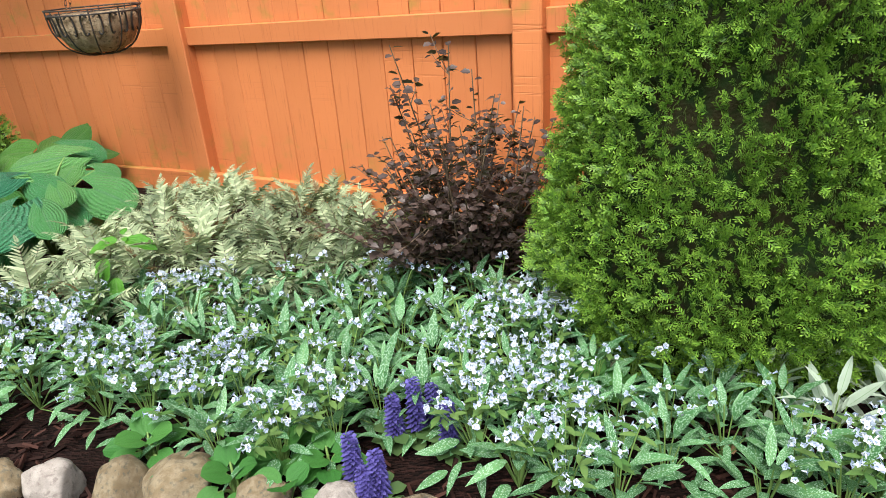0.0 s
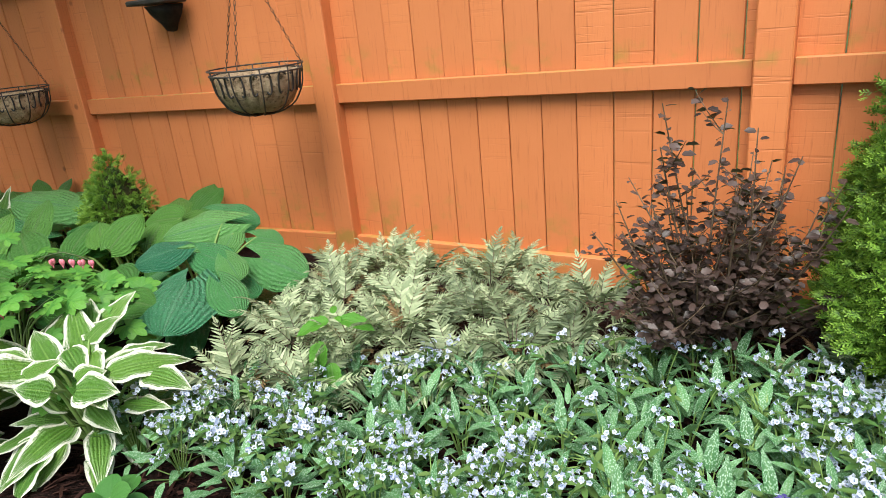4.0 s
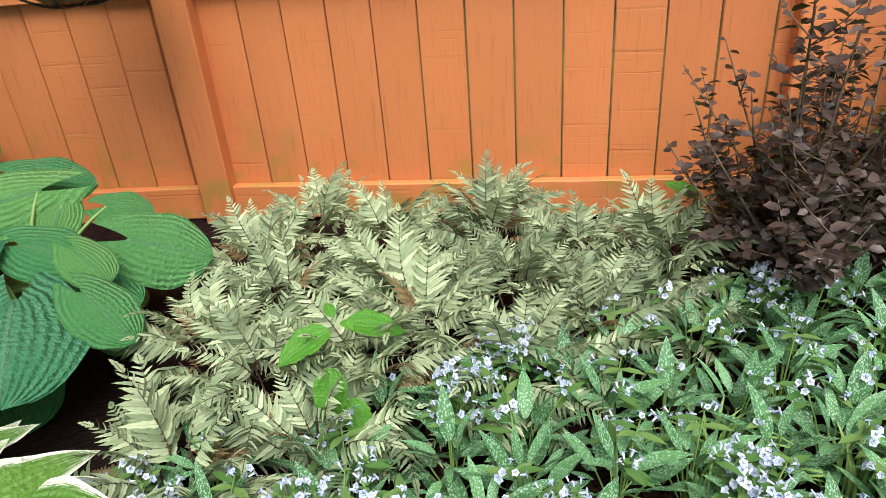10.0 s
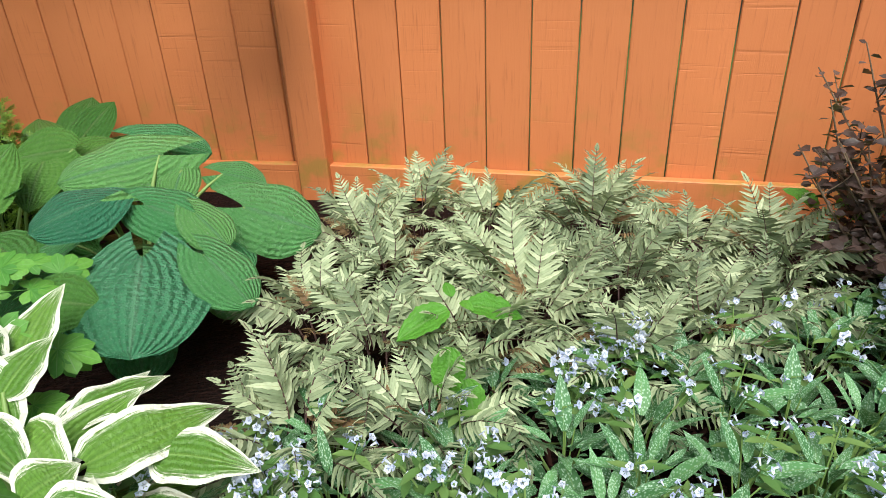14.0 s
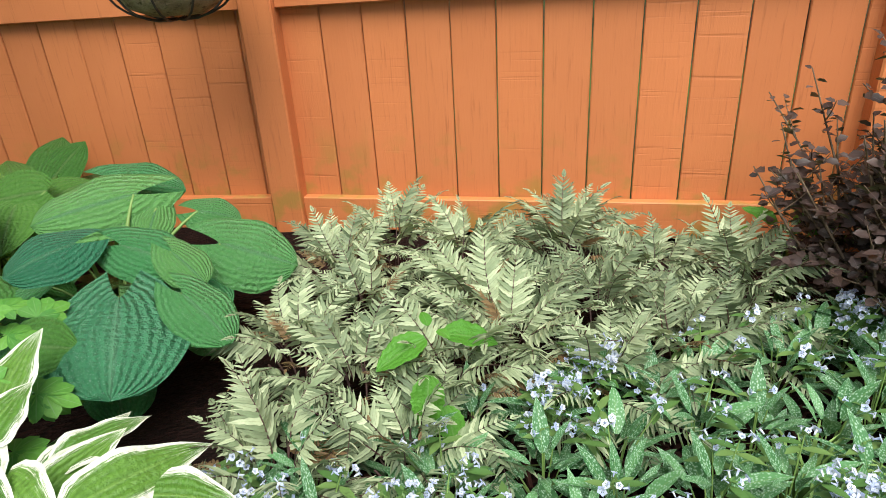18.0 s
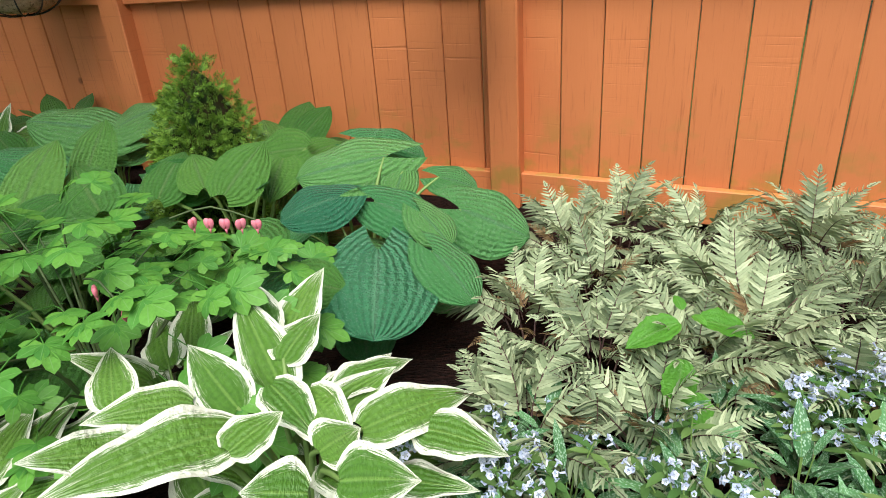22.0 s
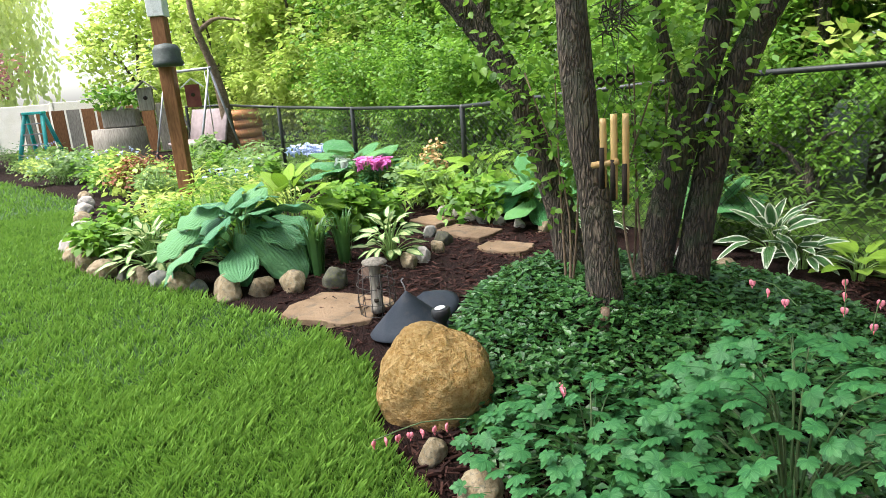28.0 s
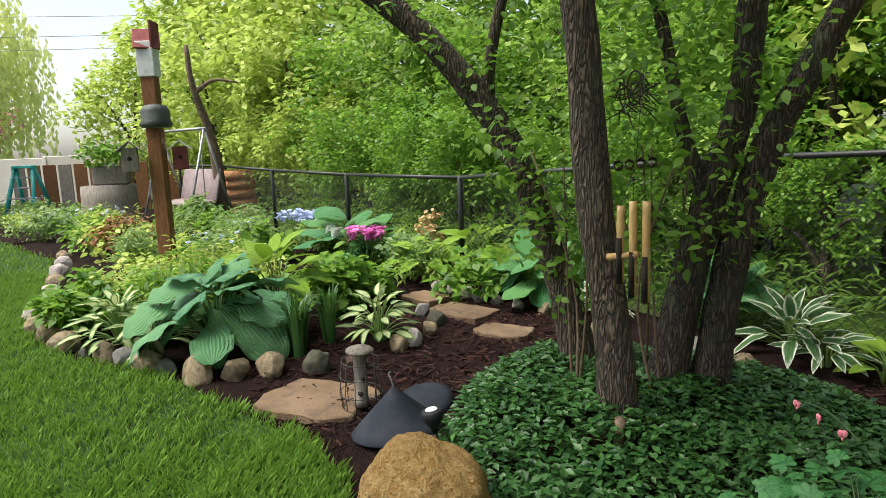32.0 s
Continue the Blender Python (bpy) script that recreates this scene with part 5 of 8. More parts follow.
# ---- lungwort ----
def floret():
    geo = Geo()
    for k in range(5):
        a = k * 1.2566
        geo.add(*leaf(L=1, W=0.9, nv=2, nu=1, peak=0.6, fold=0.0, droop=0.1, tip=0.4), m=aim((0.25 * math.cos(a), 0.25 * math.sin(a), 0.5), (math.cos(a), math.sin(a), 0.35)))
    geo.add(*tube([(0, 0, -0.9), (0, 0, 0.5)], [0.18, 0.35], 5, caps=False))
    return np.concatenate(geo.v), geo.f, np.concatenate(geo.u)


FLORET = floret()


def lungwort_proto(seed, mat, flowers, leaves=28):
    rnd = random.Random(seed)
    root = empty("lungwort", Matrix(), "spotted-leaf lungwort with pale lilac-white flowers" if flowers else "silver-leaved lungwort without flowers", "lungwort", "lungworts")
    geo, stems, fl, cal = Geo(), Geo(), Geo(), Geo()
    ms = []
    for k in range(leaves):
        a = k * 2.4
        t = k / leaves
        L = rnd.uniform(0.06, 0.115)
        r, z = lerp(0.11, 0.02, t) * rnd.uniform(0.6, 1.1), lerp(0.03, 0.17, t) * rnd.uniform(0.8, 1.15)
        rise = radians(lerp(0, 55, t) + rnd.uniform(-25, 25))
        d = Vector((math.cos(a) * math.cos(rise), math.sin(a) * math.cos(rise), math.sin(rise)))
        geo.add(*leaf(L=1, W=rnd.uniform(0.24, 0.34), nv=5, nu=2, peak=0.4, droop=rnd.uniform(0.0, 0.45), fold=0.3, tip=1.1), m=aim((r * math.cos(a), r * math.sin(a), z), d, scale=L, roll=rnd.uniform(-0.5, 0.5)))
        if k % 3 == 0:
            stems.add(*tube([(0, 0, 0), (r * math.cos(a), r * math.sin(a), z)], [0.0025, 0.0018], 4, caps=False))
    part("foliage", geo.mesh("lungwort_leaves", mat), root, kind="stuff")
    for s in range(flowers):
        a, out = rnd.uniform(0, 6.28), rnd.uniform(0.02, 0.11)
        tip = Vector((out * math.cos(a), out * math.sin(a), rnd.uniform(0.17, 0.25)))
        stems.add(*tube(spline([(0, 0, 0), tip * 0.55 + Vector((0, 0, 0.03)), tip], 5), [0.0026, 0.0024, 0.002, 0.002, 0.0016], 4, caps=False))
        for k in range(rnd.randrange(5, 10)):
            q = tip + Vector((rnd.uniform(-0.022, 0.022), rnd.uniform(-0.022, 0.022), rnd.uniform(-0.014, 0.012)))
            w = (q - tip + Vector((0, 0, 0.005))).normalized() + Vector((rnd.uniform(-0.4, 0.4), rnd.uniform(-0.4, 0.4), rnd.uniform(-0.3, 0.5)))
            m = Matrix.Translation(q) @ w.to_track_quat("Z", "Y").to_matrix().to_4x4() @ Matrix.Scale(rnd.uniform(0.0056, 0.0088), 4)
            fl.add(*FLORET, m=m)
            cal.add(*leaf(L=0.014, W=0.007, nv=2, nu=2), m=aim(tip, q - tip + Vector((0, 0, 0.002))))
        for k in range(3):
            b = rnd.uniform(0, 6.28)
            geo2 = leaf(L=rnd.uniform(0.04, 0.06), W=0.018, nv=3, nu=2)
            cal.add(*geo2, m=aim(tip * rnd.uniform(0.7, 0.97), (math.cos(b), math.sin(b), 0.2)))
    part("stem", stems.mesh("lungwort_stems", PETIOLE), root, kind="stuff")
    if flowers:
        part("blossom", fl.mesh("lungwort_flowers", PETAL), root, "clusters of pale lilac-white flowers", kind="stuff")
        part("calyx", cal.mesh("lungwort_calyces", CALYX), root, kind="stuff")
    return root


rnd = random.Random(8)
protos = [lungwort_proto(s, LUNGWORT, (3, 11, 7, 1, 9, 5)[s]) for s in range(6)]
silver = lungwort_proto(9, LUNGWORT_SILVER, 0)
spots = []
for i in range(2300):
    x, y = rnd.uniform(-1.95, 1.35), rnd.uniform(0.9, 2.45)
    near = (1.27 - 0.2 * max(x, 0) if x > -0.45 else 1.40) if x > -0.62 else 1.42 + 0.52 * (-0.62 - x)
    far = 2.32 - 0.05 * x if x < 0.1 else 2.28 - 0.62 * (x - 0.1)
    if x < -1.1:
        far = 2.34
    if near < y < far and (x + 0.14) ** 2 + (y - 1.40) ** 2 > 0.03 and (x + 0.2) ** 2 + (y - 1.28) ** 2 > 0.03 and all((x - a) ** 2 + (y - b) ** 2 > 0.118 ** 2 for a, b in spots):
        spots.append((x, y))
first = set()
for i, (x, y) in enumerate(spots):
    drift = noise.noise((x * 2.6, y * 2.6, 4.0)) + rnd.uniform(-0.16, 0.16)
    src = silver if (x > 0.85 and y > 1.3) else protos[rnd.choice((1, 4, 2)) if drift > 0.04 else rnd.choice((0, 3, 3))]
    m = Matrix.Translation((x, y, ground_z(x, y))) @ Matrix.Rotation(rnd.uniform(0, 6.28), 4, "Z")
    sc = rnd.uniform(0.9, 1.2)
    if src in first:
        ob = copy_thing(src, m)
    else:
        src.matrix_basis = m
        first.add(src)

for x, y, k in ((-0.45, 1.76, 1), (-0.62, 1.96, 2), (0.05, 1.9, 3)):
    strap_clump("bare_lungwort", "fan of bare yellow-green lungwort stalks with spent flowers", "lungwort", x, y, 46, 0.24, PETIOLE, k, spread=0.75, width=0.007, group="bare lungworts")

# bugleweed spikes
root_g = ground_z(-0.1, 1.45)
for i, (x, y, s) in enumerate(((-0.11, 1.50, 1.0), (-0.02, 1.43, 0.9), (-0.27, 1.33, 0.85), (-0.20, 1.26, 0.85), (-0.17, 1.49, 0.8), (-0.06, 1.53, 0.8), (-0.23, 1.24, 0.7))):
    rnd = random.Random(i)
    root = empty("bugleweed", Matrix.Translation((x, y, ground_z(x, y))), "bugleweed with upright violet-blue flower spike", "bugleweed", "bugleweeds")
    fl, lv_ = Geo(), Geo()
    for k in range(170):
        t = k / 170
        a = k * 2.4
        w = Vector((math.cos(a), math.sin(a), 0.2))
        fl.add(*leaf(L=0.021 * (1.15 - 0.6 * t), W=0.014, nv=2, nu=2, fold=0.4), m=aim((0.010 * w.x, 0.010 * w.y, 0.05 * s + 0.16 * s * t), w, roll=rnd.uniform(-0.6, 0.6)))
    for k in range(12):
        a = k * 2.4
        lv_.add(*leaf(L=0.06, W=0.034, nv=4, nu=2, peak=0.5, tip=0.6), m=aim((0.01 * math.cos(a), 0.01 * math.sin(a), 0.01 + 0.004 * k), (math.cos(a), math.sin(a), 0.25)))
    part("flower_spike", fl.mesh("bugle_spike", AJUGA_PETAL), root, "violet-blue flower spike")
    part("foliage", lv_.mesh("bugle_leaves", AJUGA_LEAF), root, kind="stuff")

for i, (x, y, s) in enumerate(((-0.86, 1.50, 0.075), (-0.48, 1.44, 0.07), (-0.58, 1.34, 0.065), (-0.44, 1.28, 0.065), (-1.50, 1.66, 0.065), (-1.86, 1.86, 0.075), (-0.34, 1.38, 0.06), (0.42, 1.62, 0.07), (-0.95, 1.80, 0.06))):
    rosette("violet", "wild violet with rounded green leaves at the bed edge", "violet", x, y, "violet", [(5, s, 0.05, 0.06, 5), (3, s, 0.02, 0.09, 30)], seed=60 + i, group="violets", reach=0.02)


# ---- dark ninebark ----
def ninebark():
    rnd = random.Random(4)
    x0, y0 = 0.12, 2.42
    g = ground_z(x0, y0)
    root = empty("ninebark_shrub", Matrix.Translation((x0, y0, g)), "dark purple-leaved ninebark shrub in front of the fence", "shrub")
    stems, ms = Geo(), []
    tips = [(-0.25, -0.09, 0.99), (-0.05, -0.09, 0.98), (-0.26, -0.11, 0.86), (-0.24, 0.30, 0.66), (-0.13, 0.27, 0.72), (-0.42, 0.13, 0.52), (-0.12, -0.37, 0.80), (-0.46, -0.44, 0.48), (0.08, -0.30, 0.84), (0.02, -0.15, 0.90), (-0.34, -0.28, 0.62), (0.2, -0.36, 0.7), (-0.2, 0.0, 0.66), (0.22, 0.05, 0.72), (0.14, 0.12, 0.76), (0.34, 0.0, 0.62), (0.05, -0.05, 0.60), (-0.32, 0.1, 0.52)]
    tips += [(rnd.uniform(-0.42, 0.30), rnd.uniform(-0.36, 0.30), rnd.uniform(0.20, 0.50)) for _ in range(34)]
    tips += [(rnd.uniform(-0.36, 0.30), rnd.uniform(-0.42, 0.2), rnd.uniform(0.46, 0.74)) for _ in range(24)]
    for tx, ty, tz in tips:
        p0 = Vector((rnd.uniform(-0.08, 0.08), rnd.uniform(-0.08, 0.08), 0))
        tip = Vector((tx, ty, tz))
        mid = p0.lerp(tip, 0.5) + Vector((tx * 0.12, ty * 0.12, 0.06))
        pts = spline([p0, mid, tip], 9)
        stems.add(*tube(pts, [lerp(0.0055, 0.0018, k / 8) for k in range(9)], 5, caps=False))
        runs = [(pts, 0.25, 26)]
        for k in range(rnd.randrange(3, 7)):
            t = rnd.uniform(0.35, 0.92)
            q = pts[int(t * 8)]
            a = rnd.uniform(0, 6.283)
            way = Vector((math.cos(a), math.sin(a), rnd.uniform(0.3, 1.1))).normalized() * rnd.uniform(0.07, 0.17)
            twig = spline([q, q + way * 0.55, q + way + Vector((0, 0, 0.012))], 9)
            stems.add(*tube(twig, [lerp(0.0022, 0.0011, i / 8) for i in range(9)], 4, caps=False))
            runs.append((twig, 0.1, 60))
        for line, t0, dense in runs:
            n = max(3, int((line[-1] - line[0]).length * dense))
            for k in range(n):
                t = min(t0 + (1 - t0) * (k + 0.5) / n, 0.999)
                q = line[int(t * 8)].lerp(line[int(t * 8) + 1], t * 8 % 1)
                a = k * 2.4 + rnd.uniform(-0.6, 0.6)
                w = Vector((math.cos(a), math.sin(a), rnd.uniform(-0.3, 0.8)))
                ms.append(aim(q + w * rnd.uniform(0.002, 0.012), w, scale=rnd.uniform(0.022, 0.044) * (1.12 - 0.25 * t), roll=rnd.uniform(-0.8, 0.8)))
    lf_ = leaf(L=1, W=0.66, nv=5, nu=2, peak=0.42, fold=0.25, droop=0.2, teeth=0.14, tip=0.9)
    part("foliage", make_mesh("ninebark_leaves", *(lambda p: (p[0], p[1], NINEBARK, p[2]))(scatter(lf_, ms))), root, "small lobed dark purple leaves", kind="stuff")
    part("stem", stems.mesh("ninebark_stems", TWIG), root, "thin brown woody stems", kind="stuff")


ninebark()
for i, (x, y) in enumerate(((-0.05, 2.62), (0.28, 2.55), (0.5, 2.35))):
    rosette("hosta", "small green hosta beneath the ninebark shrub", "hosta plant", x, y, "bright", [(6, 0.11, 0.1, 0.20, 0), (4, 0.1, 0.05, 0.26, 30)], seed=80 + i, group="small hostas")


# ---- arborvitae ----
def spray_piece(seed):
    """A flat fan of thin scale-leaf branchlets along +y."""
    rnd = random.Random(seed)
    geo = Geo()

    def blade(p, d, ln, wide, v0, v1):
        d = d.normalized()
        sd = Vector((d.y, -d.x, 0)) * wide
        m = p + d * ln * 0.55
        geo.add([tuple(p), tuple(m + sd), tuple(p + d * ln), tuple(m - sd)], [(0, 1, 2, 3)], [(0.5, v0), (1, (v0 + v1) / 2), (0.5, v1), (0, (v0 + v1) / 2)])

    blade(Vector((0, 0, 0)), Vector((0, 1, 0)), 1.0, 0.05, 0.0, 1.0)
    for k in range(6):
        t = 0.14 + 0.72 * k / 5
        s = 1 if k % 2 else -1
        a = radians(44 + rnd.uniform(-8, 8)) * s
        blade(Vector((0, t, -0.10 * t * t)), Vector((math.sin(a), math.cos(a), rnd.uniform(-0.25, 0.1))), (0.50 - 0.26 * abs(t - 0.3)) * rnd.uniform(0.85, 1.1), 0.075, t * 0.6, min(1.0, t * 0.6 + 0.5))
    return np.concatenate(geo.v), geo.f, np.concatenate(geo.u)


SPRAYS = [spray_piece(s) for s in range(4)]


def arborvitae(name, label, x, y, hgt, radius, n, size, seed, low=0.0, power=0.75):
    rnd = random.Random(seed)
    g = ground_z(x, y)
    root = empty(name, Matrix.Translation((x, y, g)), label, "conifer")

    def rad(t):
        return radius * (min(1.0, (t + 0.10) / 0.22) ** 0.45) * (max(0.0, 1 - t) ** power) * 1.06

    def lump(a, t):
        return 1 + 0.12 * noise.noise((math.cos(a) * 2.4, math.sin(a) * 2.4, t * hgt * 3.2 + seed)) + 0.12 * noise.noise((math.cos(a) * 7, math.sin(a) * 7, t * hgt * 9 + seed))

    # closed dark shell that blocks the view through; inner twigs are not modelled
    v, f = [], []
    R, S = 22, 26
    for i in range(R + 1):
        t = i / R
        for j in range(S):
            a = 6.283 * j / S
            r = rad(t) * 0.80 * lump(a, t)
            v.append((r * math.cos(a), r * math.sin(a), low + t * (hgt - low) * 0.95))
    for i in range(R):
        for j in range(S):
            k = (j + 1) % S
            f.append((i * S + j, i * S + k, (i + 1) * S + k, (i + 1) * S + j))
    part("inner_core", make_mesh("inner_core", v, f, THUJA_CORE), root, "solid dark filler shell with the inner shade in its colour")
    tv, tf, tu = tube([(0, 0, -0.05), (0, 0, low + 0.25)], [radius * 0.12, radius * 0.1], 10, rough=0.1)
    part("trunk", make_mesh("conifer_trunk", tv, tf, BARK, tu), root)
    groups = [[] for _ in SPRAYS]
    k = 0
    while k < n:
        t = 1 - math.sqrt(rnd.random()) if rnd.random() < 0.8 else rnd.random()
        a = rnd.uniform(0, 6.283)
        if math.cos(a - 0.75) > 0.35 and rnd.random() < 0.8:      # thinner on the side against the fence
            continue
        r = rad(t) * lump(a, t)
        out = Vector((math.cos(a), math.sin(a), 0))
        tang = Vector((-math.sin(a), math.cos(a), 0))
        c = out * r * 0.90 + Vector((0, 0, low + t * (hgt - low)))
        way = (out * rnd.uniform(0.5, 1.0) + Vector((0, 0, rnd.uniform(0.1, 0.9))) + tang * rnd.uniform(-0.5, 0.5)).normalized()
        face = (Vector((0, 0, 0.7)) + out * rnd.uniform(0.3, 1.3) + tang * rnd.uniform(-0.9, 0.9)).normalized()
        side = way.cross(face).normalized()
        for q in range(rnd.randrange(5, 13)):
            w, h = rnd.uniform(-1, 1), rnd.uniform(0, 1)
            p = c + side * w * size * 1.3 + way * (h * 1.6 - 0.7) * size + face * rnd.uniform(-0.35, 0.35) * size
            d = way + side * w * 0.8 + face * rnd.uniform(-0.35, 0.35)
            groups[k % len(SPRAYS)].append(aim(p, d, up=face + side * rnd.uniform(-0.6, 0.6) + out * 0.5, scale=size * rnd.uniform(0.65, 1.15)))
            k += 1
    vs, fs, us, base = [], [], [], 0
    for piece, ms in zip(SPRAYS, groups):
        a, b, c = scatter(piece, ms)
        vs.append(a)
        fs += [tuple(i + base for i in q) for q in b]
        us.append(c)
        base += len(a)
    part("foliage", make_mesh("conifer_foliage", np.concatenate(vs), fs, THUJA, np.concatenate(us)), root, "flat fans of bright green scale leaves", kind="stuff")
    return root


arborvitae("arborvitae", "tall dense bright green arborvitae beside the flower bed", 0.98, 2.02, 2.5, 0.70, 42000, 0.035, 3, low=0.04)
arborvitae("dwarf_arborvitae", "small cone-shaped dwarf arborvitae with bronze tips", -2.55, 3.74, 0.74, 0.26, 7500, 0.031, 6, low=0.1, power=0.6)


# ---- bleeding hearts ----
def bleed_leaf(seed, mat):
    rnd = random.Random(seed)
    geo = Geo()
    for k, (a, base, ln) in enumerate(((0, 0.46, 0.52), (68, 0.34, 0.46), (-68, 0.34, 0.46))):
        d = Vector((math.sin(radians(a)), math.cos(radians(a)), rnd.uniform(-0.14, 0.06)))
        p = Vector((0, base, 0.02))
        for s in (-46, 0, 46):
            e = Matrix.Rotation(radians(s), 3, "Z") @ d
            geo.add(*leaf(L=ln * (1 if s == 0 else 0.8), W=ln * 0.46, nv=5, nu=2, peak=0.58, droop=0.16, fold=0.12, tip=0.9), m=aim(p + Vector((0, 0, 0.003 * s / 46)), e))
    geo.add(*tube([(0, -0.5, -0.12), (0, 0, 0), (0, 0.45, 0.015)], [0.012, 0.012, 0.008], 4, caps=False))
    return geo.mesh("compound_leaf", mat)


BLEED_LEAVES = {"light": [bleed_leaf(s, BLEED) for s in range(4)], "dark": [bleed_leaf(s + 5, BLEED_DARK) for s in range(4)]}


def heart_mesh():
    geo = Geo()
    for s in (-1, 1):
        v, f, u = lathe([(0.0, -0.5), (0.22, -0.35), (0.42, 0.0), (0.42, 0.28), (0.24, 0.48), (0.0, 0.5)], 8)
        geo.add([(x * 0.75 + s * 0.2, y * 0.5, z) for x, y, z in v], f, u)
    geo.add(*tube([(0, 0, -0.45), (0, 0, -0.95)], [0.14, 0.03], 6))
    return geo.mesh("heart_flower", HEART_PINK)


HEART = heart_mesh()


def bleeding_heart(label, x, y, hgt, spread, n, size, tone, seed, racemes):
    rnd = random.Random(seed)
    g = ground_z(x, y)
    root = empty("bleeding_heart", Matrix.Translation((x, y, g)), label, "bleeding heart", "bleeding hearts")
    st = Geo()
    for k in range(n):
        t = (k + 0.5) / n
        a = k * 2.4 + rnd.uniform(-0.2, 0.2)
        r = spread * math.sqrt(t) * rnd.uniform(0.85, 1.1)
        z = hgt * (1 - 0.62 * t ** 1.4) * rnd.uniform(0.58, 1.06)
        p = Vector((r * math.cos(a), r * math.sin(a), z))
        w = Vector((math.cos(a + rnd.uniform(-0.5, 0.5)), math.sin(a + rnd.uniform(-0.5, 0.5)), rnd.uniform(-0.35, 0.25)))
        part("leaf", BLEED_LEAVES[tone][rnd.randrange(4)], root, m=aim(p, w, up=(0.0, -0.4, 1.0), scale=size * rnd.uniform(0.75, 1.2), roll=rnd.uniform(-0.5, 0.5)))
        if k % 7 == 0:
            st.add(*tube(spline([(0.02 * math.cos(a), 0.02 * math.sin(a), 0), (p.x * 0.45, p.y * 0.45, z * 0.75), tuple(p)], 6), [0.006, 0.005, 0.004, 0.003, 0.0025, 0.002], 5, caps=False))
    for b, t, cnt in racemes:
        b, t = Vector(b) - Vector((x, y, g)), Vector(t) - Vector((x, y, g))
        st.add(*tube(spline([b, b.lerp(t, 0.5) + Vector((0, 0, 0.03)), t], 5), [0.0025] * 5, 4, caps=False))
        for k in range(cnt):
            q = b.lerp(t, 0.25 + 0.75 * k / max(1, cnt - 1)) + Vector((0, 0, -0.012))
            part("heart_flower", HEART, root, "pink heart-shaped hanging flower", m=Matrix.Translation(q) @ Matrix.Rotation(rnd.uniform(0, 3), 4, "Z") @ Matrix.Scale(0.026, 4))
    part("stem", st.mesh("bleeding_heart_stems", BLEED_STEM), root, "thin tan stems", kind="stuff")


bleeding_heart("bright green bleeding heart with drooping pink flowers among hostas", -2.62, 2.66, 0.62, 0.54, 150, 0.125, "light", 1,
               [((-2.35, 2.64, 0.80), (-2.17, 2.66, 0.77), 5), ((-2.5, 2.5, 0.74), (-2.42, 2.46, 0.68), 2), ((-2.9, 2.3, 0.86), (-2.94, 2.12, 0.88), 1)])
bleeding_heart("green bleeding heart leaning towards the lawn", -3.02, 2.48, 0.42, 0.34, 45, 0.125, "light", 2, [((-3.2, 2.4, 0.62), (-3.25, 2.3, 0.58), 1)])
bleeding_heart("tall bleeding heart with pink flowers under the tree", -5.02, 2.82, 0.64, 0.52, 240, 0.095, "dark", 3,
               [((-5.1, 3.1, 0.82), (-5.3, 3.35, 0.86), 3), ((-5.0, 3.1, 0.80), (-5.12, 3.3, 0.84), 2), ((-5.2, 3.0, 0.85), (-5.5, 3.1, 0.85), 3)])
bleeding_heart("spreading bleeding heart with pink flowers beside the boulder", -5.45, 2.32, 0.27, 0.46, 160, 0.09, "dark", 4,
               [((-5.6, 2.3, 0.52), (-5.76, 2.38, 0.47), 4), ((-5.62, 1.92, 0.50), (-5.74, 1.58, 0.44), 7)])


# ---- periwinkle carpet ----
VINCA_BED = [(-5.86, 1.98), (-5.45, 2.0), (-4.85, 2.05), (-4.68, 2.35), (-4.72, 2.8), (-4.88, 3.2), (-5.12, 3.7), (-5.4, 4.2), (-5.85, 4.65), (-6.5, 4.7), (-7.2, 4.1), (-7.65, 3.3), (-7.35, 2.75), (-6.75, 2.3), (-6.4, 2.05)]
rnd = random.Random(12)
ms = []
while len(ms) < 20000:
    x, y = rnd.uniform(-7.7, -4.6), rnd.uniform(1.9, 4.8)
    if not inside(x, y, VINCA_BED):
        continue
    edge = min(seg_dist(x, y, *a, *b) for a, b in zip(VINCA_BED, VINCA_BED[1:] + VINCA_BED[:1]))
    top = 0.04 + 0.13 * min(1, edge / 0.18) * (0.7 + 0.5 * noise.noise((x * 3, y * 3, 0)))
    z = ground_z(x, y) + top * rnd.uniform(0.55, 1.05)
    a = rnd.uniform(0, 6.283)
    ms.append(aim((x, y, z), (math.cos(a), math.sin(a), rnd.uniform(-0.35, 0.6)), scale=rnd.uniform(0.036, 0.062), roll=rnd.uniform(-0.6, 0.6)))
for k in range(160):
    x, y = rnd.choice(((-4.62, 2.3), (-4.9, 1.95), (-4.45, 2.55), (-4.7, 2.25)))
    x, y = x + rnd.gauss(0, 0.09), y + rnd.gauss(0, 0.07)
    a = rnd.uniform(0, 6.283)
    ms.append(aim((x, y, ground_z(x, y) + rnd.uniform(0.03, 0.22)), (math.cos(a), math.sin(a), rnd.uniform(-0.1, 0.5)), scale=rnd.uniform(0.028, 0.045)))
pv_ = scatter(leaf(L=1, W=0.5, nv=2, nu=2, peak=0.45, fold=0.3, droop=0.15, tip=0.7), ms)
thing("periwinkle", make_mesh("periwinkle", pv_[0], pv_[1], VINCA, pv_[2]), Matrix(), "dense carpet of glossy dark green periwinkle under the tree", "ground cover", kind="stuff")


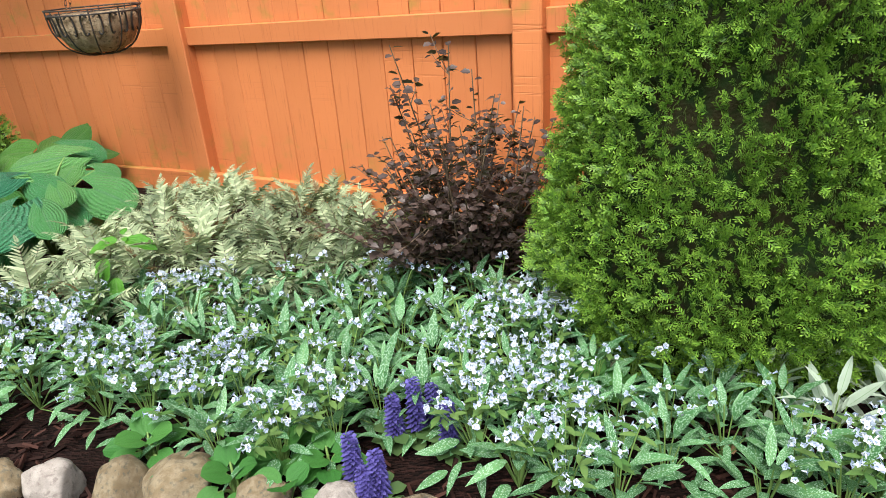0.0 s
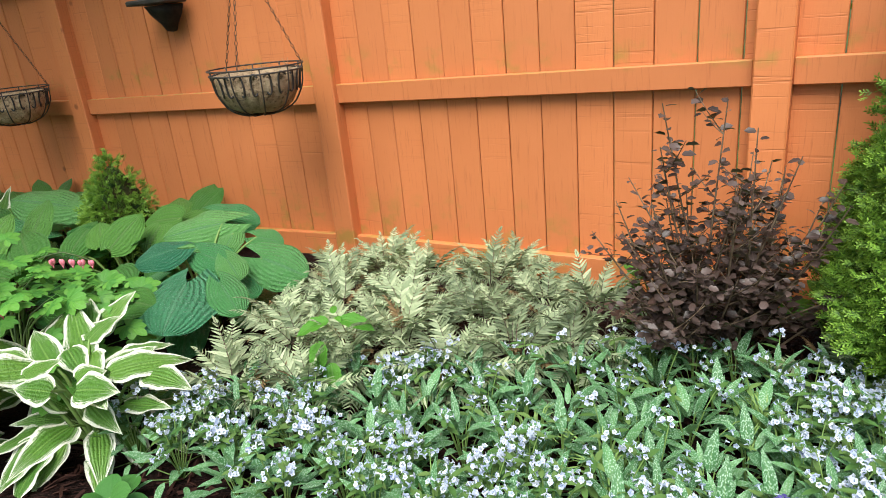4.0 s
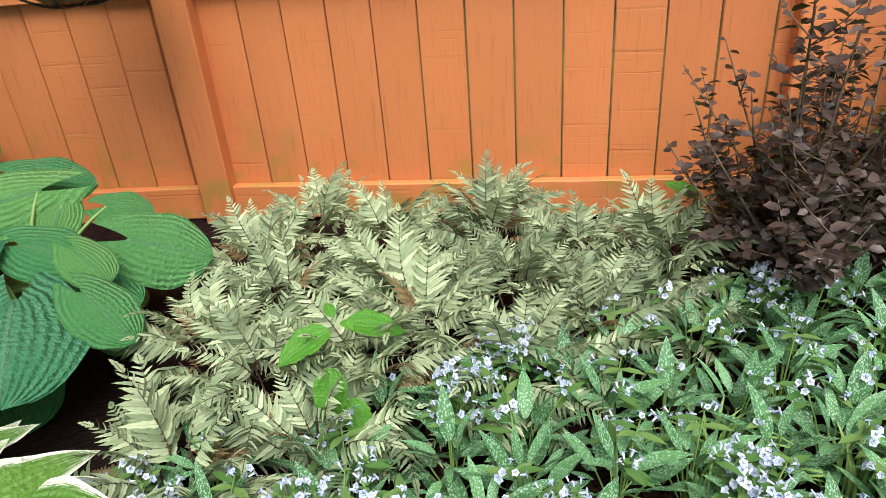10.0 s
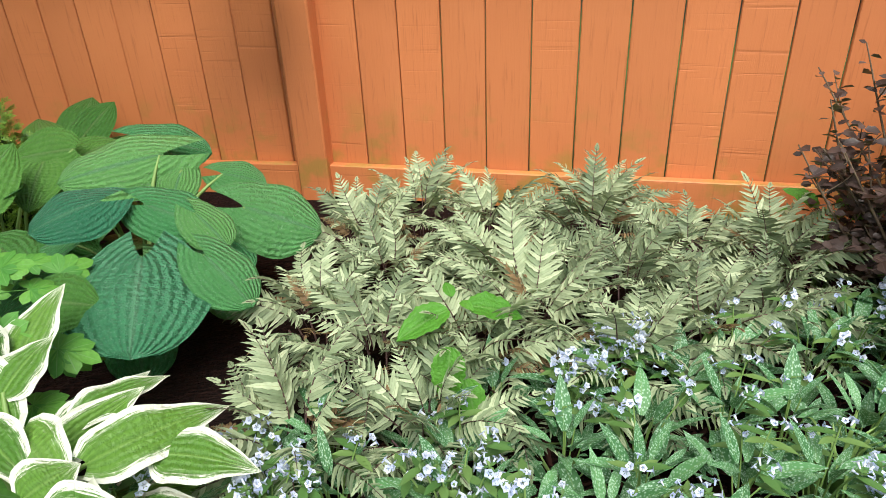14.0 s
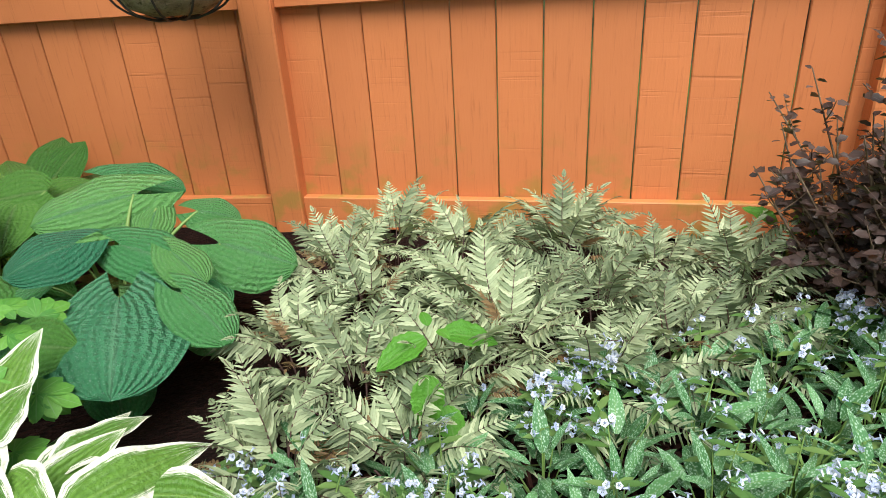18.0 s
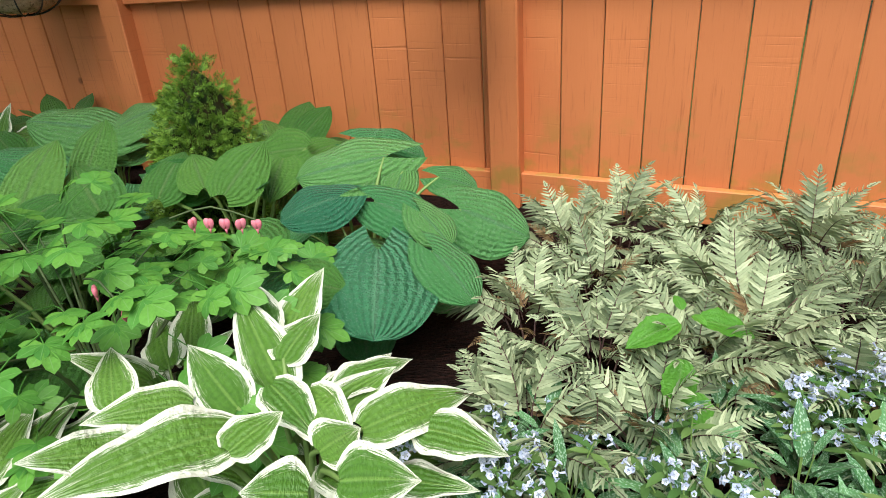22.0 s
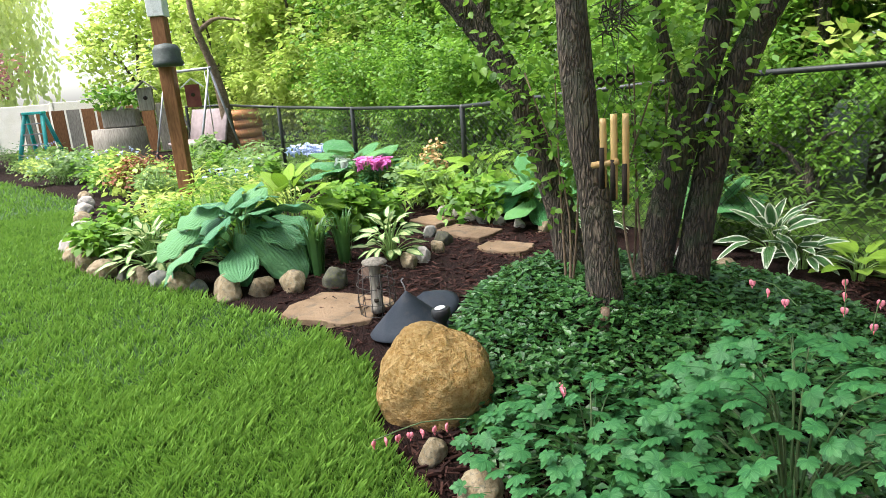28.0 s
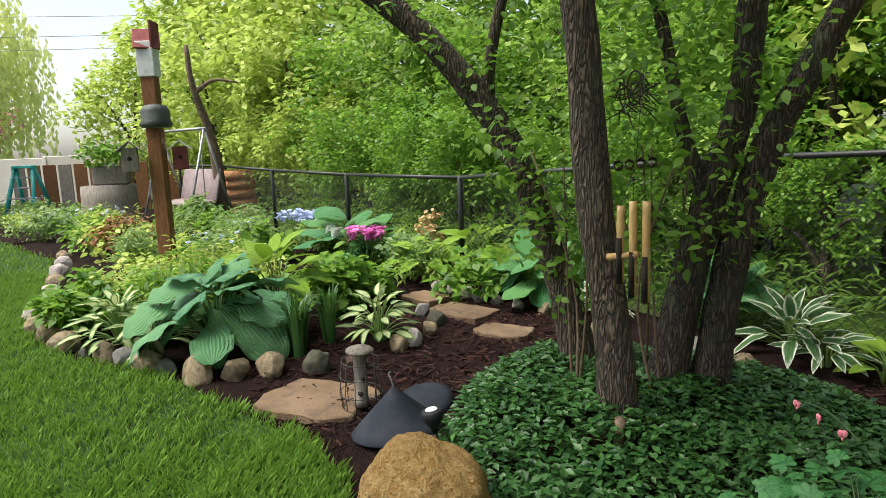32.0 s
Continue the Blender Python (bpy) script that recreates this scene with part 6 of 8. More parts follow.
# ---- the multi-stemmed tree ----
def limb(name, pts, r0, r1, parent, seed, mat=None, n=26, rough=0.16):
    c = spline(pts, n)
    v, f, u = tube(c, [lerp(r0, r1, (i / (n - 1)) ** 0.9) * (1 + 0.35 * max(0, 1 - i / 2.5)) for i in range(n)], 20, rough=rough, seed=seed)
    return part(name, make_mesh(name, v, f, mat or BARK, u), parent)


tree = empty("tree", Matrix(), "old multi-stemmed tree with rough bark and climbing leaves", "tree")
limb("trunk", [(-6.33, 3.0, 0.30), (-6.36, 2.97, 0.95), (-6.40, 2.92, 1.37), (-6.42, 2.88, 1.86), (-6.44, 2.86, 2.25), (-6.55, 2.75, 3.2), (-6.7, 2.5, 4.4)], 0.080, 0.072, tree, 1)
limb("trunk", [(-7.10, 3.32, 0.30), (-7.17, 3.20, 0.96), (-7.26, 3.04, 1.50), (-7.36, 2.84, 1.95), (-7.52, 2.42, 2.46), (-7.68, 1.78, 2.85), (-7.9, 0.9, 3.2), (-8.1, -0.2, 3.5)], 0.095, 0.05, tree, 2)
limb("trunk", [(-6.70, 3.52, 0.30), (-6.63, 3.63, 1.0), (-6.56, 3.72, 1.5), (-6.47, 3.80, 1.9), (-6.44, 3.84, 2.6), (-6.4, 3.95, 3.8)], 0.10, 0.055, tree, 3, BARK_DARK)
limb("trunk", [(-6.56, 3.70, 0.30), (-6.52, 3.78, 1.0), (-6.42, 3.88, 1.6), (-6.24, 4.02, 2.1), (-6.08, 4.14, 2.5), (-5.7, 4.5, 3.5)], 0.095, 0.05, tree, 4, BARK_DARK)
limb("branch", [(-6.52, 3.76, 1.25), (-6.62, 3.6, 1.7), (-6.70, 3.5, 2.3), (-6.8, 3.3, 3.2)], 0.045, 0.025, tree, 5, BARK_DARK, 16)
limb("branch", [(-7.36, 2.84, 1.95), (-7.3, 2.9, 2.4), (-7.2, 3.1, 3.2)], 0.04, 0.02, tree, 6, BARK, 12)
sv, sf, su = tube([(-6.17, 2.87, 0.40), (-6.15, 2.86, 0.58)], [0.03, 0.022], 8, rough=0.2)
part("cut_stub", make_mesh("cut_stub", sv, sf, STICK, su), tree, "pale sawn-off stub at the trunk foot")
rnd = random.Random(31)
for k in range(9):
    a = rnd.uniform(0, 6.28)
    x, y = -6.75 + 0.25 * math.cos(a), 3.35 + 0.3 * math.sin(a)
    limb("shoot", [(x, y, 0.35), (x + rnd.uniform(-0.08, 0.08), y + rnd.uniform(-0.08, 0.08), 1.0), (x + rnd.uniform(-0.2, 0.2), y + rnd.uniform(-0.2, 0.2), 1.7)], 0.008, 0.004, tree, k, TWIG, 8, 0.05)

SIMPLE = leaf(L=1, W=0.62, nv=3, nu=2, peak=0.4, fold=0.25, droop=0.2, heart=0.05, tip=1.0)
CHEAP = ([(0, 0, 0), (0.29, 0.45, -0.03), (0, 1, -0.14), (-0.29, 0.45, -0.03)], [(0, 1, 2, 3)], [(0.5, 0), (1, 0.45), (0.5, 1), (0, 0.45)])


def leaf_cloud(rnd, blobs, size, piece=SIMPLE):
    """Leaves round a list of (centre, radius, count)."""
    out = []
    for c, r, n in blobs:
        for k in range(n):
            d = Vector((rnd.gauss(0, 1), rnd.gauss(0, 1), rnd.gauss(0, 0.8)))
            d = d.normalized() * r * rnd.random() ** 0.45
            a = rnd.uniform(0, 6.283)
            w = Vector((math.cos(a), math.sin(a), rnd.uniform(-0.9, 0.35))) + d.normalized() * 0.5
            out.append(aim(Vector(c) + d, w, scale=size * rnd.uniform(0.6, 1.25), roll=rnd.uniform(-0.8, 0.8)))
    return scatter(piece, out)


blobs = []
for pts, n in (([(-7.12, 3.22, 0.8), (-7.26, 3.04, 1.50), (-7.36, 2.84, 1.95), (-7.52, 2.42, 2.46)], 26), ([(-6.45, 3.2, 1.2), (-6.6, 3.3, 1.9), (-6.5, 3.4, 2.6)], 16), ([(-6.9, 3.2, 1.3), (-6.9, 3.3, 2.2), (-6.8, 3.3, 3.0)], 22)):
    for p in spline(pts, n):
        blobs.append((p + Vector((rnd.uniform(-0.16, 0.22), rnd.uniform(-0.1, 0.2), rnd.uniform(-0.1, 0.1))), rnd.uniform(0.08, 0.2), 16))
blobs += [((-6.95 + rnd.gauss(0, 0.22), 3.1 + rnd.gauss(0, 0.22), rnd.uniform(1.0, 2.7)), rnd.uniform(0.12, 0.24), 20) for _ in range(46)]
blobs += [((-6.45 + rnd.gauss(0, 0.22), 3.55 + rnd.gauss(0, 0.22), rnd.uniform(1.0, 2.8)), rnd.uniform(0.12, 0.24), 20) for _ in range(44)]
c = leaf_cloud(rnd, blobs, 0.058)
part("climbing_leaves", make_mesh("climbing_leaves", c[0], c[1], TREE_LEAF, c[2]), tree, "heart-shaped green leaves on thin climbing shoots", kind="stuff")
# clumps kept above the view, placed so their shade falls on path and periwinkle
blobs = [((-5.7 + rnd.gauss(0, 0.75), 2.1 + rnd.gauss(0, 1.0), rnd.uniform(3.2, 5.2)), rnd.uniform(0.3, 0.6), 90) for _ in range(70)]
# unseen clumps added over the bed to shade the left fence panels
blobs += [((rnd.uniform(-5.2, -2.2), rnd.uniform(3.1, 4.6), rnd.uniform(3.2, 4.6)), rnd.uniform(0.3, 0.5), 130) for _ in range(64)]
blobs += [((-6.6 + rnd.gauss(0, 0.9), 3.6 + rnd.gauss(0, 0.8), rnd.uniform(3.0, 5.0)), rnd.uniform(0.3, 0.5), 70) for _ in range(16)]
blobs += [((lerp(-7.6, -8.2, t) + rnd.gauss(0, 0.25), lerp(1.8, -0.6, t) + rnd.gauss(0, 0.2), lerp(3.15, 3.7, t) + rnd.uniform(-0.1, 0.5)), 0.3, 60) for t in np.linspace(0, 1, 14)]
# more unseen clumps, mostly added to shade the near lawn
blobs += [((-5.0 + rnd.gauss(0, 0.8), 0.9 + rnd.gauss(0, 0.7), rnd.uniform(3.6, 5.4)), rnd.uniform(0.3, 0.55), 90) for _ in range(30)]
c = leaf_cloud(rnd, blobs, 0.085, CHEAP)
part("crown", make_mesh("crown", c[0], c[1], TREE_LEAF, c[2]), tree, "loose leafy green crown with unseen clumps added to cast shade", kind="stuff")

# twigs hanging over the lawn from the long limb
hang = Geo()
blobs = []
for k, (x, y, z1) in enumerate(((-5.98, 0.50, 2.10), (-6.18, 0.38, 2.02), (-5.86, 0.32, 2.20), (-5.65, 0.25, 2.28), (-6.05, 0.62, 2.38), (-5.72, 0.12, 2.12), (-6.2, 0.70, 2.50), (-6.4, 1.10, 2.52), (-5.78, 0.44, 2.36), (-5.84, 0.22, 2.42), (-5.5, 0.1, 2.3), (-6.1, 0.2, 2.35))):
    pts = spline([(-7.5, 1.6, 3.1), (x - 0.35, y + 0.25, 3.15), (x - 0.02, y, z1 + 0.45), (x + 0.03, y + 0.03, z1)], 14)
    hang.add(*tube(pts, [lerp(0.012, 0.0015, i / 13) for i in range(14)], 5))
    for p in pts[5:]:
        blobs.append((p, 0.10, 7))
part("hanging_twig", hang.mesh("hanging_twig", TWIG), tree)
c = leaf_cloud(rnd, blobs, 0.06)
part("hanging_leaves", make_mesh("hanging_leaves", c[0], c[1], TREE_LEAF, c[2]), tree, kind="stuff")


# ---- things hung in the tree ----
def bamboo_chime():
    root = empty("bamboo_wind_chime", Matrix.Translation((-6.07, 2.87, 1.05)) @ Matrix.Scale(0.9, 4), "bamboo wind chime with three cut canes hanging from the tree", "wind chime")
    for k, (dx, dy, z0, z1) in enumerate(((-0.05, -0.04, 0.14, 0.48), (-0.01, -0.005, 0.08, 0.50), (0.03, 0.035, 0.06, 0.50))):
        pts = [(dx, dy, lerp(z0, z1, i / 12)) for i in range(13)]
        v, f, u = tube(pts, [0.017 * (1.10 if i in (4, 9) else 1.0) for i in range(13)], 12)
        cane = part("bamboo_cane", make_mesh("bamboo_cane", v, f, BAMBOO, u), root)
        v, f, u = tube([(dx + 0.012, dy - 0.016, z0 - 0.004), (dx + 0.012, dy - 0.016, z0 + 0.2)], [0.014, 0.012], 8)
        part("hollow", make_mesh("cane_hollow", v, f, HOLLOW_SHADE, u), cane, "dark rod painted as the shaded slanting mouth of the cane")
        v, f, u = tube([(dx, dy, z1), (-0.01, 0, 0.64)], [0.0015, 0.0015], 4)
        part("cord", make_mesh("cord", v, f, IRON, u), root)
    v, f, u = tube([(-0.09, -0.08, 0.25), (0.02, 0.0, 0.27)], [0.016, 0.016], 8)
    part("clapper", make_mesh("clapper", v, f, BAMBOO, u), root)
    for k in range(4):
        q = Vector((-0.055 + 0.033 * k, -0.05 + 0.034 * k, 0.655 + 0.004 * k))
        v, f, u = lathe([(0.017, -0.05), (0.020, -0.05), (0.020, 0.05), (0.016, 0.05), (0.015, 0.0)], 12)
        part("top_tube", make_mesh("top_tube", v, f, BARK, u), root, "short dark cane ring", m=Matrix.Translation(q) @ Matrix.Rotation(0.9, 4, "Z") @ Matrix.Rotation(radians(82), 4, "X"))
    v, f, u = tube([(0, 0, 0.66), (0.02, 0.02, 1.05)], [0.0015, 0.0015], 4)
    part("cord", make_mesh("cord", v, f, IRON, u), root)


bamboo_chime()
nest = Geo()
rnd = random.Random(9)
for k in range(60):
    a, b = rnd.uniform(0, 6.28), rnd.uniform(0, 6.28)
    q = Vector((0.06 * math.cos(a), 0.05 * math.sin(a), rnd.uniform(-0.08, 0.08)))
    d = Vector((math.cos(b), math.sin(b), rnd.uniform(-1.2, 0.6))) * 0.07
    nest.add(*tube([q, q + d], [0.004, 0.002], 4))
nest.add(*tube(spline([(0.05 * math.cos(t), 0.01, 0.07 * math.sin(t) + 0.02) for t in np.linspace(0, 6.28, 9)], 20), [0.004] * 20, 5))
part("twig_ball", nest.mesh("twig_ball", BARK_DARK), empty("twig_ornament", Matrix.Translation((-6.29, 3.02, 1.93)), "dark twig nest ornament tied to the trunk", "garden ornament"), kind="stuff")

# ---- sticks leaning on the fence end ----
rnd = random.Random(3)
for k in range(9):
    b = Vector((-5.16 + rnd.uniform(-0.10, 0.10), 5.60 + rnd.uniform(-0.05, 0.05), 0.10))
    t = Vector((-4.93 + rnd.uniform(-0.05, 0.05), 5.69, 1.15 + rnd.uniform(-0.35, 0.06)))
    v, f, u = tube(spline([b, b.lerp(t, 0.5) + Vector((rnd.uniform(-0.03, 0.03), rnd.uniform(-0.02, 0.0), 0)), t], 8), [lerp(0.014, 0.007, i / 7) for i in range(8)], 7, rough=0.15, seed=k)
    thing("dry_stick", make_mesh("dry_stick", v, f, STICK, u), Matrix(), "dry brown stick leaning against the orange fence", "stick", "leaning sticks")


# ---- solar lantern ----
def lantern():
    root = empty("solar_lantern", Matrix.Translation((-3.57, 2.10, ground_z(-3.57, 2.1))), "black solar garden lantern with cut-out sides beside the hostas", "garden light")
    v, f, u = lathe([(0.0, 0.432), (0.052, 0.430), (0.058, 0.420), (0.058, 0.365), (0.052, 0.360)], 32)
    cap = part("cap", make_mesh("lantern_cap", v, f, BLACK_PLASTIC, u), root, "round black plastic cap")
    v, f = box(0.062, 0.062, 0.004, 0.001)
    part("solar_cell", make_mesh("solar_cell", v, f, SOLAR, smooth=False), cap, "square dark solar cell", m=Matrix.Translation((0, 0, 0.432)) @ Matrix.Rotation(0.5, 4, "Z"))
    geo = Geo()
    for k in range(12):
        a = 6.283 * k / 12
        for s in (1, -1):
            pts = [(0.05 * math.cos(a + s * 0.9 * t), 0.05 * math.sin(a + s * 0.9 * t), lerp(0.20, 0.36, t)) for t in np.linspace(0, 1, 7)]
            geo.add(*tube(pts, [0.006] * 7, 4))
    part("side_lattice", geo.mesh("side_lattice", BLACK_PLASTIC), root, "cut-out leaf lattice")
    v, f, u = lathe([(0.0, 0.19), (0.053, 0.19), (0.053, 0.205), (0.0, 0.205)], 24)
    part("base_ring", make_mesh("base_ring", v, f, BLACK_PLASTIC, u), root)
    v, f, u = tube([(0, 0, -0.05), (0, 0, 0.19)], [0.009, 0.012], 8)
    part("stake", make_mesh("stake", v, f, BLACK_PLASTIC, u), root)


lantern()


# ---- hanging baskets ----
def basket(x, y, z, r=0.215):
    """z is the rim."""
    root = empty("hanging_basket", Matrix.Translation((x, y, z)), "black scrolled iron hanging basket with a coconut fibre liner", "hanging basket", "hanging baskets")
    prof = [(0.0, -0.155), (0.07, -0.150), (0.115, -0.125), (0.145, -0.075), (0.155, -0.01), (0.140, -0.015), (0.10, -0.05), (0.0, -0.06)]
    k = r / 0.165
    v, f, u = lathe([(a * k, b * k) for a, b in prof], 36)
    v = [(a * (1 + 0.05 * noise.noise((a * 25, b * 25, c * 25))), b * (1 + 0.05 * noise.noise((a * 25, b * 25, c * 25 + 5))), c + 0.006 * noise.noise((a * 30, b * 30, c * 30))) for a, b, c in v]
    part("liner", make_mesh("liner", v, f, COCO, u), root, "brown coconut fibre liner")
    for zz, rr in ((0.012, 0.172), (-0.012, 0.168)):
        pts = [(rr * k * math.cos(a), rr * k * math.sin(a), zz) for a in np.linspace(0, 6.2832, 41)]
        v, f, u = tube(pts, [0.004] * 41, 6, caps=False)
        part("rim", make_mesh("basket_rim", v, f, IRON, u), root)
    for j in range(10):
        a = 6.2832 * j / 10
        geo = Geo()
        pts = [(rr * k * math.cos(a), rr * k * math.sin(a), zz * k) for rr, zz in ((0.17, 0.012), (0.165, -0.05), (0.15, -0.09), (0.118, -0.134), (0.06, -0.16), (0.0, -0.163))]
        geo.add(*tube(spline(pts, 12), [0.0038] * 12, 5))
        for s in (1, -1):
            sc = []
            for q in np.linspace(0, 1, 16):
                ang = s * (0.06 + 0.20 * math.sin(q * 3.1) * (1 - q * 0.35))
                zz = -0.025 - 0.075 * q + 0.03 * math.sin(q * 7)
                rr = (0.168 - 0.03 * q) * k
                sc.append((rr * math.cos(a + ang), rr * math.sin(a + ang), zz))
            geo.add(*tube(sc, [0.0048] * 16, 5))
        part("scroll", geo.mesh("basket_scroll", IRON), root, "black iron scroll strap")
    apex = Vector((0, 0, 0.56))
    for j in range(3):
        a = 6.2832 * j / 3 + 0.4
        p = Vector((0.17 * k * math.cos(a), 0.17 * k * math.sin(a), 0.012))
        geo = Geo()
        n = 26
        for q in range(n):
            b0, b1 = p.lerp(apex, q / n), p.lerp(apex, (q + 1.25) / n)
            side = Vector((0.004, 0, 0)) if q % 2 else Vector((0, 0.004, 0))
            geo.add(*tube([b0 - side, b0.lerp(b1, 0.5) - side * 1.6, b1, b0.lerp(b1, 0.5) + side * 1.6, b0 + side], [0.0017] * 5, 4))
        part("chain", geo.mesh("basket_chain", RUST_CHAIN), root, "rusty chain")
    geo = Geo()
    rr_ = random.Random(int(x * 100))
    for q in range(60):
        a = rr_.uniform(0, 6.28)
        b = Vector((0.15 * k * math.cos(a), 0.15 * k * math.sin(a), -0.02))
        low = rr_.random() < 0.35
        if low:
            rad = rr_.uniform(0.03, 0.13)
            b = Vector((rad * math.cos(a), rad * math.sin(a), -0.14))
        d = Vector((rr_.uniform(-0.05, 0.05), rr_.uniform(-0.05, 0.05), rr_.uniform(-0.06, -0.01) if low else rr_.uniform(0.0, 0.05)))
        geo.add(*tube([b, b + d * 0.5 + Vector((0.006, 0, 0)), b + d], [0.0011] * 3, 3))
    part("loose_fibre", geo.mesh("loose_fibre", COCO), root, kind="stuff")
    # hook bracket reaching out from the fence
    arm = Geo()
    back = Vector((0.49, 0.87, 0)).normalized() * 0.40
    arm.add(*tube(spline([back + Vector((0, 0, 0.40)), back * 0.7 + Vector((0, 0, 0.58)), Vector((0, 0, 0.60)), Vector((0, 0, 0.50))], 14), [0.006] * 14, 6))
    part("bracket", arm.mesh("basket_bracket", IRON), root, "black iron fence bracket")


basket(-1.66, 3.58, 1.345)
basket(-3.56, 4.74, 1.28)


def wall_shelf(x, y, z, turn):
    root = empty("wall_shelf", pose(x, y, z, 0, 0, math.degrees(turn)) @ Matrix.Scale(1.8, 4), "small dark carved wall bracket shelf on the fence", "wall shelf")
    v, f = box(0.17, 0.095, 0.016, 0.004)
    part("top", make_mesh("shelf_top", v, f, IRON, smooth=False), root, m=Matrix.Translation((0, -0.045, 0.0)))
    v, f, u = lathe([(0.0, -0.085), (0.018, -0.082), (0.03, -0.06), (0.055, -0.03), (0.068, -0.004), (0.0, 0.0)], 20)
    v = [(a, -abs(b) * 1.1, c) for a, b, c in v]
    part("corbel", make_mesh("shelf_corbel", v, f, IRON, u), root)
    v, f = box(0.10, 0.015, 0.22, 0.004)
    part("back_plate", make_mesh("shelf_back", v, f, IRON, smooth=False), root, m=Matrix.Translation((0, 0.0, 0.016)))


wall_shelf(-2.30, 4.385, 1.70, fence_turn(POSTS[2], POSTS[3]))


# ---- fallen feeder and baffle ----
def feeder():
    root = empty("bird_feeder", pose(-7.30, 2.03, ground_z(-7.3, 2.03) + 0.01, 0, 4, 0), "weathered caged tube bird feeder standing on the mulch", "bird feeder")
    v, f, u = lathe([(0.0, 0.02), (0.042, 0.02), (0.042, 0.06), (0.036, 0.065), (0.036, 0.31), (0.042, 0.315), (0.042, 0.33), (0.0, 0.335)], 20)
    part("tube", make_mesh("feeder_tube", v, f, GREY_WOOD, u), root, "grey weathered seed tube")
    v, f, u = lathe([(0.0, 0.365), (0.05, 0.35), (0.075, 0.338), (0.075, 0.33), (0.0, 0.33)], 20)
    part("lid", make_mesh("feeder_lid", v, f, GREY_WOOD, u), root)
    v, f, u = tube([(0, -0.037, 0.14), (0, -0.041, 0.15)], [0.014, 0.014], 10)
    for zz in (0.0, 0.08, 0.15):
        part("port", make_mesh("feeder_port", v, f, HOLLOW_SHADE, u), root, m=pose(0, 0, zz - 0.04, 0, 0, 70 + 400 * zz))
    for zz, r in ((0.02, 0.10), (0.10, 0.115), (0.2, 0.115), (0.28, 0.10)):
        pts = [(r * math.cos(a), r * math.sin(a), zz) for a in np.linspace(0, 6.2832, 25)]
        v, f, u = tube(pts, [0.0028] * 25, 4, caps=False)
        part("cage_ring", make_mesh("cage_ring", v, f, IRON, u), root)
    for j in range(12):
        a = 6.2832 * j / 12
        v, f, u = tube([(0.10 * math.cos(a), 0.10 * math.sin(a), 0.0), (0.115 * math.cos(a), 0.115 * math.sin(a), 0.12), (0.10 * math.cos(a), 0.10 * math.sin(a), 0.29)], [0.0026] * 3, 4)
        part("cage_wire", make_mesh("cage_wire", v, f, IRON, u), root)
    base = empty("squirrel_baffle", pose(-6.93, 2.12, ground_z(-6.93, 2.12) + 0.005, 0, -6, 20), "slate-coloured cone-shaped metal squirrel baffle on the ground", "baffle")
    v, f, u = lathe([(0.23, 0.0), (0.232, 0.008), (0.20, 0.04), (0.012, 0.215), (0.010, 0.22), (0.0, 0.22)], 40)
    part("cone", make_mesh("baffle_cone", v, f, BAFFLE_METAL, u), base)
    v, f, u = tube(spline([(0, 0, 0.21), (-0.01, 0, 0.25), (-0.03, 0, 0.28), (-0.02, 0.01, 0.29)], 8), [0.004] * 8, 6)
    part("hook", make_mesh("baffle_hook", v, f, STEEL, u), base)
    tray = empty("seed_tray", pose(-7.14, 2.31, ground_z(-7.14, 2.31) + 0.015, 18, 8, 0), "upturned dark seed tray leaning on the periwinkle", "tray")
    v, f, u = lathe([(0.18, 0.0), (0.182, 0.008), (0.15, 0.03), (0.012, 0.12), (0.0, 0.12)], 32)
    part("dish", make_mesh("tray_dish", v, f, BAFFLE_METAL, u), tray)
    cup = empty("cup_light", pose(-6.62, 2.22, ground_z(-6.62, 2.22) - 0.05, 6, -5, 0), "small black plastic solar light with a pale top among periwinkle", "garden light")
    v, f, u = lathe([(0.0, 0.13), (0.012, 0.13), (0.02, 0.16), (0.05, 0.20), (0.05, 0.235), (0.044, 0.24), (0.0, 0.238)], 24)
    part("bowl", make_mesh("cup_bowl", v, f, BLACK_PLASTIC, u), cup)
    v, f, u = lathe([(0.0, 0.241), (0.030, 0.241), (0.026, 0.247), (0.0, 0.248)], 24)
    part("lens", make_mesh("cup_lens", v, f, WHITE_PAINT, u), cup, "pale round lens")
    v, f, u = tube([(0, 0, -0.1), (0, 0, 0.14)], [0.008, 0.012], 8)
    part("stake", make_mesh("cup_stake", v, f, BLACK_PLASTIC, u), cup)


feeder()


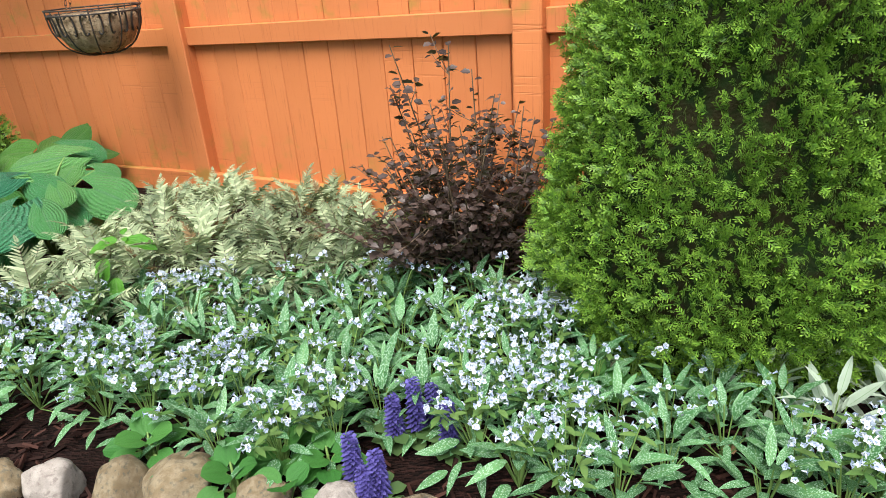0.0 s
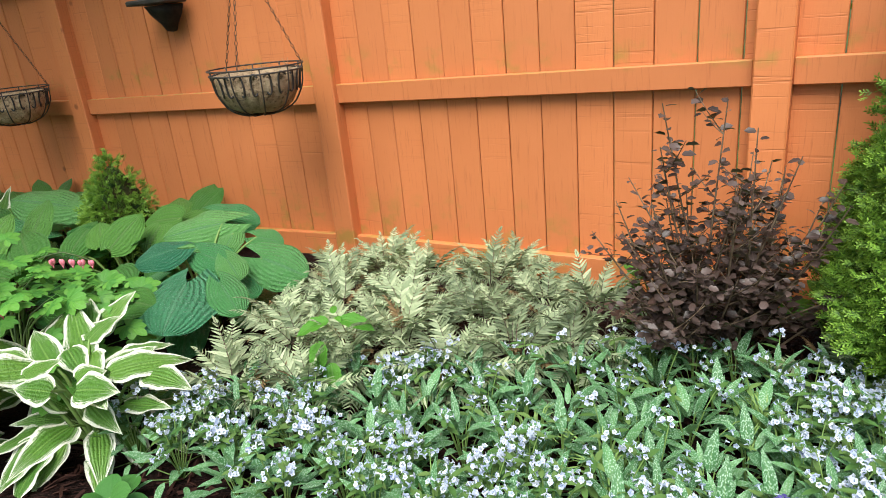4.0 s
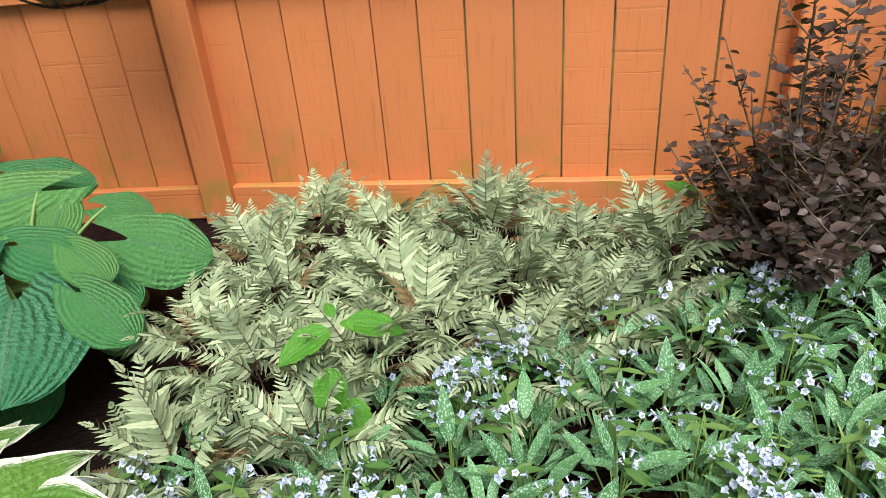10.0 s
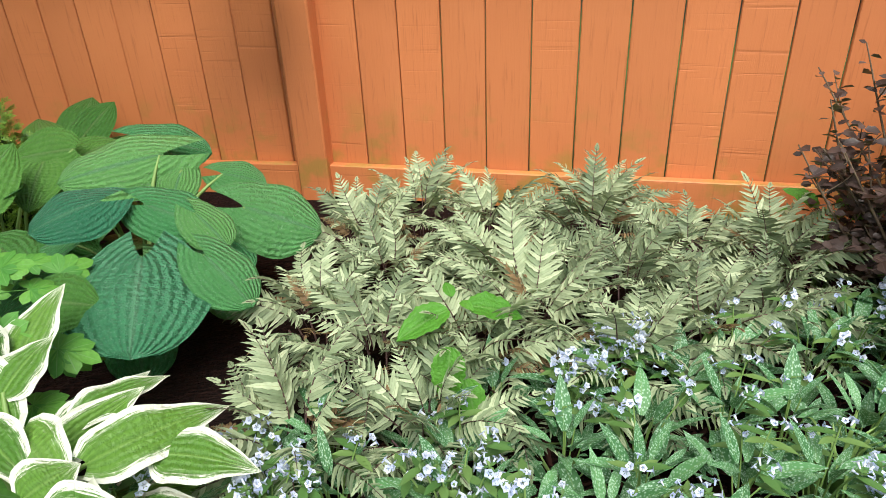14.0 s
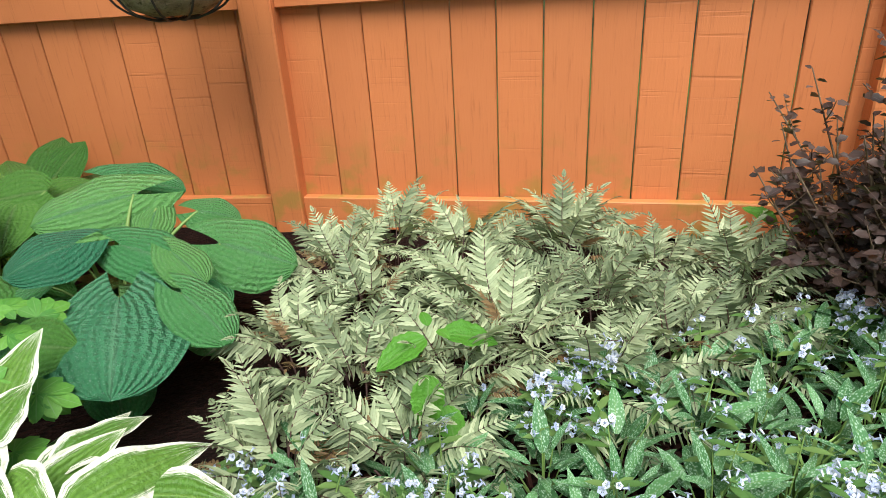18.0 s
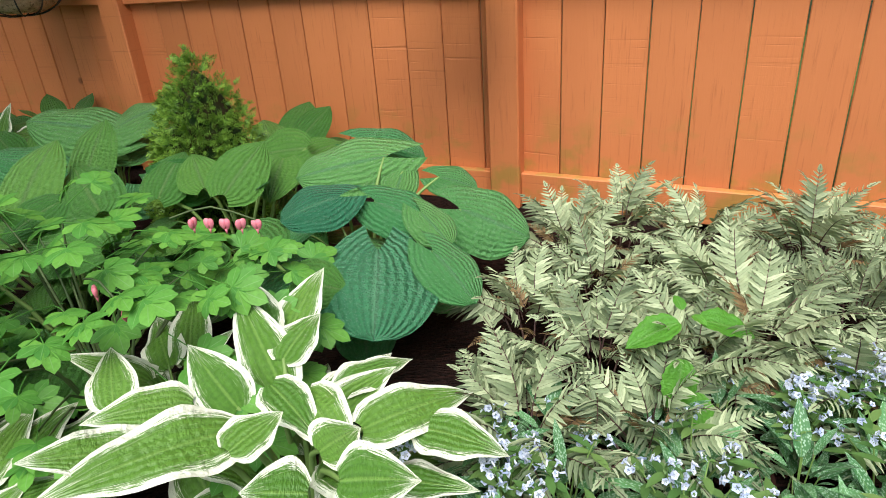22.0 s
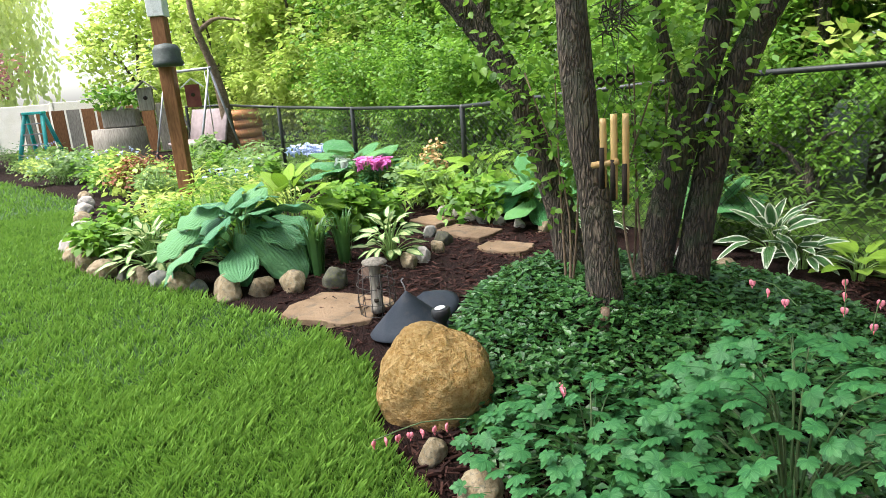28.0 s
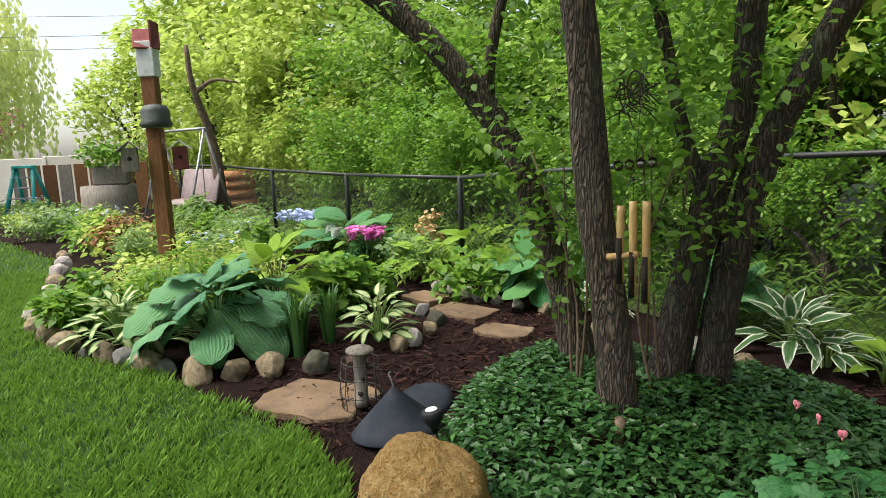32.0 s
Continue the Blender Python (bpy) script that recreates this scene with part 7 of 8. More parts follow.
# ---- birdhouse post ----
def birdhouse_post():
    root = empty("birdhouse_post", Matrix.Translation((-10.9, 1.04, ground_z(-10.9, 1.04))), "brown wooden post carrying weathered birdhouses", "birdhouse post")
    v, f = box(0.13, 0.13, 2.15, 0.006)
    part("post", make_mesh("birdhouse_pole", v, f, POST_WOOD, smooth=False), root, m=pose(0, 0, -0.1, 0, 0, 70))
    hs = part("top_house", make_mesh("top_house", *box(0.16, 0.16, 0.32, 0.006), WHITE_PAINT, smooth=False), root, "white-painted tall birdhouse", m=pose(0, 0, 2.05, 0, 0, 70))
    v, f = box(0.23, 0.25, 0.02, 0.003)
    part("roof", make_mesh("house_lid", v, f, RED_PAINT, smooth=False), hs, "dull red sloping roof", m=pose(0, 0.0, 0.34, 50, 0, 20))
    part("roof", make_mesh("house_front", *box(0.2, 0.02, 0.24, 0.003), RED_PAINT, smooth=False), hs, "dull red front panel", m=pose(0.08, 0.0, 0.26, 0, 0, 90))
    v, f, u = lathe([(0.0, 0.0), (0.13, 0.0), (0.15, 0.03), (0.13, 0.06), (0.13, 0.15), (0.10, 0.2), (0.0, 0.22)], 18)
    part("round_house", make_mesh("round_house", v, f, DARK_GREEN_PAINT, u), root, "dark green round birdhouse", m=pose(0.13, 0.02, 1.58, 0, 0, 0))
    for dx, dy, mat, lab in ((0.05, -0.24, GREY_WOOD, "grey wooden birdhouse with pitched roof"), (-0.05, 0.20, RED_PAINT, "dull red birdhouse with pale roof")):
        hs = part("side_house", make_mesh("side_house", *box(0.15, 0.14, 0.22, 0.005), mat, smooth=False), root, lab, m=pose(dx, dy, 1.18, 0, 0, 0))
        for s in (1, -1):
            part("roof", make_mesh("side_roof", *box(0.2, 0.15, 0.014, 0.003), WHITE_PAINT if mat is RED_PAINT else GREY_WOOD, smooth=False), hs, m=pose(0, s * 0.05, 0.23, -s * 38, 0, 0))
        v, f, u = tube([(0.074, 0, 0.12), (0.078, 0, 0.12)], [0.02, 0.02], 12)
        part("entrance", make_mesh("entrance", v, f, HOLLOW_SHADE, u), hs, "dark disc painted as the shaded entrance hole")


birdhouse_post()


# ---- far furniture ----
def swing():
    root = empty("garden_swing", pose(-17.03, 1.29, ground_z(-17, 1.3), 0, 0, 30), "garden swing with taupe sling seat and grey steel frame", "garden swing")
    for sx in (-0.75, 0.75):
        for sy in (-0.5, 0.5):
            v, f, u = tube([(sx, sy, 0), (sx, 0, 1.75)], [0.022, 0.022], 8)
            part("leg", make_mesh("swing_leg", v, f, STEEL, u), root)
    v, f, u = tube([(-0.8, 0, 1.75), (0.8, 0, 1.75)], [0.025, 0.025], 8)
    part("crossbar", make_mesh("swing_bar", v, f, STEEL, u), root)
    v, f = box(1.2, 0.05, 0.6, 0.015)
    part("backrest", make_mesh("swing_back", v, f, FABRIC), root, m=pose(0, 0.22, 0.45, -14))
    v, f = box(1.2, 0.5, 0.05, 0.015)
    part("seat", make_mesh("swing_seat", v, f, FABRIC), root, m=pose(0, -0.02, 0.42, 4))
    for sx in (-0.6, 0.6):
        v, f, u = tube([(sx, 0, 0.45), (sx, 0, 1.75)], [0.01, 0.01], 6)
        part("hanger", make_mesh("swing_hanger", v, f, STEEL, u), root)


swing()
v, f, u = lathe([(0.62, 0.0), (0.54, 0.15), (0.50, 0.5), (0.49, 0.78), (0.0, 0.80)], 40)
v = [(a * (1 + 0.06 * noise.noise((a * 5, b * 5, 0))), b * (1 + 0.06 * noise.noise((a * 5, b * 5, 2))), c) for a, b, c in v]
thing("tree_stump", make_mesh("tree_stump", v, f, GREY_WOOD, u), Matrix.Translation((-18.3, -0.1, ground_z(-18, 0))), "broad weathered grey tree stump", "stump")
pl = empty("planter", Matrix.Translation((-18.3, -0.02, ground_z(-18, 0) + 0.79)), "grey trough planter full of green leaves on a stump", "planter")
part("trough", make_mesh("trough", *box(0.64, 0.38, 0.36, 0.03), GREY_WOOD, smooth=False), pl, m=pose(0, 0, 0, 0, 0, 80))
c = leaf_cloud(random.Random(1), [((0.0 + 0.1 * k, -0.35 + 0.14 * k, 0.62), 0.26, 60) for k in range(6)], 0.12)
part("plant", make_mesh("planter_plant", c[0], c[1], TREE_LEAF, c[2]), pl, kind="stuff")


def ladder(x, y):
    root = empty("stepladder", pose(x, y, ground_z(x, y), 0, 0, 70), "teal fibreglass stepladder standing open", "stepladder")
    for sx in (-0.28, 0.28):
        for sy in (-0.4, 0.4):
            v, f, u = tube([(sx * 1.2, sy, 0), (sx * 0.7, 0.03 * (1 if sy > 0 else -1), 1.15)], [0.05, 0.045], 6)
            part("rail", make_mesh("ladder_rail", v, f, TEAL, u), root)
    for k in range(4):
        t = 0.2 + 0.2 * k
        v, f = box(0.6 - 0.2 * t, 0.09, 0.03, 0.004)
        part("step", make_mesh("ladder_step", v, f, STEEL, smooth=False), root, m=pose(0, -0.4 * (1 - t), 1.15 * t))
    part("top", make_mesh("ladder_top", *box(0.46, 0.2, 0.06, 0.01), TEAL, smooth=False), root, m=pose(0, 0, 1.14))


ladder(-21.4, -2.06)
logs = empty("log_stack", Matrix.Translation((-18.24, 2.31, ground_z(-18.2, 2.3))), "stack of round terracotta roof tiles", "tile stack")
for k in range(5):
    for j in range(2):
        v, f, u = tube([(0, -0.28 + 0.0 * j, 0), (0, 0.28, 0)], [0.09, 0.1], 12)
        part("log", make_mesh("stacked_log", v, f, TERRACOTTA, u), logs, m=pose(0.2 * j, 0.03 * (k % 2), 0.1 + 0.19 * k))

cream = empty("cream_fence", pose(-26.8, -5.6, ground_z(-26, -5), 0, 0, 74), "sunlit cream board fence at the far side of the lawn", "fence", kind="structure")
for k in range(8):
    part("panel", make_mesh("cream_panel", *box(1.6, 0.05, 1.25 + 0.12 * math.sin(k * 1.7), 0.01), CREAM, smooth=False), cream, m=pose(-4.2 + 1.68 * k, 0, 0.05))
    part("post", make_mesh("cream_post", *box(0.1, 0.1, 1.4, 0.01), CREAM, smooth=False), cream, m=pose(-5.04 + 1.68 * k, 0, 0.0))
for k in range(12):
    v, f = box(0.30, 0.03, 1.15, 0.005)
    thing("picket_board", make_mesh("picket_board", v, f, POST_WOOD if k % 3 else GREY_WOOD, smooth=False), pose(-22.5 + 0.08 * k, -2.4 + 0.34 * k, 0.45, 0, 0, 74), "weathered brown upright fence board behind the bed", "fence board", "far boards")
v, f, u = tube(spline([(-16.9, 1.9, 0.3), (-16.8, 1.85, 1.5), (-16.75, 1.75, 2.2), (-16.6, 1.55, 2.9), (-16.6, 1.5, 3.6)], 18), [lerp(0.12, 0.035, i / 17) for i in range(18)], 10, rough=0.2)
snag = thing("dead_snag", make_mesh("dead_snag", v, f, TWIG, u), Matrix(), "bare crooked dead trunk behind the swing", "tree")
v, f, u = tube(spline([(-16.62, 1.58, 2.8), (-16.5, 1.9, 3.0), (-16.4, 2.3, 2.95)], 8), [lerp(0.05, 0.015, i / 7) for i in range(8)], 7, rough=0.2)
part("branch", make_mesh("snag_branch", v, f, TWIG, u), snag)

# ---- forked pole standing in the lawn ----
pole = empty("forked_pole", Matrix.Translation((-5.20, 0.12, ground_z(-5.2, 0.12))), "black metal pole with a forked brown top standing in the lawn", "garden pole")
v, f, u = tube([(-0.05, -0.1, -0.1), (-0.13, 0.22, 1.50), (-0.15, 0.26, 1.545)], [0.011, 0.011, 0.010], 10)
part("shaft", make_mesh("pole_shaft", v, f, BLACK_PLASTIC, u), pole)
for d in ((0.0, 0.0, 0.055), (-0.02, 0.06, 0.03)):
    q = Vector((-0.15, 0.26, 1.54))
    v, f, u = tube(spline([q, q + Vector(d) * 0.5 + Vector((0, 0.008, 0)), q + Vector(d)], 6), [0.009, 0.0085, 0.008, 0.007, 0.006, 0.005], 8)
    part("prong", make_mesh("pole_prong", v, f, STICK, u), pole, "curved brown prong")


# ---- island bed ----
rosette("hosta", "large blue hosta with puckered drooping leaves behind edging stones", "hosta plant", -8.72, 1.38, "pale", [(11, 0.27, 0.38, 0.26, -34), (12, 0.28, 0.31, 0.36, -14), (10, 0.27, 0.21, 0.46, 6), (6, 0.24, 0.12, 0.52, 32)], seed=41, group="island hostas", loose=1.7)
rosette("hosta", "lime-green hosta behind the blue hosta", "hosta plant", -9.15, 1.85, "lime", [(8, 0.28, 0.26, 0.36, 0), (7, 0.26, 0.16, 0.5, 25), (5, 0.22, 0.08, 0.58, 50)], seed=42, group="island hostas")
rosette("variegated_hosta", "cream-centred small hosta behind edging stones", "hosta plant", -9.18, 0.72, "cream", [(16, 0.2, 0.24, 0.10, -5), (16, 0.2, 0.18, 0.2, 8), (14, 0.18, 0.1, 0.28, 25), (8, 0.16, 0.05, 0.3, 50)], seed=43, group="island hostas")
rosette("variegated_hosta", "cream-centred small hosta behind edging stones", "hosta plant", -8.92, 0.92, "cream", [(14, 0.18, 0.2, 0.10, -5), (14, 0.18, 0.14, 0.2, 10), (10, 0.16, 0.08, 0.26, 30)], seed=44, group="island hostas")
rosette("variegated_hosta", "cream-centred small hosta at the island corner", "hosta plant", -8.42, 2.46, "cream", [(16, 0.16, 0.18, 0.12, 0), (16, 0.16, 0.13, 0.22, 15), (12, 0.14, 0.07, 0.3, 40)], seed=45, group="island hostas")
strap_clump("iris_clump", "upright sword-leaved iris clump in the island bed", "iris", -8.35, 1.86, 60, 0.55, IRIS, 5, spread=0.32, width=0.026)
strap_clump("iris_clump", "upright sword-leaved iris clump in the island bed", "iris", -8.55, 2.12, 40, 0.5, IRIS, 6, spread=0.3, width=0.024)
rosette("hosta", "large blue hosta beside the chain-link fence", "hosta plant", -11.4, 3.0, "blue", [(8, 0.36, 0.36, 0.36, 0), (7, 0.34, 0.22, 0.5, 20)], seed=46, group="far hostas")
rosette("hosta", "lime hosta beside the chain-link fence", "hosta plant", -10.0, 3.40, "lime", [(9, 0.26, 0.24, 0.24, 0), (7, 0.24, 0.14, 0.34, 25)], seed=47, group="far hostas")
rosette("hosta", "lime hosta beside the chain-link fence", "hosta plant", -10.0, 3.95, "lime", [(9, 0.28, 0.24, 0.3, 0), (7, 0.26, 0.14, 0.42, 25)], seed=48, group="far hostas")
rosette("hosta", "green hosta beside pale edging stones", "hosta plant", -8.88, 4.02, "blue", [(9, 0.26, 0.28, 0.22, -20), (8, 0.26, 0.2, 0.36, 5), (5, 0.22, 0.1, 0.44, 40)], seed=49, group="far hostas")
rosette("hosta", "blue hosta below the chain-link fence", "hosta plant", -7.62, 4.86, "blue", [(9, 0.22, 0.18, 0.3, 10), (6, 0.22, 0.1, 0.42, 40)], seed=50, group="far hostas")
rosette("variegated_hosta", "white-edged hosta below the chain-link fence", "hosta plant", -7.12, 4.98, "narrow", [(10, 0.26, 0.16, 0.14, 5), (9, 0.26, 0.1, 0.22, 35), (5, 0.24, 0.05, 0.26, 60)], seed=51, group="far hostas")
rosette("hosta", "light green hosta below the chain-link fence", "hosta plant", -6.62, 5.20, "lime", [(9, 0.2, 0.14, 0.12, 5), (7, 0.18, 0.08, 0.2, 30)], seed=52, group="far hostas")
rosette("variegated_hosta", "white-edged hosta at the path end", "hosta plant", -6.9, 5.0, "narrow", [(10, 0.2, 0.12, 0.1, 5), (7, 0.18, 0.08, 0.16, 35)], seed=53, group="far hostas")
rosette("variegated_hosta", "white-edged hosta beside the far stones", "hosta plant", -8.2, 4.15, "narrow", [(9, 0.2, 0.12, 0.1, 5), (7, 0.18, 0.08, 0.16, 35)], seed=54, group="far hostas")


THIN = ([(0, 0, 0), (0.12, 0.45, 0.04), (0, 1, -0.16), (-0.12, 0.45, 0.04)], [(0, 1, 2, 3)], [(0.5, 0), (1, 0.45), (0.5, 1), (0, 0.45)])
BROAD = ([(0, 0, 0), (0.32, 0.4, 0.05), (0.2, 0.75, 0.0), (0, 1, -0.16), (-0.2, 0.75, 0.0), (-0.32, 0.4, 0.05)], [(0, 1, 2, 3, 4, 5)], [(0.5, 0), (1, 0.4), (1, 0.75), (0.5, 1), (0, 0.75), (0, 0.4)])


def tuft(name, label, category, x, y, r, hgt, n, size, mat, seed, piece=BROAD, group="", flower=None):
    """A low mounded plant of many small leaves."""
    rnd = random.Random(seed)
    g = ground_z(x, y)
    root = empty(name, Matrix.Translation((x, y, g)), label, category, group)
    bl = []
    for k in range(18):
        a, q = rnd.uniform(0, 6.28), math.sqrt(rnd.random()) * r
        bl.append(((q * math.cos(a), q * math.sin(a), hgt * (1 - 0.5 * (q / r) ** 2) * rnd.uniform(0.4, 0.9)), r * 0.35, n // 18))
    c = leaf_cloud(rnd, bl, size, BROAD if piece is SIMPLE else piece)
    part("foliage", make_mesh(name + "_leaves", c[0], c[1], mat, c[2]), root, kind="stuff")
    st = Geo()
    for k in range(14):
        a, q = rnd.uniform(0, 6.28), rnd.uniform(0, r * 0.7)
        st.add(*tube([(0.2 * q * math.cos(a), 0.2 * q * math.sin(a), -0.02), (q * math.cos(a), q * math.sin(a), hgt * 0.75)], [0.005, 0.003], 5))
    part("stem", st.mesh(name + "_stems", PETIOLE), root, kind="stuff")
    if flower:
        fl = []
        for k in range(flower[1]):
            a, q = rnd.uniform(0, 6.28), math.sqrt(rnd.random()) * r * 0.8
            w = Vector((rnd.uniform(-0.4, 0.4), rnd.uniform(-0.4, 0.4), 1))
            fl.append(Matrix.Translation((q * math.cos(a), q * math.sin(a), hgt * rnd.uniform(0.9, 1.12))) @ w.to_track_quat("Z", "Y").to_matrix().to_4x4() @ Matrix.Scale(flower[2], 4))
        c = scatter(FLORET, fl)
        part("blossom", make_mesh(name + "_flowers", c[0], c[1], flower[0], c[2]), root, kind="stuff")
    return root


tuft("spirea", "lime-yellow feathery spirea shrub below the birdhouses", "shrub", -10.5, 1.45, 0.5, 0.62, 1500, 0.09, SUN_LEAF, 1, THIN, "lime shrubs")
tuft("spirea", "lime-yellow feathery spirea shrub below the birdhouses", "shrub", -10.2, 0.75, 0.45, 0.5, 1300, 0.09, SUN_LEAF, 2, THIN, "lime shrubs")
tuft("peony", "green leafy peony in the island bed", "perennial", -9.7, 1.15, 0.42, 0.6, 1000, 0.11, TREE_LEAF, 3, THIN, "island perennials")
tuft("peony", "green leafy perennial in the island bed", "perennial", -9.8, 0.45, 0.38, 0.45, 900, 0.09, TREE_LEAF, 4, SIMPLE, "island perennials")
tuft("peony", "green leafy perennial in the island bed", "perennial", -9.55, 2.4, 0.4, 0.55, 900, 0.11, TREE_LEAF, 5, SIMPLE, "island perennials")
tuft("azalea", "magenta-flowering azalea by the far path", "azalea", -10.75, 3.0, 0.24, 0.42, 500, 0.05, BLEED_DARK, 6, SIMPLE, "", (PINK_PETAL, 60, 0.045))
tuft("phlox", "sky-blue flowering perennial near the fence", "perennial", -12.3, 2.55, 0.35, 0.5, 500, 0.05, SILVER_LEAF, 7, THIN, "", (BLUE_PETAL, 90, 0.03))
tuft("peach_foliage_plant", "upright plant with peach-coloured foliage", "perennial", -10.65, 3.66, 0.16, 0.75, 350, 0.06, PEACH_LEAF, 8)
tuft("white_flower", "white-flowering plant by the far path", "perennial", -11.1, 2.7, 0.15, 0.45, 160, 0.07, TREE_LEAF, 9, SIMPLE, "", (WHITE_PETAL, 6, 0.06))
tuft("red_barberry", "low rust-red barberry in the far bed", "shrub", -13.7, 0.42, 0.42, 0.6, 1100, 0.06, RUST_LEAF, 10)
tuft("red_heuchera", "rust-red heap of foliage behind pale stones", "perennial", -6.15, 5.42, 0.28, 0.26, 500, 0.08, RUST_LEAF, 11, SIMPLE, "rust plants")
tuft("red_heuchera", "rust-red heap of foliage behind pale stones", "perennial", -5.86, 5.5, 0.2, 0.22, 320, 0.08, RUST_LEAF, 12, SIMPLE, "rust plants")
rnd = random.Random(21)
mats_ = [TREE_LEAF, SILVER_LEAF, SUN_LEAF, HOSTA_GREEN, WOOD_LEAF]
for k in range(34):
    t = k / 33
    x = lerp(-11.0, -24.0, t) + rnd.uniform(-0.5, 0.5)
    y = (-0.1 if x > -13.8 else -0.3 + (x + 13.8) * 0.5) + rnd.uniform(0.35, 2.2)
    tuft("perennial", ("silvery blue-green", "leafy green", "yellow-green")[k % 3] + " mounded perennial along the lawn edge", "perennial", x, y, rnd.uniform(0.3, 0.55), rnd.uniform(0.3, 0.6), 420, rnd.uniform(0.08, 0.12), (SILVER_LEAF, TREE_LEAF, SUN_LEAF)[k % 3], 100 + k, THIN if k % 2 else SIMPLE, "far bed perennials", (BLUE_PETAL, 10, 0.025) if k % 5 == 0 else None)
for k in range(16):
    x = lerp(-9.3, -16.5, k / 15)
    y = 4.15 + (x + 9.3) * 0.29 - rnd.uniform(0.3, 1.3)
    if x > -11.8 and y < 3.2:
        y = 3.4
    tuft("perennial", "leafy green perennial along the chain-link fence", "perennial", x, y, rnd.uniform(0.3, 0.45), rnd.uniform(0.35, 0.7), 420, rnd.uniform(0.07, 0.12), (TREE_LEAF, WOOD_LEAF, SILVER_LEAF)[k % 3], 150 + k, THIN if k % 2 else SIMPLE, "fence perennials")


# ---- woods beyond ----
def crown_mesh(seed, rx, rz, clumps, per, size, mat, piece=CHEAP, low=0.15):
    rnd = random.Random(seed)
    bl = []
    for k in range(clumps):
        d = Vector((rnd.gauss(0, 1), rnd.gauss(0, 1), rnd.gauss(0, 1))).normalized() * rnd.uniform(0.45, 1.0)
        bl.append(((d.x * rx, d.y * rx, low * rz + (d.z * 0.5 + 0.5) * rz), rx * rnd.uniform(0.16, 0.32), per))
    c = leaf_cloud(rnd, bl, size, piece)
    return make_mesh("crown", c[0], c[1], mat, c[2])


def wood_tree(name, label, mesh, x, y, hgt, s, seed, forks=4, r0=0.07, mat=None, group="woodland trees", lift=0.06):
    rnd = random.Random(seed)
    g = ground_z(x, y)
    root = empty(name, Matrix.Translation((x, y, g)), label, "tree", group)
    top = Vector((rnd.uniform(-0.3, 0.3), rnd.uniform(-0.3, 0.3), hgt * 0.9))
    pts = spline([(0, 0, -0.1), (rnd.uniform(-0.12, 0.12), rnd.uniform(-0.12, 0.12), hgt * 0.4), top], 12)
    v, f, u = tube(pts, [lerp(r0, r0 * 0.3, i / 11) for i in range(12)], 9, rough=0.15, seed=seed)
    part("trunk", make_mesh("wood_trunk", v, f, mat or BARK_DARK, u), root)
    for k in range(forks):
        p = pts[rnd.randrange(2, 7)]
        a = rnd.uniform(0, 6.28)
        q = p + Vector((math.cos(a), math.sin(a), 0)) * rnd.uniform(0.5, 1.1) * s + Vector((0, 0, rnd.uniform(0.6, 1.6) * s))
        v, f, u = tube(spline([p, p.lerp(q, 0.5) + Vector((0, 0, 0.1)), q], 7), [lerp(r0 * 0.5, r0 * 0.15, i / 6) for i in range(7)], 6, rough=0.12)
        part("limb", make_mesh("wood_limb", v, f, mat or BARK_DARK, u), root)
    cr = part("crown", mesh, root, m=Matrix.Translation((top.x * 0.5, top.y * 0.5, hgt * lift)) @ Matrix.Rotation(rnd.uniform(0, 6.28), 4, "Z") @ Matrix.Scale(s, 4), kind="stuff")
    return root


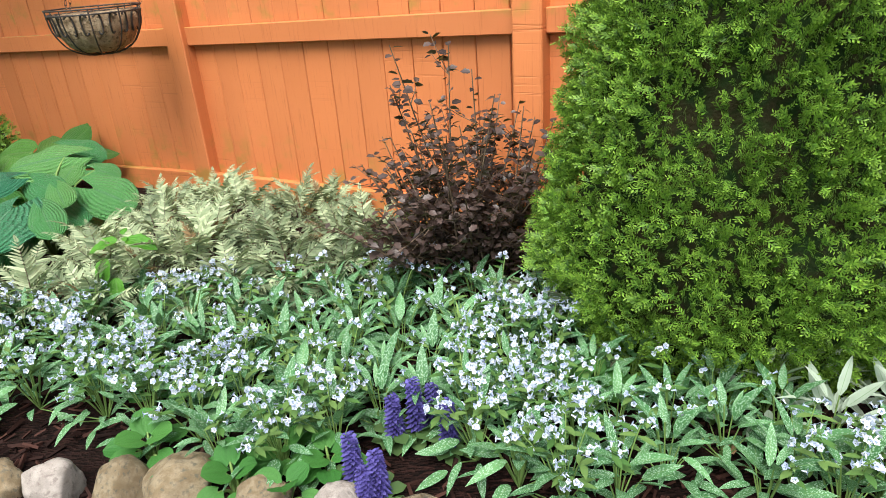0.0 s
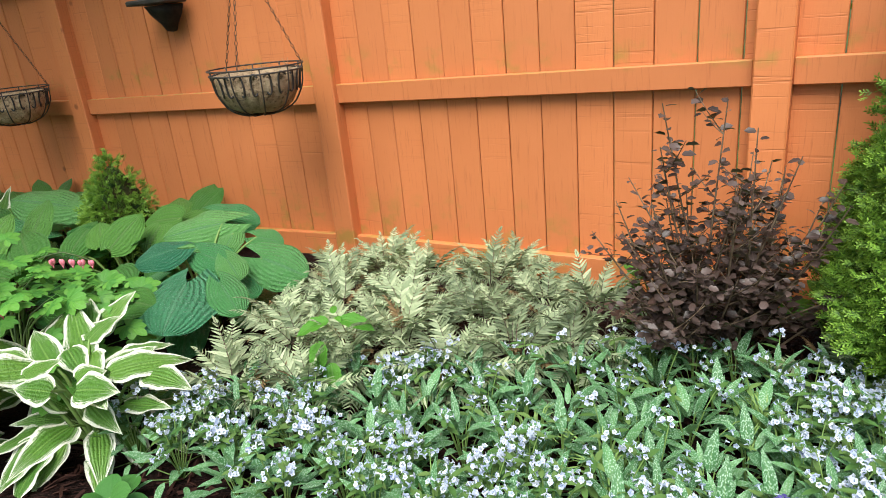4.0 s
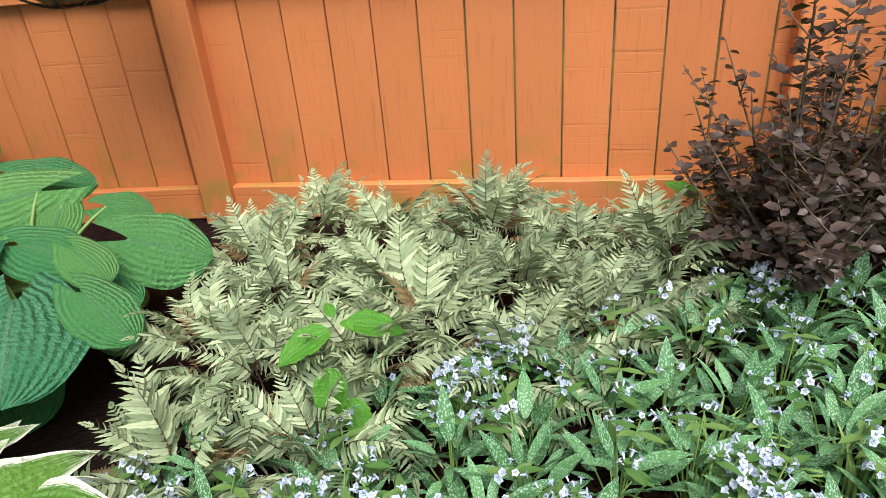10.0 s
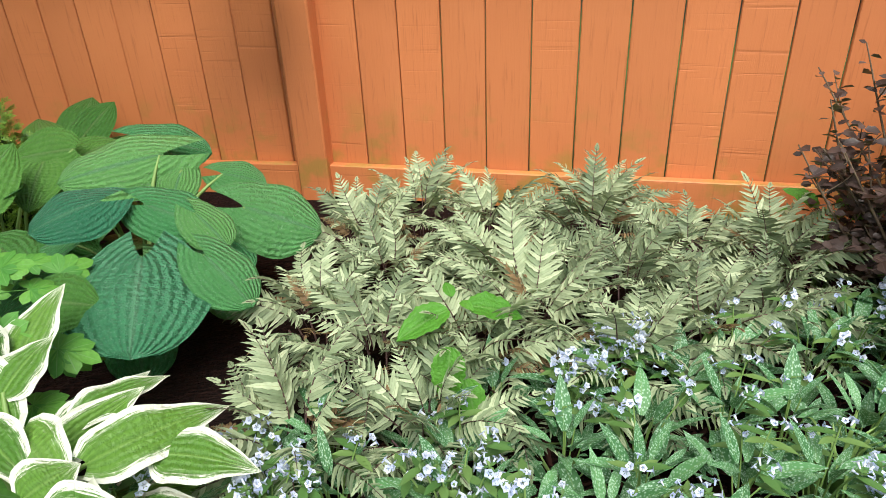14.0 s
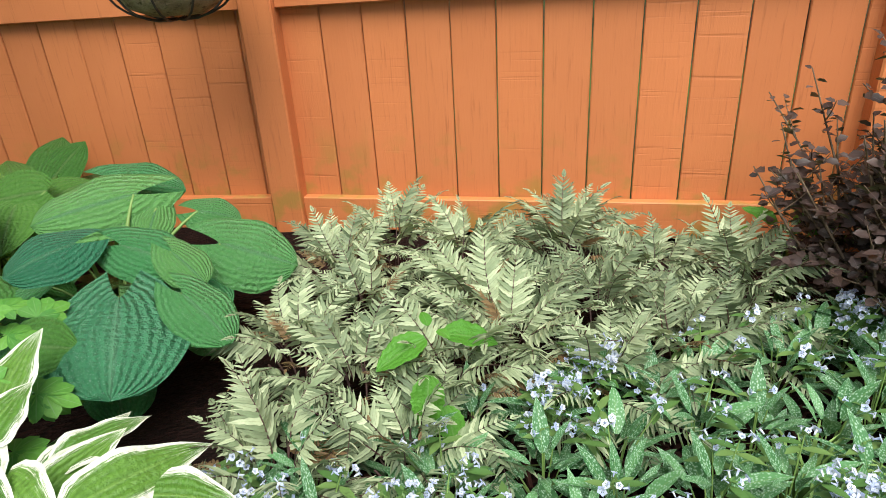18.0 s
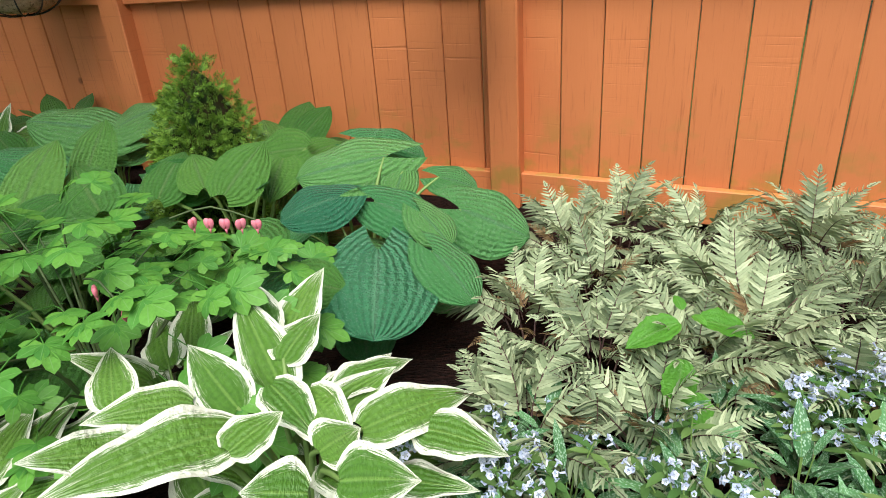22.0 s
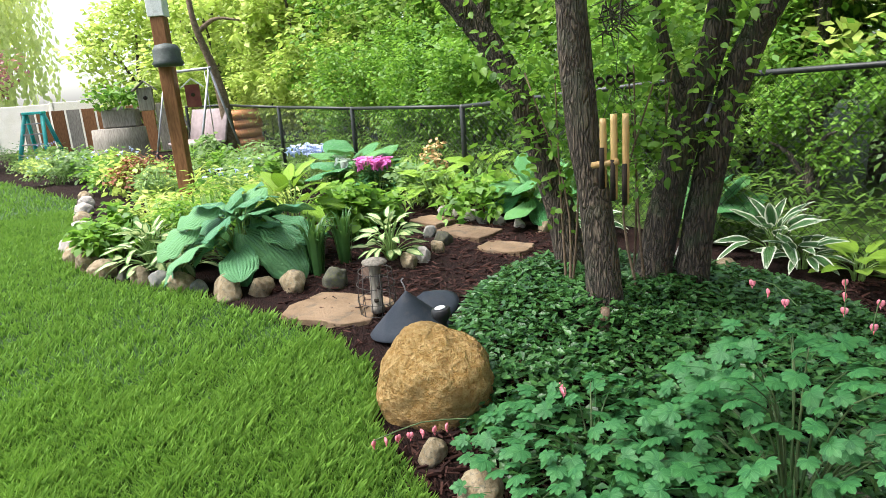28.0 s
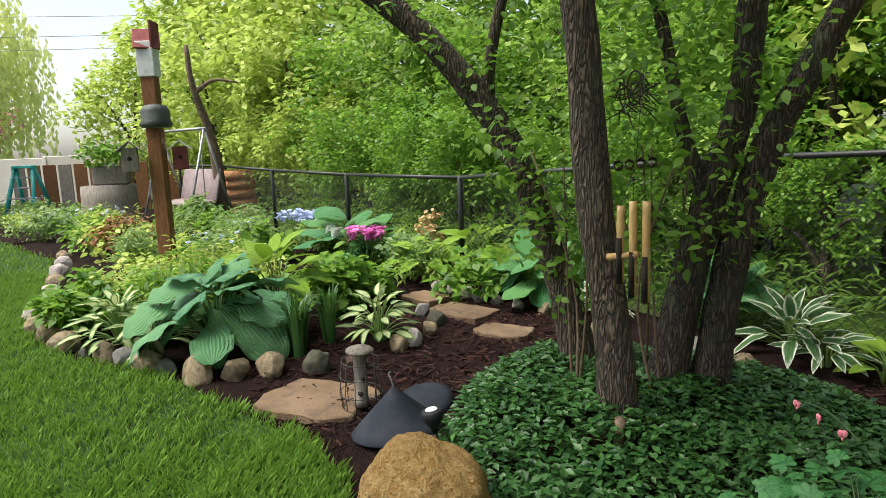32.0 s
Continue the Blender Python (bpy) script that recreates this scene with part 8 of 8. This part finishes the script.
# sun and shade crowns differ by leaf colour, which carries part of the light
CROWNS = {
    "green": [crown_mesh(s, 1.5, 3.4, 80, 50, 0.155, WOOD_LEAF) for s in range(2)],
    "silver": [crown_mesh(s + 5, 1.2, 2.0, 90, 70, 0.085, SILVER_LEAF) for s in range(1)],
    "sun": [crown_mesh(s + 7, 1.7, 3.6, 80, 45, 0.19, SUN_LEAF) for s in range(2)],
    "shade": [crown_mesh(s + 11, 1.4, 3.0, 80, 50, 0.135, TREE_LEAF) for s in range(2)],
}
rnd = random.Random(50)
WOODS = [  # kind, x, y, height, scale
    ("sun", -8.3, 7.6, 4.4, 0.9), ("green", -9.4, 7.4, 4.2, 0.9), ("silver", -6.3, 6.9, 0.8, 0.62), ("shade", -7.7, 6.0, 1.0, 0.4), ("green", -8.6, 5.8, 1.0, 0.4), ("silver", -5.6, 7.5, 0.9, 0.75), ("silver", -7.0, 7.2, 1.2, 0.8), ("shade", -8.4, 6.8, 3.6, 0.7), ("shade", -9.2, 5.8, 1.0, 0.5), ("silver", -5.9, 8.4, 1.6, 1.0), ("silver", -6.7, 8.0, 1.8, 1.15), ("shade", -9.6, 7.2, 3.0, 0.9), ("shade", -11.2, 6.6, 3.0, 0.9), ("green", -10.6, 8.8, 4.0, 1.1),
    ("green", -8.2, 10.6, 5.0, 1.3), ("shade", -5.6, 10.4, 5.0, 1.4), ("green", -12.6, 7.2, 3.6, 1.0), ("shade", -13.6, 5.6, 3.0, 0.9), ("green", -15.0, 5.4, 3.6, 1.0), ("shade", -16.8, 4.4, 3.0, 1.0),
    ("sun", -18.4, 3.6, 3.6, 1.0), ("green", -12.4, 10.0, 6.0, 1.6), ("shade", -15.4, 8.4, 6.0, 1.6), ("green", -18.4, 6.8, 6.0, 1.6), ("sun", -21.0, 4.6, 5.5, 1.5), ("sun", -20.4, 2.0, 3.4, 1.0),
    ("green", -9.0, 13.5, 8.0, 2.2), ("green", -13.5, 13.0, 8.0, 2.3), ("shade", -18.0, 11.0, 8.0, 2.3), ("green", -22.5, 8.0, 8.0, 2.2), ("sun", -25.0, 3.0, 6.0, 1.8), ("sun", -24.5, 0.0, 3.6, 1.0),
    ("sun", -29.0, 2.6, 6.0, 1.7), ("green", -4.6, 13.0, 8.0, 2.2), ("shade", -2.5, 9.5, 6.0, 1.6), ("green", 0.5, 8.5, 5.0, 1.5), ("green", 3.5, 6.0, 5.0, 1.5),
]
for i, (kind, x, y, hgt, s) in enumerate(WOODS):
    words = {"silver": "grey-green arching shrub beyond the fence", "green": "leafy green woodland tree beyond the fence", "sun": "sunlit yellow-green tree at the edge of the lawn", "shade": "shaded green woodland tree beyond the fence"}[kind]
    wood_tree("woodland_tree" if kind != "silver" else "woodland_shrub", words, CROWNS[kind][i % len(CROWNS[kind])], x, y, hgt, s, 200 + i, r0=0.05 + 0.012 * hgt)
rnd = random.Random(90)
for k in range(40):
    t = k / 39
    x = lerp(-9.0, -26.0, t) + rnd.uniform(-0.4, 0.4)
    y = (6.9 + (x + 5.2) * 0.6 if x > -7.5 else 5.5 + (x + 7.5) * 0.29) + rnd.uniform(0.2, 2.6)
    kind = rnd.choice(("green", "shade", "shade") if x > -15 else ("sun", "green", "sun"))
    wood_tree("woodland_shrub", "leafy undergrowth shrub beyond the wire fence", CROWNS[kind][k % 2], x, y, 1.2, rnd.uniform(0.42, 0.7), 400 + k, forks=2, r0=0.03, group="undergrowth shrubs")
wood_tree("plum_tree", "small red-leaved plum tree at the far lawn edge", crown_mesh(31, 1.5, 1.5, 60, 42, 0.12, RED_LEAF), -21.2, -3.5, 2.4, 1.0, 300, r0=0.05, group="", lift=0.5)


def willow(x, y, hgt, r, seed):
    rnd = random.Random(seed)
    root = empty("willow_tree", Matrix.Translation((x, y, ground_z(x, y))), "tall sunlit weeping willow with hanging yellow-green strands", "tree", "willows")
    v, f, u = tube(spline([(0, 0, -0.2), (0.2, 0.1, hgt * 0.4), (0, 0, hgt * 0.85)], 12), [lerp(0.4, 0.12, i / 11) for i in range(12)], 10, rough=0.15)
    part("trunk", make_mesh("willow_trunk", v, f, BARK, u), root)
    ms = []
    for k in range(400):
        a, q = rnd.uniform(0, 6.28), r * math.sqrt(rnd.random())
        z = hgt * (1 - 0.35 * (q / r) ** 2) * rnd.uniform(0.85, 1.0)
        n = int(rnd.uniform(0.45, 0.95) * z / 0.2)
        for j in range(n):
            w = Vector((rnd.uniform(-0.5, 0.5), rnd.uniform(-0.5, 0.5), -1))
            ms.append(aim((q * math.cos(a) + rnd.gauss(0, 0.08), q * math.sin(a) + rnd.gauss(0, 0.08), z - 0.2 * j), w, up=(rnd.uniform(-1, 1), rnd.uniform(-1, 1), 0.2), scale=rnd.uniform(0.22, 0.36)))
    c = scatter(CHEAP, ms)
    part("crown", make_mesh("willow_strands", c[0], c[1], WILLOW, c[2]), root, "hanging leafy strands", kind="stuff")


willow(-33.0, -8.5, 10.0, 4.2, 1)
willow(-37.0, -7.6, 10.0, 4.2, 2)
willow(-31.0, -15.0, 9.5, 4.2, 3)
for k, z in enumerate((6.0, 5.4, 5.0)):
    v, f, u = tube(spline([(-30, -26, z + 0.6), (-29, -10, z), (-28, 8, z + 0.5)], 20), [0.012] * 20, 4)
    thing("power_line", make_mesh("power_line", v, f, STEEL, u), Matrix(), "thin overhead power line crossing the trees", "cable", "power lines")

# undergrowth along the back of the chain-link fence
rnd = random.Random(61)
ms = []
for k in range(9000):
    t = rnd.random()
    x = lerp(-4.8, -16.0, t)
    y0 = 6.3 - (x + 5.2) * 0.02 if x > -5.4 else (6.45 + (x + 5.25) * 0.787 if x > -7.5 else 4.68 + (x + 7.5) * 0.29)
    y = y0 + abs(rnd.gauss(0, 0.9)) + 0.12
    a = rnd.uniform(0, 6.28)
    ms.append(aim((x, y, ground_z(x, y) + 0.02 + rnd.random() ** 1.8 * 0.5), (math.cos(a), math.sin(a), rnd.uniform(-0.2, 1.2)), scale=rnd.uniform(0.07, 0.15)))
c = scatter(THIN, ms)
thing("undergrowth", make_mesh("undergrowth", c[0], c[1], UNDER, c[2]), Matrix(), "tangled light green undergrowth behind the wire fence", "undergrowth", kind="stuff")


# ---- lawn grass and loose mulch ----
def grass(n, x0, x1, y0, y1, hgt, width, seed):
    r = np.random.RandomState(seed)
    pts = []
    xs, ys = r.uniform(x0, x1, n * 2), r.uniform(y0, y1, n * 2)
    fade = r.uniform(0, 0.7, n * 2)
    keep = [(x, y) for x, y, q in zip(xs, ys, fade) if min(x - x0, x1 - x, y - y0) > q and on_lawn(x + 0.03 * math.sin(y * 9), y - 0.03)][:n]
    p = np.array(keep)
    k = len(p)
    z = np.array([ground_z(x, y) for x, y in keep])
    a = r.uniform(0, 6.283, k)
    wave = np.sin(p[:, 0] * 7.3 + 2.1 * np.sin(p[:, 1] * 5.1)) + np.sin(p[:, 1] * 8.9 + 1.7 * np.sin(p[:, 0] * 6.3)) + np.sin((p[:, 0] + p[:, 1]) * 19.0)
    tall = hgt * r.uniform(0.5, 1.2, k) * (1 + 0.13 * wave)
    lean = r.uniform(0.1, 0.75, k) * tall
    la = r.normal(0.6, 1.3, k) + 0.3 * wave
    v = np.zeros((k, 4, 3))
    sx, sy = np.cos(a) * width / 2, np.sin(a) * width / 2
    for i, (s, t, w) in enumerate(((-1, 0, 0.7), (1, 0, 0.7), (0, 1, 0), (-1, 0.5, 1.0))):
        v[:, i, 0] = p[:, 0] + s * sx * w + np.cos(la) * lean * t * t
        v[:, i, 1] = p[:, 1] + s * sy * w + np.sin(la) * lean * t * t
        v[:, i, 2] = z + tall * t * (1 - 0.15 * t) + 0.008
    b = np.arange(k) * 4
    faces = np.stack([b, b + 1, b + 2, b + 3], 1)
    u = np.tile(np.array([(0, 0), (1, 0), (0.5, 1), (0, 0.55)]), (k, 1))
    return v.reshape(-1, 3), faces, u


for args in ((120000, -7.3, -3.1, -1.2, 1.8, 0.080, 0.0060, 1), (90000, -13.0, -6.6, -3.5, 1.8, 0.068, 0.0075, 2), (40000, -24.0, -12.6, -10.0, 0.2, 0.075, 0.015, 3), (16000, -7.4, -3.0, -3.4, 1.8, 0.065, 0.007, 4), (26000, -4.6, 3.5, -3.5, 1.8, 0.075, 0.010, 5)):
    v, f, u = grass(*args)
    thing("lawn_grass", make_mesh("lawn_grass", v, f, GRASS, u), Matrix(), "short bright green mown grass blades", "grass", "lawn grass", "stuff")

rnd = random.Random(70)
ms = []
MULCH_ZONES = [((-6.6, -3.6, 2.0, 5.6), 9500), ((-10.2, -6.9, 1.5, 3.8), 4500), ((-2.3, 1.6, 1.2, 2.4), 2500), ((-5.9, -4.2, 1.62, 2.1), 1500)]
for (xa, xb, ya, yb), n in MULCH_ZONES:
    for k in range(n):
        x, y = rnd.uniform(xa, xb), rnd.uniform(ya, yb)
        if on_lawn(x, y):
            continue
        a = rnd.uniform(0, 6.283)
        ms.append(aim((x, y, surface_z(x, y) + rnd.uniform(0.0, 0.02)), (math.cos(a), math.sin(a), rnd.uniform(-0.35, 0.35)), scale=rnd.uniform(0.025, 0.075), roll=rnd.uniform(-1, 1)))
CHIP_PIECE = ([(-0.1, 0, 0), (0.1, 0.03, 0), (0.0, 0.02, 0.12), (-0.07, 1, 0), (0.1, 0.95, 0.0), (0.0, 0.97, 0.09)], [(0, 3, 5, 2), (2, 5, 4, 1), (0, 1, 4, 3), (0, 2, 1), (3, 4, 5)], [(0, 0), (1, 0), (0.5, 0), (0, 1), (1, 1), (0.5, 1)])
c = scatter(CHIP_PIECE, ms)
thing("mulch_chips", make_mesh("mulch_chips", c[0], c[1], CHIP, c[2], smooth=False), Matrix(), "loose reddish-brown shredded bark chips", "mulch", kind="stuff")
for i, (x, y, s) in enumerate(((-1.58, 1.80, 0.07), (-1.68, 1.83, 0.05), (1.05, 1.42, 0.06), (0.7, 1.36, 0.05), (-1.3, 1.5, 0.04))):
    p = leaf(L=s, W=s * 0.7, nv=6, nu=4, teeth=0.2, droop=-0.2, fold=0.4, seed=i)
    thing("fallen_leaf", make_mesh("fallen_leaf", p[0], p[1], DRY_LEAF, p[2]), pose(x, y, ground_z(x, y) + 0.03, 5, 8, 60 * i), "dry tan fallen leaf on the mulch", "leaf", "fallen leaves")
